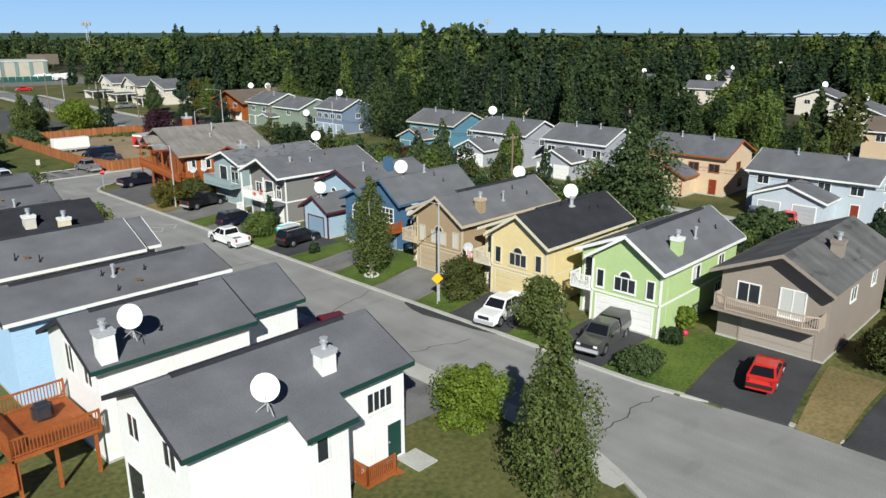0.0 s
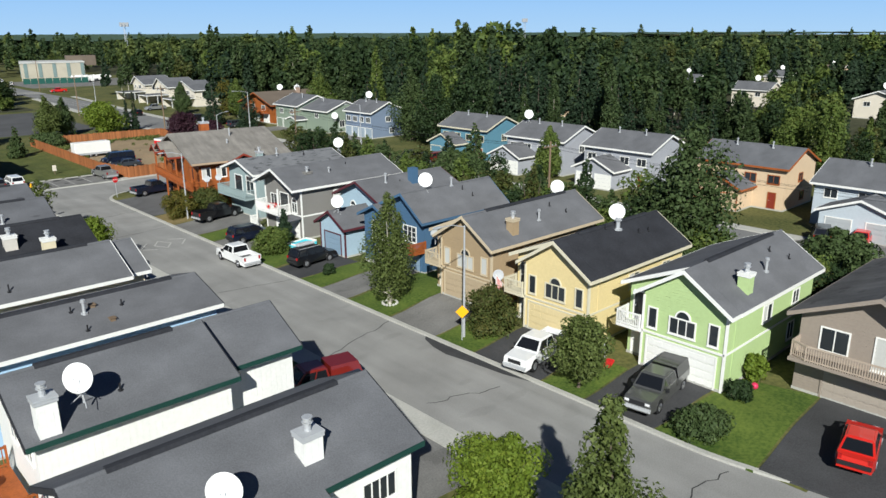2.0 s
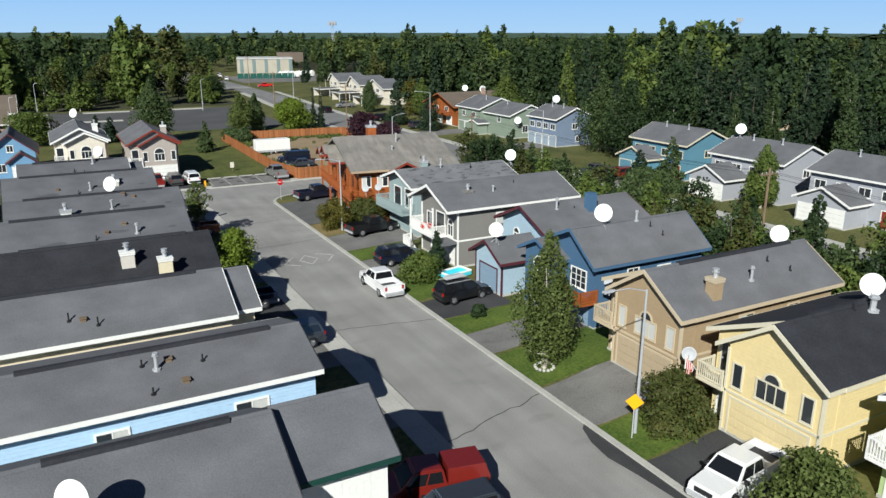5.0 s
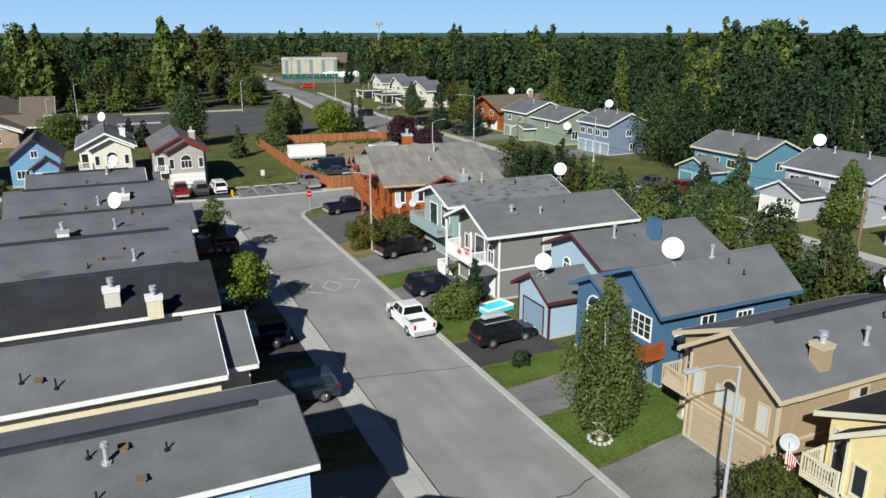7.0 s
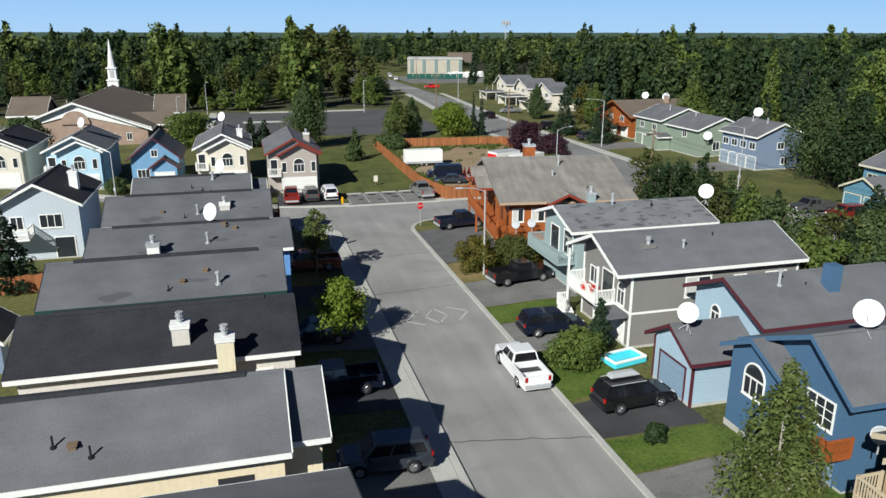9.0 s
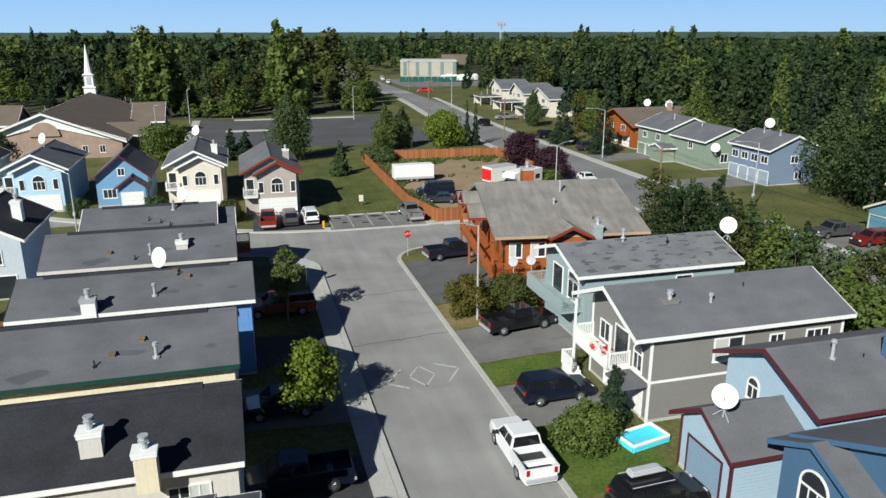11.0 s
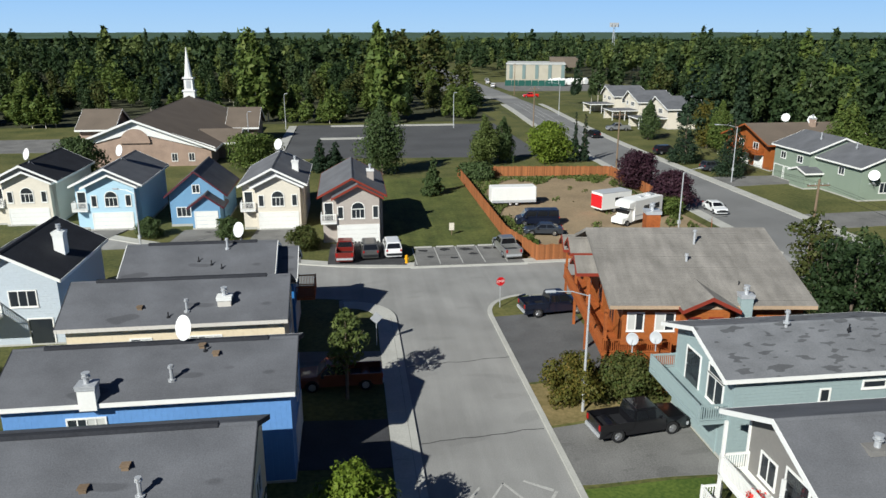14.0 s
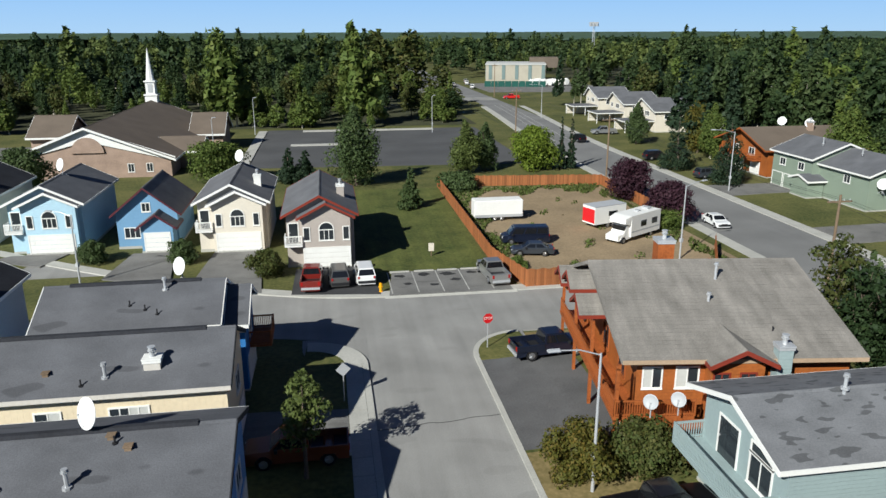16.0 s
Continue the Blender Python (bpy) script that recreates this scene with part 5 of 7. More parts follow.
def vehicle(kind, label, x, y, heading, pmat, z=None, cap=False, rack=False, group=""):
    L, W, H, r, axles, nose, belt, cb, ct, tail = KINDS[kind]
    z = gz(x, y) + 0.035 if z is None else z
    root = thing({"pickup": "pickup_truck", "suv": "suv", "sedan": "car", "van": "van"}[kind], pose(x, y, z, 0, 0, heading), label, {"pickup": "pickup truck", "suv": "car", "sedan": "car", "van": "van"}[kind], group)
    h, z0 = W / 2, r * 0.75
    low = arched(-L / 2, L / 2, axles, r, z0)
    if kind == "pickup":
        up = [(L / 2 + 0.02, 0.62), (L / 2, 0.98), (L / 2 - 0.12, nose - 0.06), (cb[1], nose + 0.03), (cb[1] - 0.1, belt), (cb[0], belt), (cb[0], tail), (-L / 2, tail)]
    else:
        up = [(L / 2 + 0.02, 0.55), (L / 2 - 0.02, nose - 0.2), (L / 2 - 0.25, nose - 0.06), (cb[1], nose + 0.03), (cb[1] - 0.1, belt), (cb[0], belt), (-L / 2 + 0.02, tail - 0.06), (-L / 2 - 0.02, 0.6)]
    part("body", profile(low + up, h, 0.32, 0.82), pmat, root)
    # cabin
    i0, i1 = h - 0.06, h - 0.24
    cab = bmesh.new()
    v = hexa(cab, [(cb[0], -i0, belt), (cb[1], -i0, belt - 0.02), (cb[1], i0, belt - 0.02), (cb[0], i0, belt), (ct[0], -i1, H), (ct[1], -i1, H), (ct[1], i1, H), (ct[0], i1, H)])
    bmesh.ops.bevel(cab, geom=[e for e in cab.edges if e.verts[0].co.z > belt + 0.1 and e.verts[1].co.z > belt + 0.1], offset=0.07, segments=2, affect="EDGES")
    c = part("cabin", cab, pmat, root, smooth=False)

    def on(u, t, s, out=0.012):
        """A point of the cabin's skin: u along it, t up it, s which side."""
        return (cb[0] + (ct[0] - cb[0]) * t + ((cb[1] - cb[0]) + ((ct[1] - ct[0]) - (cb[1] - cb[0])) * t) * u, s * (i0 + (i1 - i0) * t + out), belt + (H - belt) * t)

    cuts = {"pickup": ((0.07, 0.44), (0.48, 0.92)), "suv": ((0.05, 0.27), (0.3, 0.58), (0.61, 0.93)), "sedan": ((0.12, 0.48), (0.52, 0.9)), "van": ((0.04, 0.3), (0.33, 0.62), (0.66, 0.94))}[kind]
    for s in (-1, 1):
        for a, b in cuts:
            bm = bmesh.new()
            hexa(bm, [on(a, 0.12, s), on(b, 0.12, s), on(b, 0.84, s), on(a, 0.84, s), on(a, 0.12, s, -0.05), on(b, 0.12, s, -0.05), on(b, 0.84, s, -0.05), on(a, 0.84, s, -0.05)])
            part("side_window", bm, CARGLASS, c)
    for name, xb, xt, o in (("windscreen", cb[1], ct[1], 1), ("rear_window", cb[0], ct[0], -1)):
        bm = bmesh.new()

        def q(t, w, d):
            return (xb + (xt - xb) * t + o * d, w * (i0 + (i1 - i0) * t - 0.1), belt + (H - belt) * t + 0.005)

        hexa(bm, [q(0.12, -1, 0.015), q(0.12, 1, 0.015), q(0.86, 1, 0.015), q(0.86, -1, 0.015), q(0.12, -1, -0.05), q(0.12, 1, -0.05), q(0.86, 1, -0.05), q(0.86, -1, -0.05)])
        part(name, bm, CARGLASS, c)
    if kind == "pickup":
        part("bed", boxes((-L / 2, cb[0], -h + 0.01, -h + 0.11, tail, 1.24), (-L / 2, cb[0], h - 0.11, h - 0.01, tail, 1.24), (-L / 2, -L / 2 + 0.08, -h + 0.11, h - 0.11, tail, 1.22)), pmat, root)
        part("bed_liner", boxes((-L / 2 + 0.09, cb[0] - 0.02, -h + 0.12, h - 0.12, tail, tail + 0.02)), BLACKP, root)
        if cap:
            bm = bmesh.new()
            hexa(bm, [(-L / 2, -h + 0.02, 1.24), (cb[0] - 0.05, -h + 0.02, 1.24), (cb[0] - 0.05, h - 0.02, 1.24), (-L / 2, h - 0.02, 1.24), (-L / 2 + 0.2, -h + 0.2, H), (cb[0] - 0.08, -h + 0.2, H), (cb[0] - 0.08, h - 0.2, H), (-L / 2 + 0.2, h - 0.2, H)])
            part("truck_cap", bm, cap, root, "canopy over the bed")
    for s in (-1, 1):
        for a in axles:
            wheel(root, a, s * (h - 0.12), r, s)
        part("headlight", boxes((L / 2 - 0.1, L / 2 + 0.03, s * (h - 0.36) - 0.14, s * (h - 0.36) + 0.14, nose - 0.32, nose - 0.18)), LENS, root)
        part("tail_light", boxes((-L / 2 - 0.035, -L / 2 + 0.06, s * (h - 0.21) - 0.09, s * (h - 0.21) + 0.09, tail - 0.2 if kind != "pickup" else 0.85, tail + 0.02 if kind != "pickup" else 1.18)), REDLENS, root)
        part("mirror", boxes((cb[1] - 0.5, cb[1] - 0.34, s * (h + 0.1) - 0.1, s * (h + 0.1) + 0.1, belt - 0.02, belt + 0.16)), BLACKP, root)
    part("grille", boxes((L / 2 - 0.05, L / 2 + 0.035, -h + 0.5, h - 0.5, nose - 0.42, nose - 0.16)), BLACKP, root)
    chrome = METAL if kind == "pickup" else BLACKP
    part("front_bumper", boxes((L / 2 - 0.05, L / 2 + 0.1, -h + 0.13, h - 0.13, 0.42, 0.64)), chrome, root)
    part("rear_bumper", boxes((-L / 2 - 0.12, -L / 2 + 0.03, -h + 0.13, h - 0.13, 0.46, 0.66)), chrome, root)
    part("underbody", boxes((-L / 2 + 0.3, L / 2 - 0.3, -h + 0.25, h - 0.25, 0.28, 0.6)), BLACKP, root)
    if rack:
        for s in (-1, 1):
            part("roof_rail", bars(((ct[0] + 0.1, s * (i1 - 0.05), H + 0.06), (ct[1] - 0.1, s * (i1 - 0.05), H + 0.06), 0.025)), METAL, root)
        bm = bmesh.new()
        hexa(bm, [(-1.6, 0.0, H + 0.1), (0.5, 0.0, H + 0.1), (0.5, 0.62, H + 0.1), (-1.6, 0.62, H + 0.1), (-1.5, 0.06, H + 0.38), (0.1, 0.06, H + 0.38), (0.1, 0.56, H + 0.38), (-1.5, 0.56, H + 0.38)])
        bmesh.ops.bevel(bm, geom=bm.edges[:], offset=0.07, segments=2, affect="EDGES")
        part("roof_box", bm, DISHG, root)
    return root


P_WHITE, P_BLACK, P_GREY = paint("white_car_paint", (0.75, 0.75, 0.74), 0.0), paint("black_car_paint", (0.008, 0.008, 0.01), 0.2), paint("grey_car_paint", (0.12, 0.12, 0.115), 0.5)
P_RED, P_MAROON, P_BLUE, P_SLATE = paint("red_car_paint", (0.62, 0.02, 0.012), 0.1), paint("dark_red_car_paint", (0.22, 0.02, 0.014), 0.3), paint("navy_car_paint", (0.012, 0.017, 0.035), 0.4), paint("slate_car_paint", (0.06, 0.07, 0.085), 0.5)
P_SILVER, P_BROWN = paint("silver_car_paint", (0.35, 0.35, 0.34), 0.6), paint("bronze_car_paint", (0.2, 0.05, 0.018), 0.3)
vehicle("pickup", "white crew cab pickup parked at the kerb", 2.95, 70.4, 90, P_WHITE, z=0.0)
vehicle("suv", "black four-wheel drive with a grey roof box", 7.7, 64.2, 3, P_BLACK, rack=True)
vehicle("pickup", "black crew cab pickup on a driveway", 9.2, 87.2, 8, P_BLACK)
vehicle("pickup", "navy crew cab pickup on an asphalt apron", 9.5, 107.0, 6, P_BLUE)
vehicle("suv", "dark car half hidden behind a bush", 7.4, 76.0, 0, P_BLUE)
vehicle("suv", "blue-grey crossover in a shaded driveway", -7.9, 61.7, 177, P_SLATE)
vehicle("pickup", "dark red pickup with a red canopy", -7.3, 41.3, 168, P_MAROON, cap=P_MAROON)
vehicle("suv", "dark blue car beside a garage", -7.4, 38.7, 175, P_SLATE)
vehicle("pickup", "bronze pickup under a street tree", -8.7, 95.8, 180, P_BROWN)
vehicle("pickup", "white crew cab pickup facing the street", 6.5, 34.6, 188, P_WHITE)
vehicle("pickup", "grey pickup with a black canopy facing the street", 7.3, 25.8, 188, P_GREY, cap=P_BLACK)
vehicle("sedan", "bright red coupe on a dark driveway", 9.0, 14.9, 12, P_RED)
vehicle("pickup", "red pickup outside a grey house", -8.3, 126.6, 88, P_MAROON, z=0.16)
vehicle("suv", "grey car outside a grey house", -5.7, 127.0, 92, P_GREY, z=0.16)
vehicle("suv", "white car with a roof rack", -3.2, 127.2, 92, P_WHITE, z=0.16)
vehicle("pickup", "silver pickup in the parking bay", 9.4, 125.8, 94, P_SILVER, z=0.13)
vehicle("van", "dark blue van in the dirt lot", 15.8, 137.4, 175, P_BLUE)
vehicle("sedan", "grey car in the dirt lot", 15.4, 132.8, 170, P_SLATE)
vehicle("suv", "black four-wheel drive by a pale garage", 52.6, 33.0, 20, P_BLACK)
vehicle("sedan", "red car by a pale garage", 54.6, 29.6, 10, P_RED)
vehicle("pickup", "grey pickup on a far driveway", 54.6, 103.6, 180, P_GREY)
vehicle("suv", "maroon car on a far driveway", 56.0, 99.6, 180, P_MAROON)
vehicle("suv", "navy car in deep shade", -9.6, 78.6, 180, P_BLUE)
vehicle("pickup", "dark pickup in deep shade", -9.4, 70.6, 180, P_BLUE)
vehicle("suv", "dark car on the collector road's verge", 55.4, 189.0, 5, P_BLACK)
vehicle("suv", "dark car by a spruce", 56.2, 170.4, 8, P_SLATE)
vehicle("pickup", "silver pickup outside the terrace", 58.6, 224.6, 172, P_SILVER)
vehicle("sedan", "white car driving on the collector road", 41.8, 141.6, 268, P_WHITE, z=0.02)
vehicle("pickup", "red pickup crossing the far junction", 60.2, 320.8, 176, P_RED, z=0.04)
vehicle("suv", "dark car on the collector road's far side", 48.9, 214.6, 96, P_BLACK, z=0.02)
# white cargo trailer, motor home and red-fronted camper
t = thing("cargo_trailer", pose(15.2, 149.0, 0.1), "white enclosed cargo trailer on twin wheels", "trailer")
bm = boxes((-3.2, 3.2, -1.1, 1.1, 0.5, 2.7))
bmesh.ops.bevel(bm, geom=bm.edges[:], offset=0.08, segments=2, affect="EDGES")
part("body", bm, WHITE, t)
part("skirt", boxes((-3.15, 3.15, -1.12, -1.1, 0.5, 0.85), (-3.15, 3.15, 1.1, 1.12, 0.5, 0.85)), METAL, t)
for x in (-0.5, 0.4):
    for s in (-1, 1):
        wheel(t, x, s * 1.0, 0.34, s)
part("drawbar", bars(((3.1, -0.5, 0.5), (4.4, 0, 0.5), 0.05), ((3.1, 0.5, 0.5), (4.4, 0, 0.5), 0.05), ((4.3, 0, 0.1), (4.3, 0, 0.55), 0.05)), BLACKP, t)
t = thing("motor_home", pose(29.0, 137.6, 0.1, 0, 0, 212), "white motor home with windows and an overcab bunk", "motor home")
bm = boxes((-3.8, 2.0, -1.2, 1.2, 0.6, 3.1))
hexa(bm, [(2.0, -1.15, 2.0), (3.1, -1.1, 2.3), (3.1, 1.1, 2.3), (2.0, 1.15, 2.0), (2.0, -1.2, 3.1), (3.0, -1.1, 2.9), (3.0, 1.1, 2.9), (2.0, 1.2, 3.1)])
part("coach", bm, WHITE, t)
part("cab", profile(arched(1.8, 4.0, (3.2,), 0.37, 0.4) + [(4.0, 1.0), (2.9, 1.15), (2.4, 2.0), (1.8, 2.0)], 1.0, 0.1, 1.0), WHITE, t)
part("windscreen", boxes((2.55, 2.75, -0.9, 0.9, 1.3, 1.9)), CARGLASS, t)
for s in (-1, 1):
    for x in (-2.6, -0.4):
        part("side_window", boxes((x - 0.55, x + 0.55, s * 1.205 - 0.01, s * 1.205 + 0.01, 1.6, 2.3)), CARGLASS, t)
    part("stripe", boxes((-3.7, 1.9, s * 1.204 - 0.006, s * 1.204 + 0.006, 1.1, 1.25)), DISHG, t)
    for x in (-2.2, 3.2):
        wheel(t, x, s * 1.0, 0.37, s)
part("roof_hatch", boxes((-1.0, -0.4, -0.3, 0.3, 3.1, 3.25), (-3.0, -2.2, -0.4, 0.4, 3.1, 3.35)), DISHG, t)
t = thing("camper", pose(27.6, 143.4, 0.1, 0, 0, 200), "white camper with a red front", "camper")
part("body", boxes((-2.6, 2.4, -1.15, 1.15, 0.6, 2.8)), WHITE, t)
part("front_panel", boxes((2.4, 2.46, -1.1, 1.1, 0.8, 2.5)), SIGNRED, t)
part("roof", boxes((-2.62, 2.42, -1.17, 1.17, 2.8, 2.86)), DISHG, t)
for s in (-1, 1):
    part("side_window", boxes((-1.2, 0.2, s * 1.155 - 0.01, s * 1.155 + 0.01, 1.5, 2.1)), CARGLASS, t)
    for x in (-0.6, 0.2):
        wheel(t, x, s * 1.0, 0.34, s)

# ---- houses beyond the cross street; fronts face -y ----
PINK = siding("pinkish_grey_siding", (0.4, 0.35, 0.31))
BONE = siding("bone_siding", (0.66, 0.6, 0.5))
MIDBLUE = siding("mid_blue_siding", (0.15, 0.3, 0.46))
BABY = siding("baby_blue_siding", (0.4, 0.58, 0.68))
LGREY = siding("light_grey_siding", (0.45, 0.5, 0.54))
LILAC = siding("lilac_grey_siding", (0.34, 0.35, 0.38))
SAGE = siding("sage_siding", (0.22, 0.27, 0.21))
SLATE = siding("slate_blue_siding", (0.17, 0.22, 0.3))
PEACH = siding("peach_siding", (0.6, 0.45, 0.3))
TEAL2 = siding("teal_blue_siding", (0.1, 0.23, 0.3))


def north_house(label, x1, y, W, wall, trim, roof, D=13.5, ze=5.5, zr=7.6, gar=WHITE, base=0.15, chim=None, fascia=None):
    """x1 is the east wall; local v runs west."""
    r = house(label, pose(x1, y, base, 0, 0, 90), D, W, ze, zr, wall, trim, roof, front=0.6, fascia=fascia, vols=[(-0.9, 2, 0.4, W - 1.6, ze - 0.05, ze + 1.5, "u", 0.6)])
    F = Face("f", -0.9)
    mid = (W - 1.2) / 2
    garage_door(r, F, mid, 4.6, 2.05, gar, trim)
    arch(r, F, mid, 3.0, 1.4, 1.0, 3, trim), window(r, F, mid - 2.0, 3.0, 0.55, 1.3, 1, trim), window(r, F, mid + 2.0, 3.0, 0.55, 1.3, 1, trim)
    b = part("balcony", boxes((-1.2, 0, W - 1.6, W + 0.2, 2.4, 2.55)), trim, r)
    railing(b, [(-1.15, W - 1.5), (-1.15, W + 0.15), (0, W + 0.15)], 2.55, 0.95, trim)
    front_door(r, Face("f", 0), W - 0.7, 2.6, 0.9, 2.0, GLASS, trim)
    if chim:
        chimney(r, 5.0, 1.2, 0.8, 0.8, 5.4, 7.5, chim, WHITE)
    return r


north_house("pinkish grey house with red eaves", -3.9, 132.6, 6.9, PINK, WHITE, SHINGLE, chim=PINK, fascia=REDTRIM)
north_house("bone white house with a white garage door", -13.3, 140.0, 7.4, BONE, WHITE, SHINGLE, chim=WHITE)
r = house("small blue house with a gabled garage", pose(-23.4, 142.6, 0.15, 0, 0, 90), 10.0, 6.6, 3.9, 7.0, MIDBLUE, MAROON, SHINGLE_N, fascia=MAROON, front=0.6, vols=[(-2.2, 1.0, 0.2, 3.6, 2.8, 4.4, "u", 0.4)])
garage_door(r, Face("f", -2.2), 1.9, 2.6, 2.1, WHITE), window(r, Face("f", 0), 5.0, 1.2, 1.6, 1.1, 3), window(r, Face("f", 0), 3.3, 4.2, 0.8, 0.9, 2)
north_house("baby blue house with a white garage door", -33.4, 142.4, 7.6, BABY, WHITE, SHINGLE_N)
north_house("off-white house at the bend", -44.5, 146.0, 7.6, BONE, WHITE, SHINGLE_B)
# pale house behind the west row; its gable faces south
r = house("pale grey house with white trim behind the row", pose(-29.9, 105.4, 0.3, 0, 0, 90), 10.5, 7.2, 5.5, 7.7, LGREY, WHITE, SHINGLE_B, front=0.6)
F = Face("f", 0)
window(r, F, 2.6, 3.3, 1.9, 1.2, 3), front_door(r, F, 1.6, 0.2, 1.7, 2.0, GLASS), window(r, F, 5.6, 3.1, 1.0, 1.3, 2)
chimney(r, 4.4, 1.0, 0.9, 0.8, 5.4, 7.9, WHITE, WHITE)
b = part("deck", boxes((-2.0, 0, 4.2, 7.6, 2.5, 2.7)), WHITE, r)
railing(b, [(0, 4.3), (-1.95, 4.3), (-1.95, 7.5), (0, 7.5)], 2.7, 0.95, WHITE)

# ---- houses across the collector road; fronts face -x, ridges run along the road ----
def duplex(label, x, y, D, W, wall, roof, trim=WHITE, wing=None, gar=LGREY, ze=5.5, zr=7.6, garages=2):
    r = house(label, pose(x, y, 0.1), D, W, ze, zr, wall, trim, roof, axis="v", vols=[(-wing[0], 1.0, wing[1], wing[2], 2.9, 4.6, "u", 0.4)] if wing else [])
    F = Face("f", 0.0)
    if wing:
        a, b = wing[1], wing[2]
        for k in range(garages):
            garage_door(r, Face("f", -wing[0]), a + (b - a) * (k + 0.5) / garages, 2.6, 2.1, gar, trim)
    for k in range(4):
        v = W * (k + 0.5) / 4
        window(r, F, v, 3.4, 1.4, 1.0, 2, trim)
        if not wing or not wing[1] - 1 < v < wing[2] + 1:
            garage_door(r, F, v, 2.4, 2.1, gar, trim) if not wing else front_door(r, F, v, 0.2, 0.9, 2.0, REDTRIM, trim)
    window(r, Face("s", 0), D / 2, 3.4, 1.2, 1.0, 2, trim), window(r, Face("s", 0), D / 2 + 1, 0.9, 1.2, 1.0, 2, trim)
    for v in (W * 0.3, W * 0.7):
        vent(r, D / 2 - 0.8, v, zr - 0.3, 0.7)
    return r


duplex("light grey duplex with a double garage wing", 59.5, 22.1, 9.5, 14.8, LGREY, SHINGLE_N, wing=(4.6, 4.0, 12.3), ze=5.0, zr=7.2, gar=mat("grey_garage_paint", (0.4, 0.42, 0.43), 0.5, 0.05))
duplex("peach house with brown eaves", 62.6, 41.5, 9.0, 12.0, PEACH, SHINGLE_N, trim=CEDAR, wing=(4.0, 4.0, 10.0), gar=PEACH)
duplex("grey duplex with a garage wing", 61.6, 60.0, 9.5, 11.4, LILAC, SHINGLE, wing=(4.0, 3.5, 10.0), gar=WHITE)
duplex("lilac grey duplex behind trees", 61.6, 75.4, 9.5, 11.7, LILAC, SHINGLE, wing=(4.4, 5.4, 11.4), gar=WHITE)
duplex("teal blue duplex with a garage wing", 63.0, 93.2, 9.0, 11.7, TEAL2, SHINGLE, trim=CREAMTRIM, wing=(3.0, 5.0, 11.4), gar=TEAL2)
duplex("slate blue duplex with pale blue-grey garage doors", 66.4, 130.2, 9.0, 9.3, SLATE, SHINGLE_N, gar=mat("blue_grey_door_paint", (0.3, 0.36, 0.42), 0.5, 0.05))
r = house("sage green duplex with white trim", pose(63.8, 154.8, 0.1), 10.5, 9.8, 5.5, 7.7, SAGE, WHITE, SHINGLE_N, axis="v", vols=[(1.2, 11.0, -10.4, 0.02, 4.9, 7.0, "v", 0.4), (-1.6, 1.0, -1.6, 2.2, 2.6, 3.3, "u", 0.3)])
F = Face("f", 0.0)
for v in (5.2, 8.2):
    garage_door(r, F, v, 2.5, 2.1, SAGE)
window(r, F, 2.6, 3.5, 1.3, 1.0, 2), window(r, F, 7.2, 3.5, 1.3, 1.0, 2), window(r, Face("f", 1.2), -6.0, 3.2, 1.2, 1.0, 2), window(r, Face("s", -10.4), 5.0, 1.2, 1.3, 1.4, 2)
front_door(r, F, 2.9, 0.2, 0.9, 2.0, WHITE)
vent(r, 3.4, 3.0, 7.2, 0.8), vent(r, 4.6, -4.0, 6.8, 0.6)
# timber house with its gable and a balcony to the road
r = house("brown-roofed orange timber house with a balcony", pose(65.4, 168.4, 0.1), 17.0, 15.0, 4.7, 7.5, LOG, CEDAR, SHINGLE_C, front=1.2, oh=0.8, fascia=CEDAR)
F = Face("f", 0)
window(r, F, 5.0, 3.2, 1.6, 1.1, 2), garage_door(r, F, 3.6, 2.6, 2.1, WHITE), window(r, F, 10.0, 3.2, 1.6, 1.1, 2), garage_door(r, F, 8.4, 2.6, 2.1, WHITE), front_door(r, F, 12.6, 0.2)
b = part("balcony", boxes((-1.5, 0, 2.0, 13.0, 2.5, 2.7)), CEDAR, r)
railing(b, [(0, 2.1), (-1.45, 2.1), (-1.45, 12.9), (0, 12.9)], 2.7, 0.95, CEDAR, step=0.2)
chimney(r, 11.0, 6.0, 0.9, 0.9, 6.0, 8.4, BRICK, METAL)
# terrace: each unit a lean-to roofed block with a carport on posts before it
for k in range(3):
    y = 263.0 - 19.0 * k
    r = house("pale terrace unit with a dark-roofed carport", pose(71.6, y, 0.1), 10.0, 11.0, 5.0, 7.6, BONE, WHITE, SHINGLE_N, front=0.7, mid=7.6, oh=0.6)
    tagged(r, group="terrace units")
    window(r, Face("s", 0), 3.0, 3.2, 1.6, 1.1, 2), window(r, Face("f", 0), 5.0, 3.6, 2.4, 1.0, 3), window(r, Face("f", 0), 9.0, 3.6, 1.2, 1.0, 2), front_door(r, Face("f", 0), 8.8, 0.2)
    c = part("carport", boxes((-7.6, -0.02, 0.4, 7.6, 2.5, 2.72)), WHITE, r, "flat carport with a white edge")
    part("carport_roof", boxes((-7.5, -0.05, 0.5, 7.5, 2.72, 2.8)), SHINGLE_N, c)
    for u in (-7.3, -3.8):
        for v in (0.7, 7.3):
            part("post", boxes((u - 0.08, u + 0.08, v - 0.08, v + 0.08, -0.3, 2.5)), WHITE, c)
    part("screen_wall", boxes((-7.2, -0.1, 7.36, 7.48, -0.3, 2.2)), BONE, c)
duplex("brown-roofed house among the trees", 122.0, 127.0, 9.0, 11.0, PEACH, SHINGLE_C, ze=3.0, zr=4.8)
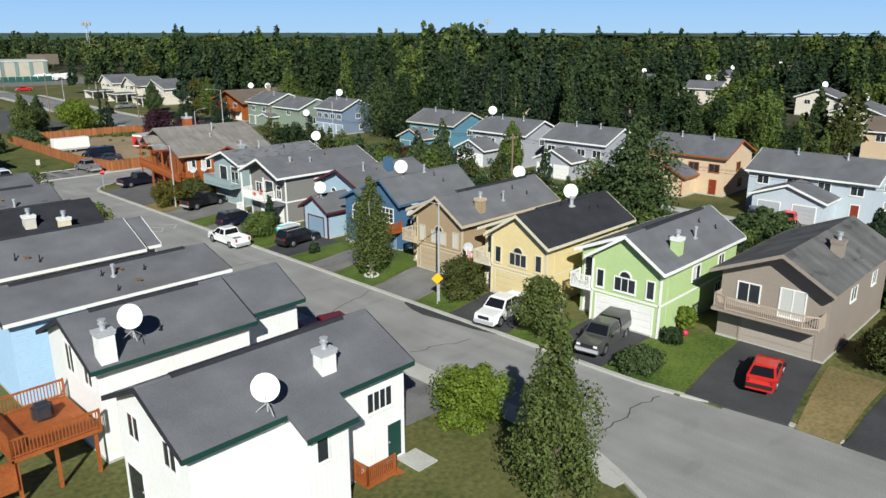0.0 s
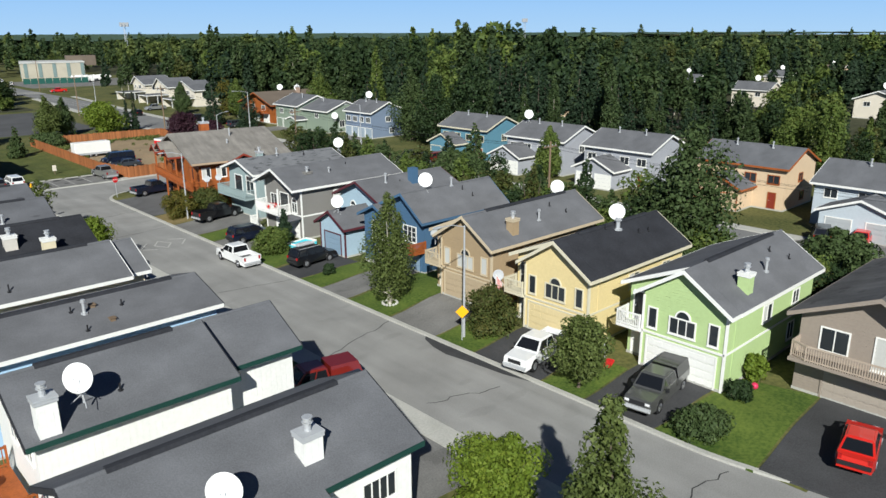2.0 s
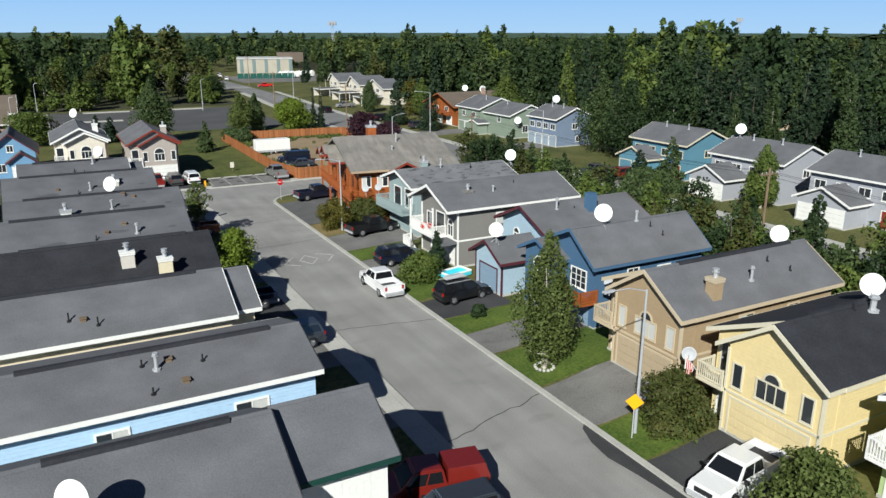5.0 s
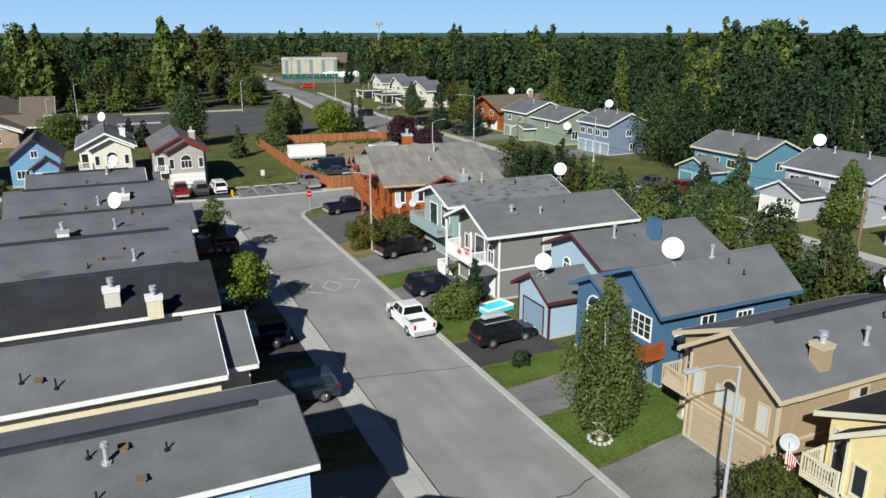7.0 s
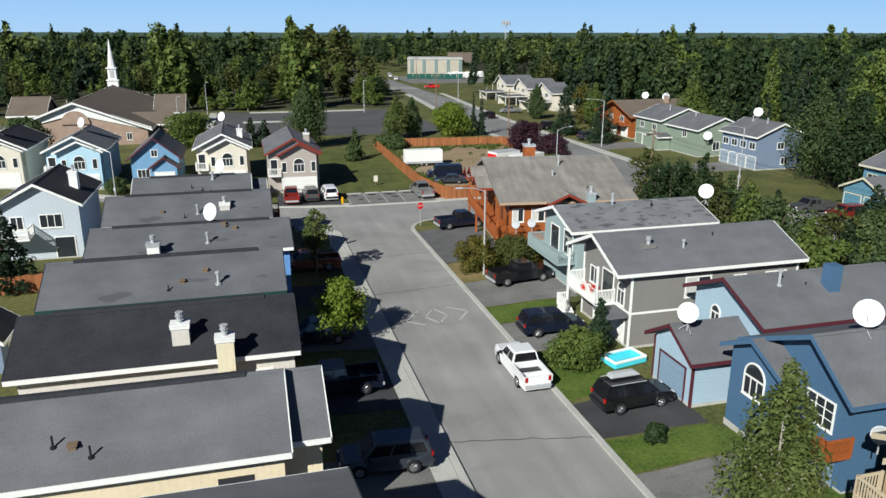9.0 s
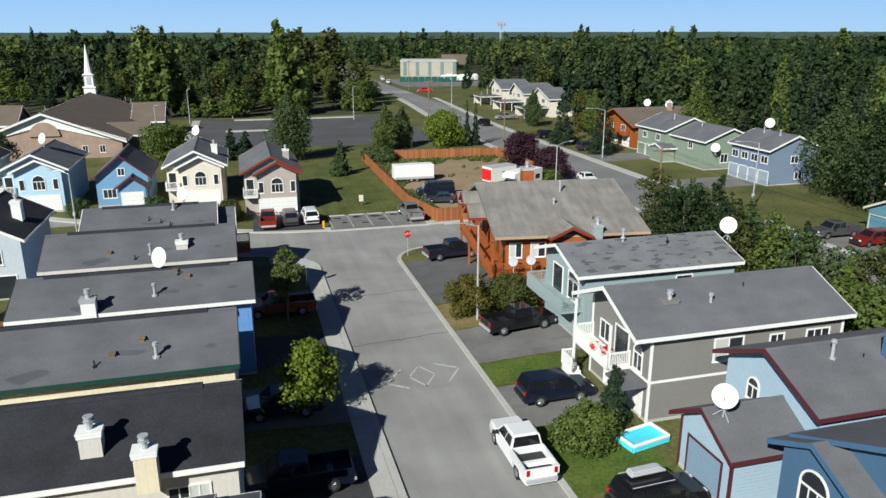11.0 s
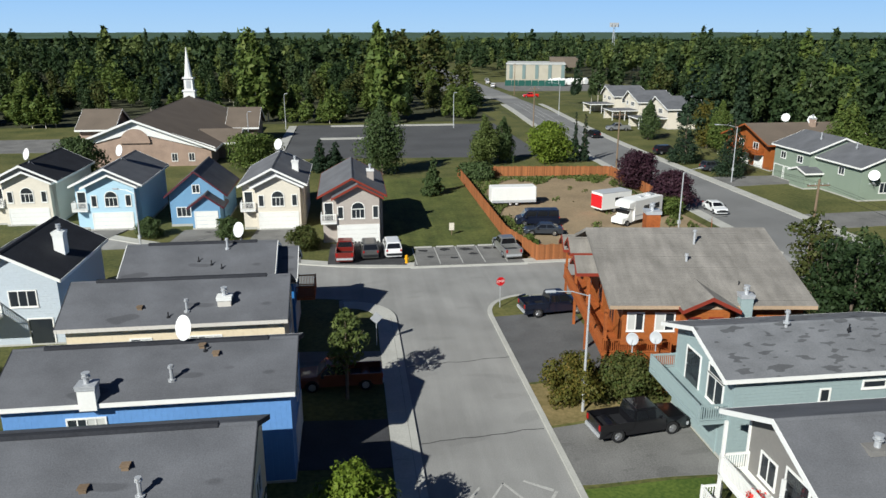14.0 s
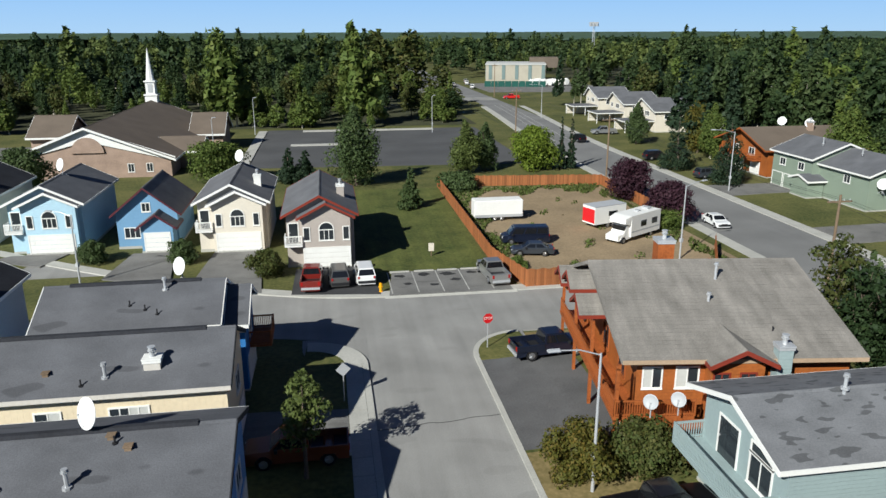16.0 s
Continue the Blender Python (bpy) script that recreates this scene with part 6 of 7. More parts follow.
FAR_HOUSES = ((214.0, 136.0, BONE, SHINGLE_N), (310.0, 180.0, PEACH, SHINGLE_C), (262.0, 123.0, BONE, SHINGLE_N), (322.0, 126.0, PEACH, SHINGLE_C), (143.0, 42.0, BONE, SHINGLE_N), (152.0, 29.0, LGREY, SHINGLE_N), (113.0, 27.0, PEACH, SHINGLE_C), (96.0, 17.0, LGREY, SHINGLE_N), (180.0, 62.0, BONE, SHINGLE), (190.0, 100.0, BONE, SHINGLE_N), (330.0, 215.0, BONE, SHINGLE_C))
for x, y, wl, rf in FAR_HOUSES:
    r = house("distant house among trees", pose(x, y, 0.1), 9.0, 11.0, 5.0, 7.2, wl, WHITE, rf, axis="u" if x in (143.0, 152.0, 180.0) else "v")
    window(r, Face("f", 0), 3.0, 3.2, 1.5, 1.1, 2), window(r, Face("f", 0), 8.0, 3.2, 1.5, 1.1, 2), window(r, Face("s", 0), 4.0, 3.2, 1.5, 1.1, 2)
    dish(x + 4.5, y + 5.5, 7.0, 0.85)
for x, y, z in ((72.5, 176.6, 7.2), (76.4, 174.6, 7.0), (66.4, 143.6, 2.8), (70.9, 136.6, 7.6), (65.6, 86.0, 7.5), (-17.0, 152.0, 7.6), (-37.0, 149.0, 7.6), (-48.0, 148.0, 7.5)):
    dish(x, y, z, 0.75)
# flat-roofed shop far off
r = thing("shop_building", pose(86.0, 412.0, 0.1, 0, 0, -14), "tan flat-roofed shop building with grey-green panels", "shop")
part("wall", boxes((-15, 13, -9, 18, -0.5, 8.2)), mat("tan_grey_render", (0.4, 0.365, 0.29), 0.85, 0.12), r), part("parapet", boxes((-15.3, 13.3, -9.3, 18.3, 8.2, 8.7)), mat("pale_coping", (0.5, 0.5, 0.47), 0.7, 0.1), r)
PANEL = mat("grey_green_panel", (0.16, 0.22, 0.21), 0.6, 0.1)
for k in range(5):
    part("wall_panel", boxes((-13.6 + 6.2 * k, -12.0 + 6.2 * k, -9.2, -9.0, 1.5, 8.0)), PANEL, r)
for k in range(4):
    part("wall_panel", boxes((-15.2, -15.0, -7.0 + 6.4 * k, -5.2 + 6.4 * k, 1.5, 8.0)), PANEL, r)
part("penthouse", boxes((6.0, 20.0, 10.0, 20.0, 6.0, 11.0)), SHINGLE_C, r)
t = thing("wall_sign", pose(83.4, 403.6, 6.4, 0, 0, -14), "dark lettering band on a shop wall", "sign")
for k in range(7):
    part("sign_bar", boxes((-4.2 + 1.15 * k, -3.4 + 1.15 * k, -0.1, 0.0, 0.0, 0.9)), DARKTRIM, t)
board_shade = mat("green_fence_screen", (0.02, 0.1, 0.08), 0.7, 0.15)
t = tagged(new("screen_fence"), "dark green screened fence round the shop yard", "fence")
for k in range(9):
    x, y = 63.0 + 2.9 * k, 380.0 - 0.7 * k
    part("screen_panel", boxes((x, x + 2.84, y - 0.04, y + 0.04, 0.05, 2.6)), board_shade, t)
rngs = random.Random(21)
for k in range(9):
    t = thing("stored_boat", pose(84.0 + 2.6 * k % 16, 380.0 + 2.6 * (k // 4), 0.15, 0, 0, rngs.uniform(60, 120)), "shrink-wrapped white boat in the shop yard", "boat", "stored boats")
    bm = bmesh.new()
    hexa(bm, [(-3.0, -0.7, 0.4), (2.2, -0.6, 0.4), (2.2, 0.6, 0.4), (-3.0, 0.7, 0.4), (-3.1, -1.2, 2.2), (3.4, -0.1, 2.4), (3.4, 0.1, 2.4), (-3.1, 1.2, 2.2)])
    hexa(bm, [(-3.1, -1.2, 2.2), (3.4, -0.1, 2.4), (3.4, 0.1, 2.4), (-3.1, 1.2, 2.2), (-3.0, -0.1, 3.3), (2.8, -0.02, 2.7), (2.8, 0.02, 2.7), (-3.0, 0.1, 3.3)])
    part("hull", bm, WHITE, t)
    part("trailer", boxes((-2.6, 2.8, -0.5, 0.5, 0.28, 0.42), (-1.2, -0.6, -1.0, 1.0, -0.05, 0.5)), BLACKP, t)
for x, y, m2 in ((56.0, 372.0, P_WHITE), (50.0, 384.0, P_SILVER), (58.0, 395.0, P_WHITE), (47.0, 402.0, P_GREY), (60.0, 408.0, P_SILVER), (36.0, 392.0, P_WHITE), (30.0, 404.0, P_MAROON)):
    vehicle("suv", "car parked in a far lot", x, y, 75, m2, z=0.15, group="far parked cars")

# ---- the church ----
r = thing("church", pose(-45.5, 187.0, 0.1), "brick church with a white spire and brown roof", "church")
bm = bmesh.new()
gable_wall(bm, -13.0, 13.0, 0.0, 52.0, -0.5, 3.3, 8.2, "v")
part("wall", bm, BRICK, r)
gable_roof(r, SHINGLE_C, WHITE, -14.0, 14.0, -1.0, 52.5, 3.1, 8.6, "v", th=0.35)
bm = bmesh.new()
for s in (-1, 1):
    hexa(bm, [(s * 13.8, -0.25, 2.7), (s * 0.0, -0.25, 6.2), (0.0, -0.05, 6.2), (s * 13.8, -0.05, 2.7), (s * 13.8, -0.25, 3.4), (0.0, -0.25, 8.4), (0.0, -0.05, 8.4), (s * 13.8, -0.05, 3.4)])
part("gable_trim", bm, WHITE, r)
bm = bmesh.new()
for k in range(12):
    t0, t1 = math.pi * k / 12, math.pi * (k + 1) / 12
    hexa(bm, [(2.6 * math.cos(t0), -0.32, 4.3 + 2.6 * math.sin(t0)), (2.6 * math.cos(t1), -0.32, 4.3 + 2.6 * math.sin(t1)), (0.02 * math.cos(t1), -0.32, 4.3), (0.02 * math.cos(t0), -0.32, 4.3), (2.6 * math.cos(t0), -0.1, 4.3 + 2.6 * math.sin(t0)), (2.6 * math.cos(t1), -0.1, 4.3 + 2.6 * math.sin(t1)), (0.02 * math.cos(t1), -0.1, 4.3), (0.02 * math.cos(t0), -0.1, 4.3)])
part("brick_arch", bm, BRICK, r)
for x in (-8.0, 6.5, 9.5):
    window(r, Face("s", 0.0), x, 1.0, 0.9, 1.3, 2)
for u0, u1 in ((-19.0, -12.0), (12.0, 18.0)):
    bm = bmesh.new()
    gable_wall(bm, u0, u1, 28.0, 40.0, -0.5, 3.5, 7.0, "u")
    part("wing_wall", bm, BRICK, r)
    gable_roof(r, SHINGLE_C, WHITE, u0 - 0.6, u1 + 0.6, 27.0, 41.0, 3.5, 7.2, "u", th=0.35)
bm = bmesh.new()
gable_wall(bm, 10.0, 16.5, 8.0, 16.0, -0.5, 3.2, 4.8, "u")
part("porch_wall", bm, BRICK, r)
gable_roof(r, SHINGLE_C, WHITE, 9.0, 17.2, 7.2, 16.8, 3.1, 5.2, "u", th=0.3)
sp = part("spire", boxes((-1.3, 1.3, 49.5, 52.1, 7.0, 9.6), (-1.5, 1.5, 49.3, 52.3, 9.6, 9.9), (-1.0, 1.0, 49.8, 51.8, 9.9, 12.6), (-1.25, 1.25, 49.5, 52.1, 12.6, 12.9)), WHITE, r)
part("louvre", boxes((-0.5, 0.5, 49.72, 49.8, 10.3, 12.2)), DISHG, sp)
bm = bmesh.new()
bar(bm, (0, 50.8, 12.9), (0, 50.8, 20.0), 0.95, 8, 0.04)
part("steeple", bm, WHITE, sp)

# ---- fences, deck and yard things ----
def board_fence(label, line, h=1.7):
    """A cedar fence of upright boards, each a piece of its own."""
    root = tagged(new("fence"), label, "fence")
    me = bpy.data.meshes.new("board")
    bm = boxes((-0.085, 0.085, -0.014, 0.014, 0.0, h))
    bm.to_mesh(me), bm.free()
    me.materials.append(FENCE)
    step = 0.19
    total = sum(math.dist(a, b) for a, b in zip(line, line[1:]))
    step = max(step, total / 290)
    for (x0, y0), (x1, y1) in zip(line, line[1:]):
        n = int(math.dist((x0, y0), (x1, y1)) / step)
        ang = math.degrees(math.atan2(y1 - y0, x1 - x0))
        for k in range(n):
            x, y = x0 + (x1 - x0) * (k + 0.5) / n, y0 + (y1 - y0) * (k + 0.5) / n
            b = new("board", me)
            b.parent = root
            b.matrix_basis = pose(x, y, gz(x, y) - 0.05, 0, 0, ang) @ Matrix.Diagonal((step / 0.19 * 1.05, 1, 1 + 0.03 * math.sin(k * 7.3), 1))
    rails = bmesh.new()
    for (x0, y0), (x1, y1) in zip(line, line[1:]):
        for z in (0.4, h - 0.35):
            bar(rails, (x0, y0 + 0.06, gz(x0, y0) + z), (x1, y1 + 0.06, gz(x1, y1) + z), 0.045, 4)
    part("rail", rails, CEDAR, root)
    return root


board_fence("orange cedar board fence round the dirt lot", [(10.6, 171.0), (10.4, 130.5), (12.0, 122.6), (20.0, 122.8)], 1.8)
board_fence("weathered cedar fence behind the dirt lot", [(10.6, 171.0), (36.5, 168.0), (36.8, 150.0)], 1.7)
board_fence("cedar fence between the lot and the log house", [(20.0, 122.8), (32.0, 123.4), (36.5, 132.0)], 1.7)
board_fence("cedar fence behind the west row", [(-26.2, 96.0), (-36.0, 95.0), (-44.0, 94.0)], 1.6)
board_fence("cedar fence between two driveways", [(10.2, 91.9), (15.4, 91.3)], 1.9)
board_fence("cedar fence by the taupe house", [(16.0, 10.6), (28.0, 10.6)], 1.7)
# cedar deck at the back of the second white house
d = thing("cedar_deck", pose(-28.6, 37.6, 0.3), "raised red cedar deck with rails", "deck")
part("platform", boxes((0, 4.2, -2.0, 3.0, 2.35, 2.55)), CEDAR, d)
railing(d, [(4.15, -1.95), (0.05, -1.95), (0.05, 2.95), (4.15, 2.95)], 2.55, 1.0, CEDAR, step=0.16)
for x, y in ((0.2, -1.8), (0.2, 2.8), (3.9, -1.8), (2.0, -1.8)):
    part("post", boxes((x - 0.08, x + 0.08, y - 0.08, y + 0.08, -0.3, 2.35)), CEDAR, d)
part("skirt", boxes((-2.6, 0.1, -2.0, -1.9, 0.9, 2.5)), CEDAR, d)
g = thing("barbecue", pose(-26.2, 38.6, 2.86), "covered grey barbecue on the deck", "barbecue")
bm = boxes((-0.5, 0.5, -0.35, 0.35, 0.0, 1.0))
bmesh.ops.bevel(bm, geom=bm.edges[:], offset=0.18, segments=3, affect="EDGES")
part("cover", bm, P_SLATE, g)
for k in range(3):
    tagged(part("steps_slab", boxes((-27.2 + 0.3 * k, -25.2, 26.6, 29.0, 0.1 + 0.14 * k, 0.24 + 0.14 * k)), CONCRETE), "pale concrete back step", "step", "back steps")
# entry stair of the first white house
s = thing("entry_stair", pose(-15.4, 25.0, 0.2), "cedar entry landing and stair beside a green door", "stair")
part("landing", boxes((-0.9, 1.0, -0.6, 0.5, 0.35, 0.5)), CEDAR, s)
for k in range(3):
    part("tread", boxes((1.0 + 0.28 * k, 1.3 + 0.28 * k, -0.6, 0.5, 0.22 - 0.12 * k, 0.3 - 0.12 * k)), CEDAR, s)
railing(s, [(-0.85, 0.45), (-0.85, -0.55), (0.95, -0.55)], 0.5, 0.95, CEDAR, step=0.12)
tagged(part("path", boxes((-13.3, -11.9, 23.9, 25.6, 0.0, 0.42)), CONCRETE), "pale concrete path before a green door", "path", kind="structure")
# paddling pool
p = thing("paddling_pool", pose(10.0, 69.6, gz(10.0, 69.6) + 0.02, 0, 0, 12), "aqua blue inflatable paddling pool", "pool")
for k in range(3):
    bm = bmesh.new()
    z, R = 0.1 + 0.16 * k, 0.1
    for (x0, y0), (x1, y1) in (((-1.3, -0.75), (1.3, -0.75)), ((1.3, -0.75), (1.3, 0.75)), ((1.3, 0.75), (-1.3, 0.75)), ((-1.3, 0.75), (-1.3, -0.75))):
        bar(bm, (x0, y0, z), (x1, y1, z), R, 8)
    part("ring", bm, AQUA if k < 2 else WHITE, p)
part("floor", boxes((-1.3, 1.3, -0.75, 0.75, 0.0, 0.06)), AQUA, p)

# ---- street furniture ----
def lamp(x, y, h, arm, ang, label="tall galvanised street lamp"):
    t = thing("street_lamp", pose(x, y, gz(x, y), 0, 0, ang), label, "street lamp", "street lamps")
    bm = bmesh.new()
    bar(bm, (0, 0, -0.2), (0, 0, h), 0.1, 8, 0.06)
    part("pole", bm, METAL, t)
    part("arm", bars(((0, 0, h - 0.1), (arm * 0.5, 0, h + 0.25), 0.035), ((arm * 0.5, 0, h + 0.25), (arm, 0, h + 0.3), 0.035)), METAL, t)
    bm = boxes((arm - 0.1, arm + 0.6, -0.15, 0.15, h + 0.24, h + 0.38))
    bmesh.ops.bevel(bm, geom=bm.edges[:], offset=0.05, segments=2, affect="EDGES")
    part("lantern", bm, DISHG, t)
    part("base_box", boxes((-0.14, 0.14, -0.14, 0.14, 1.9, 2.3)), DISHG, t)
    return t


lamp(6.8, 90.2, 8.0, 2.2, 180), lamp(5.7, 41.0, 8.6, 2.4, 180), lamp(54.0, 160.0, 9.0, 3.0, 170), lamp(53.6, 117.0, 9.0, 3.0, 180), lamp(30.6, 128.6, 8.0, 2.4, 20), lamp(19.0, 235.0, 8.5, 0.3, 0), lamp(-23.0, 237.0, 8.5, 0.3, 0), lamp(-28.0, 205.0, 7.5, 0.3, 0), lamp(-30.5, 130.0, 7.0, 2.0, 160), lamp(53.6, 260.0, 9.0, 3.0, 180)


def utility_pole(x, y, h):
    t = thing("utility_pole", pose(x, y, 0), "brown wooden utility pole with crossarm", "utility pole", "utility poles")
    bm = bmesh.new()
    bar(bm, (0, 0, -0.3), (0, 0, h), 0.16, 8, 0.11)
    part("pole", bm, WOODPOLE, t), part("crossarm", boxes((-1.2, 1.2, -0.06, 0.06, h - 0.7, h - 0.55)), WOODPOLE, t)
    for x in (-1.0, -0.4, 0.4, 1.0):
        part("insulator", bars(((x, 0, h - 0.55), (x, 0, h - 0.38), 0.04)), DISHG, t)


utility_pole(39.0, 116.2, 9.5), utility_pole(37.2, 167.5, 11.0), utility_pole(37.2, 225.0, 11.0), utility_pole(39.0, 60.0, 9.5), utility_pole(56.0, 330.0, 12.0)


def sign(x, y, ang, shape, label):
    t = thing("road_sign", pose(x, y, gz(x, y), 0, 0, ang), label, "road sign")
    part("post", boxes((-0.03, 0.03, -0.03, 0.03, -0.2, 2.75)), METAL, t)
    m = {"stop": SIGNRED, "warn": SIGNYEL, "back": DISHG}[shape]
    n, r, z, off = (8, 0.42, 2.45, math.pi / 8) if shape == "stop" else (4, 0.5, 2.3, 0.0)
    bm = bmesh.new()
    for y0 in (-0.06, -0.045):
        pass
    lo = [bm.verts.new((r * math.cos(k * math.tau / n + off), -0.06, z + r * math.sin(k * math.tau / n + off))) for k in range(n)]
    hi = [bm.verts.new((r * math.cos(k * math.tau / n + off), -0.04, z + r * math.sin(k * math.tau / n + off))) for k in range(n)]
    bm.faces.new(lo), bm.faces.new(hi[::-1])
    for k in range(n):
        bm.faces.new((lo[k], hi[k], hi[(k + 1) % n], lo[(k + 1) % n]))
    pl = part("plate", bm, m, t)
    if shape == "stop":
        cu = bpy.data.curves.new("lettering", "FONT")
        cu.body, cu.size, cu.align_x, cu.align_y, cu.extrude = "STOP", 0.3, "CENTER", "CENTER", 0.004
        ob = new("lettering_curve", cu)
        me = bpy.data.meshes.new_from_object(ob)
        bpy.data.objects.remove(ob)
        w = link("lettering", me, None, pl)
        me.materials.clear(), me.materials.append(WHITE)
        w.matrix_basis = pose(0, -0.066, z, 90, 0, 0)
    return t


sign(5.3, 109.4, 12, "stop", "red octagonal stop sign on a post")
sign(5.2, 40.7, -40, "warn", "yellow diamond warning sign on a post")
sign(-5.9, 102.6, 10, "back", "grey back of a diamond sign on a post")
h = thing("fire_hydrant", pose(-1.9, 123.4, 0.12), "yellow fire hydrant by the kerb", "hydrant")
part("barrel", bars(((0, 0, 0), (0, 0, 0.7), 0.13), ((0, 0, 0.0), (0, 0, 0.06), 0.19), ((0, 0, 0.52), (0, 0, 0.58), 0.18), n=10), SIGNYEL, h)
part("bonnet", bars(((0, 0, 0.7), (0, 0, 0.84), 0.15), ((0, 0, 0.84), (0, 0, 0.92), 0.05), n=10), SIGNYEL, h)
part("nozzle", bars(((-0.22, 0, 0.48), (0.22, 0, 0.48), 0.06), n=8), SIGNYEL, h)
t = thing("board_sign", pose(4.4, 134.0, 0.1), "small pale notice board on a post", "sign")
part("post", boxes((-0.04, 0.04, -0.04, 0.04, -0.1, 1.4)), WOODPOLE, t), part("panel", boxes((-0.3, 0.3, -0.07, -0.04, 0.6, 1.5)), BONE, t)

def tower(x, y, h, top, label):
    t = thing("radio_tower", pose(x, y, 0), label, "tower", "far towers")
    for k in range(3):
        a = k * math.tau / 3
        part("leg", bars(((1.2 * math.cos(a), 1.2 * math.sin(a), 0), (0.5 * math.cos(a), 0.5 * math.sin(a), h), 0.12)), METAL, t)
    part("antenna_head", boxes(*[(top * math.cos(k * math.tau / 6) - 0.5, top * math.cos(k * math.tau / 6) + 0.5, top * math.sin(k * math.tau / 6) - 0.5, top * math.sin(k * math.tau / 6) + 0.5, h - 2.5, h) for k in range(6)]), DISHG, t)


tower(152.0, 490.0, 28.5, 2.2, "pale antenna tower above the woods"), tower(389.0, 366.0, 31.0, 1.4, "slim antenna mast above the woods")


# overhead wires along the collector road
for (x0, y0), (x1, y1), h0, h1 in (((39.0, 60.0), (39.0, 116.2), 8.95, 8.95), ((39.0, 116.2), (37.2, 167.5), 8.95, 10.4), ((37.2, 167.5), (37.2, 225.0), 10.4, 10.4), ((39.0, 4.0), (39.0, 60.0), 8.95, 8.95)):
    for off in (-1.0, 0.4, 1.0):
        bm = bmesh.new()
        last = None
        for k in range(9):
            t = k / 8
            q = Vector((x0 + (x1 - x0) * t + off, y0 + (y1 - y0) * t, h0 + (h1 - h0) * t - 3.2 * t * (1 - t)))
            if last:
                bar(bm, last, q, 0.014, 4)
            last = q
        tagged(part("overhead_wire", bm, BLACKP), "thin black overhead wire between poles", "wire", "overhead wires")
utility_pole(39.0, 4.0, 9.5)

# small things on the east lawns
t = thing("garden_chair", pose(9.3, 31.2, gz(9.3, 31.2) + 0.02, 0, 0, 200), "pale metal garden chair on a lawn", "chair")
part("seat", boxes((-0.24, 0.24, -0.24, 0.24, 0.4, 0.44)), METAL, t), part("backrest", boxes((-0.24, -0.2, -0.24, 0.24, 0.5, 0.9)), METAL, t)
for x in (-0.21, 0.21):
    for y in (-0.21, 0.21):
        part("leg", bars(((x, y, 0), (x, y, 0.42), 0.018)), METAL, t)
t = thing("toy_sled", pose(8.7, 30.3, gz(8.7, 30.3) + 0.03, 0, 0, 20), "bright red plastic sled on the grass", "toy")
bm = boxes((-0.6, 0.6, -0.3, 0.3, 0.0, 0.16))
bmesh.ops.bevel(bm, geom=bm.edges[:], offset=0.06, segments=2, affect="EDGES")
part("shell", bm, SIGNRED, t)
bm = bmesh.new()
bmesh.ops.create_icosphere(bm, subdivisions=3, radius=0.22, matrix=Matrix.Translation((12.1, 21.9, gz(12.1, 21.9) + 0.24)))
tagged(part("ball", bm, mat("pink_rubber", (0.55, 0.03, 0.09), 0.4, 0.05, bump=0.0), smooth=True), "pink-red rubber ball on the lawn", "ball")
t = thing("blue_tricycle", pose(9.5, 32.0, gz(9.5, 32.0) + 0.02), "small blue tricycle beside a tree", "tricycle")
part("frame", bars(((-0.3, 0, 0.25), (0.3, 0, 0.3), 0.04), ((0.3, 0, 0.3), (0.3, 0, 0.65), 0.03), ((0.3, -0.22, 0.65), (0.3, 0.22, 0.65), 0.025)), AQUA, t)
for x, y in ((-0.3, -0.2), (-0.3, 0.2), (0.3, 0.0)):
    part("wheel", bars(((x, y - 0.03, 0.16), (x, y + 0.03, 0.16), 0.16), n=12), TYRE, t)
tagged(part("drain_cover", bars(((5.6, 26.9, gz(5.6, 26.9) + 0.0), (5.6, 26.9, gz(5.6, 26.9) + 0.055), 0.38), n=18), TAR), "dark round drain cover in a driveway", "drain cover", kind="structure")
# white entry stair of the grey house and the ring of stones round the birch
s = thing("entry_stair", pose(10.2, 78.9, 0.35), "white wooden entry stair with rails", "stair")
for k in range(5):
    part("tread", boxes((-1.0, 0.0, -0.3 * k - 0.3, -0.3 * k, 0.0, 0.9 - 0.18 * k)), WHITE, s)
railing(s, [(-1.0, -1.4), (-1.0, 0.0), (0.0, 0.0)], 0.9, 0.9, WHITE)
t = thing("tree_ring", pose(6.1, 50.2, gz(6.1, 50.2)), "ring of pale stones round a birch", "stone ring")
for k in range(14):
    a = k * math.tau / 14
    bm = bmesh.new()
    bmesh.ops.create_icosphere(bm, subdivisions=1, radius=0.13, matrix=Matrix.Translation((0.62 * math.cos(a), 0.62 * math.sin(a), 0.07)))
    part("stone", bm, CONCRETE, t)
# rear deck, shed and yard fence behind the west row
t = thing("garden_shed", pose(-31.5, 80.5, 0.3), "small dark shed behind the row", "shed")
bm = bmesh.new()
gable_wall(bm, -1.5, 1.5, -2.0, 2.0, -0.4, 2.3, 3.4, "v")
part("wall", bm, SLATE, t)
gable_roof(t, SHINGLE_B, WHITE, -1.8, 1.8, -2.3, 2.3, 2.3, 3.6, "v")
front_door(t, Face("b", 1.5), 0.0, 0.05, 0.9, 1.9, WHITE, WHITE)

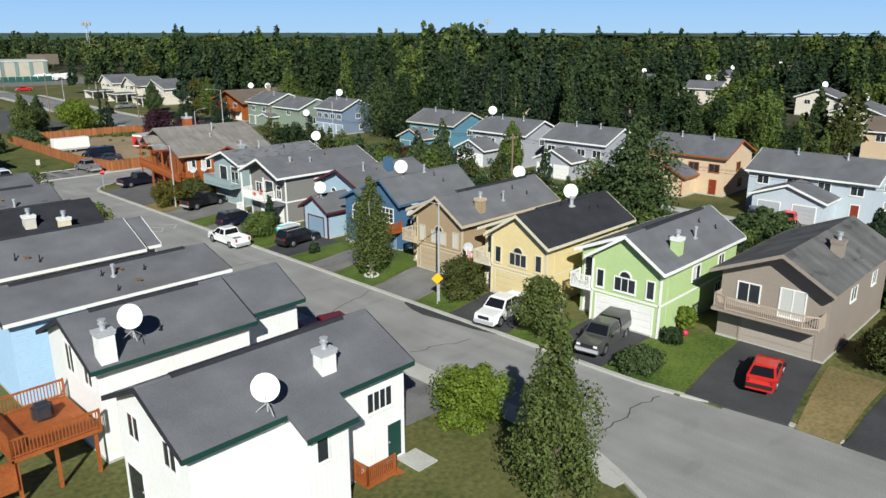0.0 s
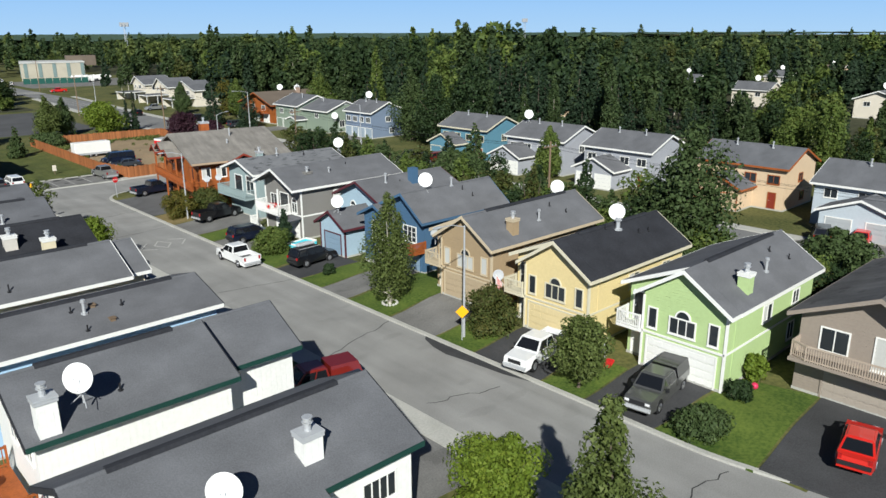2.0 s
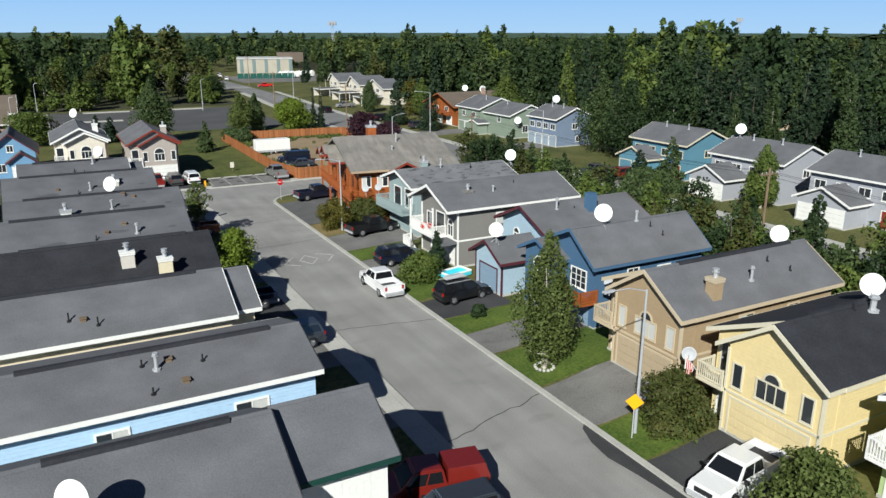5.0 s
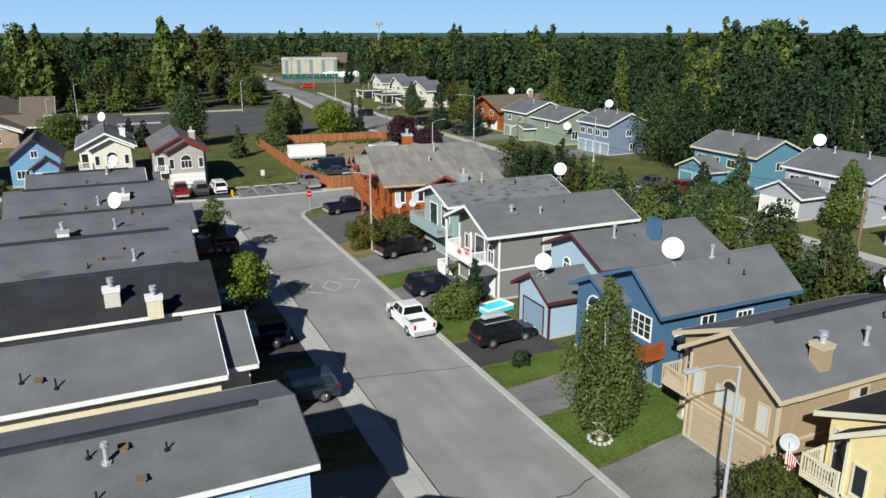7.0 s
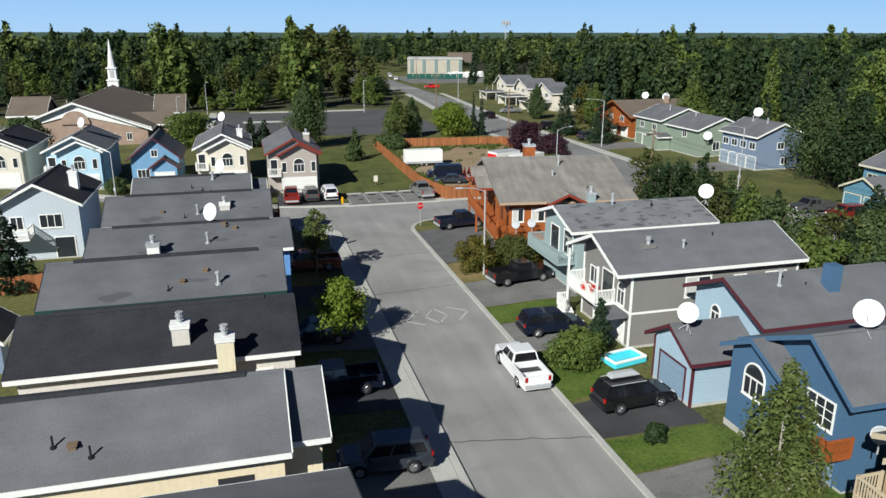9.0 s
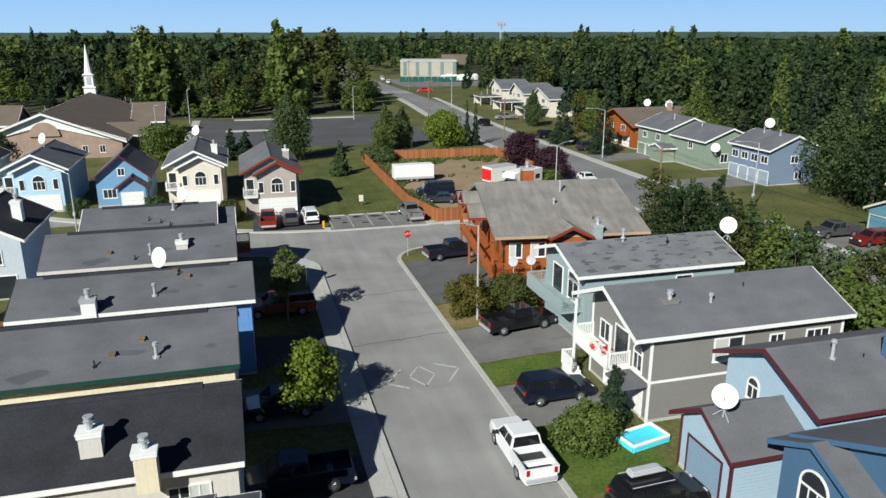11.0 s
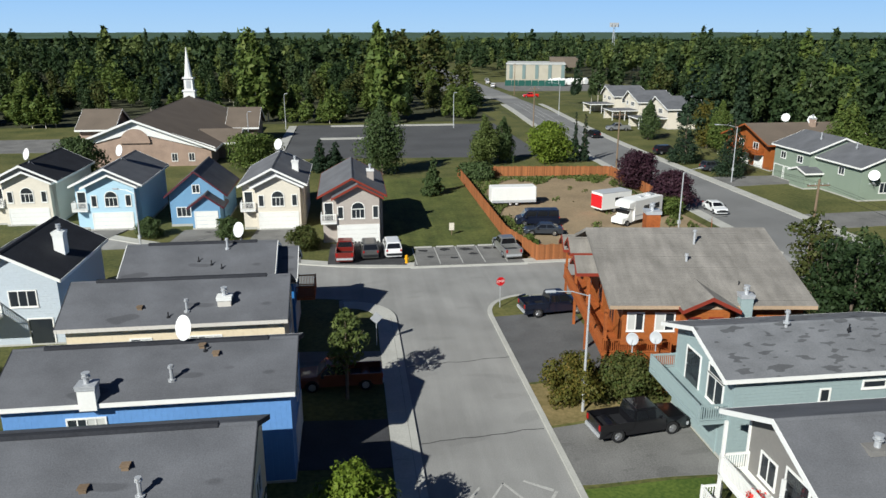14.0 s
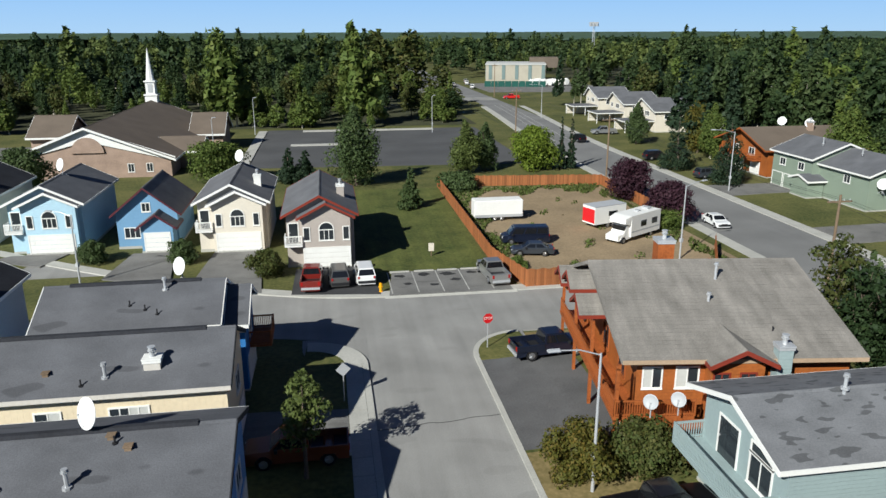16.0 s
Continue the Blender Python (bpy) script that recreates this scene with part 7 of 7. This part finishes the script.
# ---- trees and shrubs ----
LEAF_B = leaf_mat("birch_leaves", (0.092, 0.135, 0.029), (0.198, 0.218, 0.055))
LEAF_C = leaf_mat("cottonwood_leaves", (0.059, 0.092, 0.031), (0.124, 0.158, 0.059))
LEAF_D = leaf_mat("dark_leaves", (0.026, 0.049, 0.017), (0.059, 0.088, 0.029))
LEAF_L = leaf_mat("lime_leaves", (0.121, 0.176, 0.020), (0.220, 0.255, 0.037))
LEAF_R = leaf_mat("russet_green_leaves", (0.061, 0.086, 0.022), (0.143, 0.113, 0.032), (0.055, 0.029, 0.011))
LEAF_S = leaf_mat("spruce_needles", (0.025, 0.048, 0.024), (0.059, 0.084, 0.041))
LEAF_P = leaf_mat("purple_leaves", (0.045, 0.018, 0.028), (0.09, 0.04, 0.05))
LEAF_O = leaf_mat("orange_tinged_leaves", (0.099, 0.098, 0.018), (0.220, 0.127, 0.028), (0.055, 0.059, 0.014))
LEAF_W = leaf_mat("deep_green_leaves", (0.045, 0.073, 0.025), (0.098, 0.126, 0.047))
LEAF_V = leaf_mat("olive_leaves", (0.088, 0.118, 0.030), (0.195, 0.222, 0.072))


def clumped(rg, n, r, z0, shape, clumps, size):
    """Leaf sprays of a crown one metre high: they lie on the rounded outsides of its boughs."""
    u = (np.arange(clumps) + rg.uniform(0, 1, clumps)) / clumps
    ang = np.arange(clumps) * 2.4 + rg.uniform(-0.5, 0.5, clumps)
    if shape == "cone":
        t = 1 - np.sqrt(1 - u * 0.985)
        rad, fat = r * (1 - t) ** 0.9, 0.3
    elif shape == "column":
        t = u
        rad, fat = r * (1 - t) ** 0.62 * np.minimum(1.05, 0.55 + 2.6 * t), 0.42
    else:
        t = u
        rad, fat = r * np.sqrt(np.clip(1 - (2 * t - 0.8) ** 2 / 1.48, 0.03, 1)), 0.46
    rad = rad * rg.uniform(0.6, 1.2, clumps)
    k = rg.uniform(0.35, 0.95, clumps)
    bough = np.maximum(fat * rad, 0.11 * r) * rg.uniform(0.75, 1.35, clumps)
    c = np.stack([rad * k * np.cos(ang), rad * k * np.sin(ang), z0 + (0.97 - z0) * t], axis=1)
    pick = rg.choice(clumps, n, p=bough ** 1.6 / np.sum(bough ** 1.6))
    nrm = rg.normal(size=(n, 3)) + np.array([0, 0, 0.35])
    nrm /= np.linalg.norm(nrm, axis=1)[:, None]
    p = c[pick] + nrm * (bough[pick] * rg.uniform(0.55, 1.15, n))[:, None] * np.array([1, 1, 1.7 if shape == "column" else 0.8])
    face = nrm + rg.normal(size=(n, 3)) * 0.45
    a = np.cross(face, rg.normal(size=(n, 3)))
    a /= np.linalg.norm(a, axis=1)[:, None]
    b = np.cross(a, face)
    b /= np.linalg.norm(b, axis=1)[:, None]
    s = size * rg.uniform(0.55, 1.4, size=(n, 1))
    return np.stack([p - a * s, p + a * s * 0.6 + b * s * 0.75, p + a * s * 0.5 - b * s * 0.75], axis=1).reshape(-1, 3)


def tree(label, x, y, h, r, z0, shape, leaf, bark, n=2600, size=0.2, seed=1, name="tree", clumps=70, stems=1, lean=0.0):
    """A tapered trunk with limbs and a crown of many small leaf sprays."""
    rng = np.random.default_rng(seed)
    t = thing(name, pose(x, y, gz(x, y), 0, 0, rng.uniform(0, 360)), label, "shrub" if name == "shrub" else "tree")
    n = int(n * 1.15)
    v = clumped(rng, n, r / h, z0 / h, shape, clumps, size * 1.25 / h) * h
    p = v[::3]
    bm = bmesh.new()
    for k in range(stems):
        a = k * math.tau / stems
        b = Vector((0.12 * stems * math.cos(a), 0.12 * stems * math.sin(a), -0.2)) if stems > 1 else Vector((0, 0, -0.2))
        for i in range(5):
            q = Vector((b.x * (1 + 0.5 * i) + rng.normal() * 0.03 * h * 0.3, b.y * (1 + 0.5 * i) + rng.normal() * 0.03 * h * 0.3, h * 0.85 * (i + 1) / 5))
            w = 0.022 * h / stems ** 0.5
            bar(bm, b if i == 0 else last, q, w * (1 - i / 5.5), 7, w * (1 - (i + 1) / 5.5))
            last = q
    part("trunk", bm, bark, t)
    bm = bmesh.new()
    for k in range(9 if shape != "cone" else 0):
        q = Vector(p[rng.integers(0, n)])
        bar(bm, (q.x * 0.08, q.y * 0.08, max(z0 * 0.7, q.z * 0.62)), q, 0.008 * h, 5, 0.002 * h)
    if bm.verts:
        part("branchwork", bm, bark, t)
    else:
        bm.free()
    link("crown", mesh_quads("crown", v, leaf, 3), None, t)
    return t


tree("tall columnar cottonwood beside the street", -10.3, 17.6, 9.8, 2.3, 0.5, "column", LEAF_V, BARK, 13500, 0.08, 3, clumps=60)
tree("slender birch with pale bark on a lawn", 6.1, 50.2, 9.4, 2.5, 1.3, "column", LEAF_V, BIRCH, 12000, 0.08, 5, clumps=60)
tree("round-headed mountain ash on a lawn", 5.3, 30.2, 4.9, 1.7, 1.3, "round", LEAF_V, BARK, 8000, 0.09, 6, clumps=70)
tree("young leafy street tree", -7.8, 78.4, 4.9, 1.7, 1.2, "round", LEAF_L, BARK, 5200, 0.1, 7)
tree("thin young leafy street tree", -8.2, 93.9, 6.6, 1.4, 2.4, "round", LEAF_V, BARK, 1700, 0.1, 8, clumps=22)
for i, (lab, x, y, h, r, lf) in enumerate((
    ("yellow-green shrub by a driveway", -7.2, 25.6, 3.3, 2.1, LEAF_L), ("dense shrub with red berries", 7.7, 40.2, 3.3, 1.9, LEAF_R), ("russet-tinged rounded garden shrub", 6.6, 91.6, 3.3, 1.8, LEAF_O), ("dark green rounded shrub", 10.0, 91.5, 2.9, 2.1, LEAF_R),
    ("leafy lilac bush on a lawn", 6.8, 70.2, 2.7, 1.7, LEAF_B), ("low round shrub beside a pickup", 5.8, 21.9, 1.7, 1.3, LEAF_C), ("low shrub at the house corner", 10.4, 22.0, 1.0, 0.8, LEAF_D), ("climbing shrub against the wall", 13.2, 22.5, 1.9, 0.7, LEAF_L),
    ("shrub behind the pale garage", 40.0, 27.0, 4.5, 3.0, LEAF_C), ("rusty shrub by the taupe house", 15.5, 9.0, 3.4, 1.9, LEAF_R), ("shrub beside the grey house", -12.8, 130.4, 2.6, 1.6, LEAF_R), ("leafy shrub between two driveways", -22.0, 136.0, 2.4, 1.5, LEAF_C), ("shrub by the blue house", -31.5, 138.0, 2.2, 1.6, LEAF_C),
    ("small shrub on a lawn", 7.0, 60.4, 0.9, 0.6, LEAF_D), ("shrub at the back of the white house", -24.2, 24.4, 1.6, 1.2, LEAF_L), ("low shrub by the fence", 12.6, 128.5, 1.0, 1.0, LEAF_B), ("shrub at the yard's edge", 13.0, 168.0, 2.2, 2.6, LEAF_C), ("shrub in the yard corner", 35.0, 141.0, 2.0, 2.2, LEAF_B))):
    tree(lab, x, y, h, r, 0.15, "round", lf, BARK, int(1600 + 1800 * r * min(r, 2)), 0.085 if r < 2.5 else 0.16, 20 + i, "shrub", clumps=30, stems=4)
for i, (lab, x, y, h, r) in enumerate((("small spruce beside the grey house", 9.4, 72.0, 4.2, 1.0), ("spruce behind the west row", -34.6, 96.6, 10.8, 2.5), ("blue spruce by the road", 55.2, 94.6, 6.0, 2.2), ("dark spruce by the driveway", 56.6, 165.2, 11.6, 3.2), ("tall dark roadside spruce", 54.4, 178.5, 12.0, 3.0), ("young green garden spruce", -12.6, 177.6, 6.5, 2.0), ("young spruce by the car park", -10.0, 178.5, 6.0, 1.9), ("small conical spruce on the side lawn", 4.8, 156.8, 6.5, 1.6), ("narrow dark columnar poplar", 34.4, 182.0, 11.0, 0.9), ("narrow dark poplar by the road", 36.3, 182.2, 10.5, 0.9), ("small spruce by the pale duplex", 54.5, 20.0, 3.8, 1.4), ("pointed young birch before the teal duplex", 55.6, 88.8, 9.2, 2.4))):
    tree(lab, x, y, h, r, 0.4, "cone", LEAF_S if i not in (7, 11) else LEAF_C, BARK, 5000, 0.13, 60 + i, clumps=90)
for i, (lab, x, y, h, r, lf) in enumerate((("broad cottonwood behind the row", 33.0, 38.5, 13.5, 4.7, LEAF_C), ("purple-leaved ornamental garden tree", 36.6, 157.0, 6.0, 2.8, LEAF_P), ("purple-leaved tree by the fence", 36.4, 144.0, 5.2, 2.6, LEAF_P), ("dense dark tree behind the lot", -2.0, 174.0, 12.5, 4.3, LEAF_C), ("birch by the car park", 17.0, 181.0, 9.0, 2.7, LEAF_V), ("slim birch by the car park", 21.0, 183.0, 8.4, 2.4, LEAF_C), ("lime willow by the road", 29.6, 183.0, 6.2, 3.4, LEAF_L), ("lime willow on the verge", 33.0, 196.0, 6.0, 3.2, LEAF_L), ("leafy tree by the church", -24.0, 180.0, 6.5, 3.6, LEAF_B), ("tree by the terrace", 59.7, 208.5, 8.8, 2.5, LEAF_C), ("leafy tree by the road", 67.0, 195.0, 12.0, 3.2, LEAF_O), ("tree on the church lawn", -52.0, 176.0, 7.0, 3.5, LEAF_C), ("tree by the grey duplex", 58.6, 75.8, 8.0, 2.2, LEAF_B), ("bush by the collector road", 51.5, 89.0, 3.4, 3.2, LEAF_C), ("birch behind the roadside spruces", 66.0, 188.0, 10.5, 2.8, LEAF_B), ("tall cottonwood by the slate duplex", 70.5, 122.0, 15.0, 4.2, LEAF_C), ("broad cottonwood beside the teal duplex", 69.0, 113.0, 14.0, 4.4, LEAF_D), ("leafy tree behind the sage duplex", 78.0, 166.0, 12.0, 4.0, LEAF_B))):
    tree(lab, x, y, h, r, h * 0.12, "column" if h > 2.8 * r else "round", lf, BIRCH if lf is LEAF_B else BARK, 15000 if r > 5 else 8000, 0.17 if r > 3 else 0.14, 90 + i, clumps=60)

# trees and scrub between the east row and the collector road
rng = random.Random(11)
k = 0
for y in np.arange(8, 110, 3.1):
    for x in (28.6, 32.4, 36.0):
        xx, yyy = x + rng.uniform(-1.4, 1.4), y + rng.uniform(-1.4, 1.4)
        if x < 30 and 84 < y < 112:
            continue
        hh = rng.uniform(3.6, 7.2) if x < 34 else rng.uniform(4.0, 7.5)
        if 36 < y < 55:
            hh *= 1.2
        elif y < 36:
            hh *= 0.62
        elif y > 60 and x > 30:
            hh *= 1.12 + 0.3 * smoothstep(84, 94, y)
        tree("leafy scrub tree behind the east row", xx, yyy, hh, rng.uniform(1.7, 2.6), 0.4, rng.choice(("round", "round", "column")), rng.choice((LEAF_B, LEAF_C, LEAF_C, LEAF_D, LEAF_R)), BARK, 2000, 0.15, 200 + k, clumps=34, stems=rng.choice((1, 3)))["group"] = "scrub trees"
        k += 1


# ---- woods, as joined masses of one kind of tree each ----
def clear(x, y):
    """True where a wood may stand."""
    road = 40 + drift(y)
    if y > 296 and y < 345 and x > 20 and x < 130:
        return False
    if x < road + 5:
        if y < 247 + 0.02 * abs(x) and x > -62 or x <= -62 and y < 246:
            return False
        return x < (34 if y < 292 else 19) or y > 455 and x < road - 3
    if x < road + 16:
        return y > 470 and x > road + 13
    if y > 345 and x < 116 and y < 440:
        return False
    if x < 62 and y > 205:
        return 274 < y < 288 and x > 60
    if x < 79 and 10 < y < 192:
        return 71 < x and 104 < y < 129
    if x < 84 and 192 <= y < 278:
        return x > 66 and y < 212
    if 119 < x < 134 and 120 < y < 141:
        return False
    for hx, hy, wl, rf in FAR_HOUSES:
        if abs(x - hx - 4) < 9 and abs(y - hy - 5) < 9:
            return False
        # the open side towards the street
        d = Vector((-36 - hx, 5 - hy)).normalized()
        q = Vector((x - hx - 3, y - hy - 5))
        if 0 < q.dot(d) < (26 if hx < 160 else 60) and abs(q.x * d.y - q.y * d.x) < 6.5:
            return False
    return True


def wood(label, spots, templates, material, seed, trunk=None):
    rg = np.random.default_rng(seed)
    vs, tv, tf = [], [], []
    for x, y, h in spots:
        tp = templates[rg.integers(0, len(templates))]
        a, w = rg.uniform(0, math.tau), rg.uniform(0.8, 1.3) * (1.0 if h > 9 else 1.35)
        c, s = math.cos(a), math.sin(a)
        lean = rg.normal(size=2) * 0.03
        v = tp * np.array([h * w, h * w, h])
        vs.append(np.stack([v[:, 0] * c - v[:, 1] * s + x + lean[0] * v[:, 2], v[:, 0] * s + v[:, 1] * c + y + lean[1] * v[:, 2], v[:, 2]], axis=1))
        if trunk:
            n, w = len(tv), 0.011 * h
            tx, ty = x + lean[0] * h * 0.9, y + lean[1] * h * 0.9
            tv += [(x - w, y - w, 0), (x + w, y - w, 0), (x, y + w, 0), (tx, ty, h * 0.9)]
            tf += [(n, n + 1, n + 3), (n + 1, n + 2, n + 3), (n + 2, n, n + 3)]
    if not vs:
        return
    ob = link("woodland", mesh_quads("woodland", np.concatenate(vs), material, 3), None)
    tagged(ob, label, "woods", kind="stuff")
    if trunk:
        tagged(raw("tree_trunks", tv, tf, trunk), "slim bare trunks at the wood's edge", "tree trunks", kind="stuff")


def templates(shape, n, r, size, seed, clumps, z0=0.12, count=6):
    return [clumped(np.random.default_rng(seed + k), n, r, z0, shape, clumps + 6 * (k % 3), size) for k in range(count)]


T_CONE = templates("cone", 3000, 0.15, 0.0165, 1, 80, 0.05)
T_COL = templates("column", 3600, 0.14, 0.0165, 20, 56, 0.14)
T_RND = templates("round", 3600, 0.2, 0.0185, 40, 50, 0.14)
T_EDGE = templates("column", 1500, 0.2, 0.04, 30, 26, 0.16) + templates("round", 1500, 0.26, 0.042, 35, 24, 0.14, 3)
L_CONE = templates("cone", 860, 0.145, 0.028, 1, 60, 0.2)
L_COL = templates("column", 920, 0.135, 0.0285, 20, 44, 0.25)
L_RND = templates("round", 920, 0.195, 0.033, 40, 36, 0.25)
T_FAR = templates("cone", 130, 0.16, 0.06, 60, 30, 0.35, 4) + templates("column", 150, 0.18, 0.062, 70, 20, 0.4, 6) + templates("round", 150, 0.23, 0.066, 80, 16, 0.4, 3)
rng = random.Random(5)
near = {a + b: [] for a in ("cone", "col_c", "col_b", "rnd_c", "rnd_b", "rnd_r") for b in ("", "_back")}
near["edge"] = []
far = {"a": [], "b": [], "c": []}
step = 6.3
for i in range(-54, 80):
    for j in range(0, 80):
        x, y = i * step + rng.uniform(-2.6, 2.6), j * step + rng.uniform(-2.6, 2.6)
        d = math.hypot(x - 0, y - 40)
        if d > 330 or not clear(x, y) or not -0.75 < math.atan2(x + 10, y - 20) < 1.56:
            continue
        if d > 200 and rng.random() < 0.36:
            continue
        big = noise.noise(Vector((x / 40, y / 40, 0.3)))
        if noise.noise(Vector((x / 16, y / 16, 5.1))) > 0.45:
            continue
        h = (15.0 + 6.0 * big) * rng.uniform(0.62, 1.22)
        h += 9.0 * math.exp(-((x - 116) ** 2 + (y - 148) ** 2) / 900) + 4.0 * math.exp(-((x - 84) ** 2 + (y - 205) ** 2) / 700) + 5.0 * math.exp(-((x - 66) ** 2 + (y - 283) ** 2) / 150)
        if x < 40:
            edge = smoothstep(0, 60, y - 250)
            h = (7.0 + rng.uniform(-1.5, 2.5)) * (1 - edge) + h * 0.86 * edge
        if rng.random() < 0.05 and d > 185:
            h = max(h, rng.uniform(21, 26))
        if x > 76 and y < 82:
            h *= 0.72 + 0.15 * smoothstep(55, 82, y) + 0.25 * smoothstep(150, 230, x)
        kind = rng.random() + 0.75 * noise.noise(Vector((x / 34, y / 34, 7.7))) + (0.08 if x < 40 else -0.14)
        key = "cone" if kind < (0.2 if x > 60 else 0.26) else "col_c" if kind < 0.56 else "rnd_c" if kind < 0.74 else "col_b" if kind < 0.86 else "rnd_b" if kind < 0.96 else "rnd_r"
        front = d < 150 and (x < 104 if y < 190 else x < 90) or x < 40 and y < 275 and x > -70
        if x < 40 and y - 247 < 12:
            near["edge"].append((x, y, h * rng.uniform(0.8, 1.15)))
            near["edge"].append((x + rng.uniform(2, 4), y + rng.uniform(-2, 2), h * rng.uniform(0.6, 1.0)))
            continue
        near[key + ("" if front else "_back")].append((x, y, h))
step = 10.5
for i in range(-90, 90):
    for j in range(-4, 90):
        x, y = i * step + rng.uniform(-4, 4), j * step + rng.uniform(-4, 4)
        d = math.hypot(x, y - 40)
        if d < 325 or d > 900 or not clear(x, y) or y < 20 and x < 60:
            continue
        if not -0.62 < math.atan2(x + 10, y - 20) < 1.5:
            continue
        h = 15.2 + 5 * noise.noise(Vector((x / 60, y / 60, 2.0))) + rng.uniform(-5, 3.5) + (rng.uniform(3, 8) if rng.random() < 0.05 else 0)
        if d > 520 and rng.random() < 0.5:
            continue
        kind = rng.random() + 0.8 * noise.noise(Vector((x / 70, y / 70, 3.7)))
        far["a" if kind < 0.42 else "b" if kind < 0.8 else "c"].append((x, y, h))
for key, label, tf, tb, leaf, trunk in (
    ("cone", "dark conical spruces of the wood", T_CONE, L_CONE, LEAF_S, BARK), ("col_c", "tall dark green cottonwoods of the wood", T_COL, L_COL, LEAF_W, BIRCH), ("col_b", "bright green birches of the wood", T_COL, L_COL, LEAF_B, BIRCH),
    ("rnd_c", "broad dark trees of the wood", T_RND, L_RND, LEAF_D, BIRCH), ("rnd_b", "broad light green trees of the wood", T_RND, L_RND, LEAF_B, BIRCH), ("rnd_r", "rusty green trees of the wood", T_RND, L_RND, LEAF_R, BARK)):
    wood(label, near[key], tf, leaf, len(key) + 1, trunk)
    wood(label + " farther back", near[key + "_back"], tb, leaf, len(key) + 20, trunk if trunk is BIRCH and "col" in key else None)
wood("young leafy trees along the car park's edge", near["edge"], T_EDGE, LEAF_B, 15, BIRCH)
wood("distant dark woods", far["a"], T_FAR, LEAF_D, 7)
wood("distant green woods", far["b"], T_FAR, LEAF_W, 8)
wood("distant light green woods", far["c"], T_FAR, LEAF_V, 9)
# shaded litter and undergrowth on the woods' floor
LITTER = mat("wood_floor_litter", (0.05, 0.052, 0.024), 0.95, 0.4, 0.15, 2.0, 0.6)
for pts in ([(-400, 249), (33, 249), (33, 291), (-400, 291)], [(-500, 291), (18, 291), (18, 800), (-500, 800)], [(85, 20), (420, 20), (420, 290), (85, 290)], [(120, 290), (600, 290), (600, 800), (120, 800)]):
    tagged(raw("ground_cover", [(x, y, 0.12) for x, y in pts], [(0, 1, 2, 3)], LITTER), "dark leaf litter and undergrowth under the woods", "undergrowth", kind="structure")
# the wooded plain beyond, a rolling sheet at the height of its tree tops
gx = np.linspace(-3600, 3600, 100)
gy = np.linspace(880, 4400, 60)
rg = np.random.default_rng(3)
hz = rg.uniform(11, 18, (60, 100))
hv = [(float(x), float(y), float(hz[j, i])) for j, y in enumerate(gy) for i, x in enumerate(gx)]
hf = [(j * 100 + i, j * 100 + i + 1, (j + 1) * 100 + i + 1, (j + 1) * 100 + i) for j in range(59) for i in range(99)]
tagged(raw("backdrop", hv, hf, mat("distant_woods", (0.05, 0.085, 0.05), 0.95, 0.3, 0.02, 0.3, 0.0)), "distant wooded plain on the horizon", "backdrop", kind="structure")

# weeds over the edges of the dirt yard
rg = np.random.default_rng(12)
wx, wy = rg.uniform(11.9, 35.6, 26000), rg.uniform(124.2, 168.0, 26000)
edge = np.minimum.reduce([wx - 11.5, 36.0 - wx, (wy - 123.5) * 0.8, (168.5 - wy) * 0.55])
patch = np.sin(wx * 0.7 + 1.3) * np.sin(wy * 0.45) + 0.5 * np.sin(wx * 1.9 - wy * 1.1)
keep = (edge < 2.2 + 1.6 * patch) | ((patch > 1.0) & (rg.uniform(0, 1, 26000) < 0.35))
wx, wy = wx[keep], wy[keep]
wz = 0.12 + rg.uniform(0.02, 0.4, len(wx)) * rg.uniform(0.3, 1, len(wx))
tagged(link("weeds", mesh_quads("weeds", quads(rg, np.stack([wx, wy, wz], axis=1), 0.2, 0.8), LEAF_V), None), "tall weeds along the edges of the dirt yard", "weeds", kind="stuff")
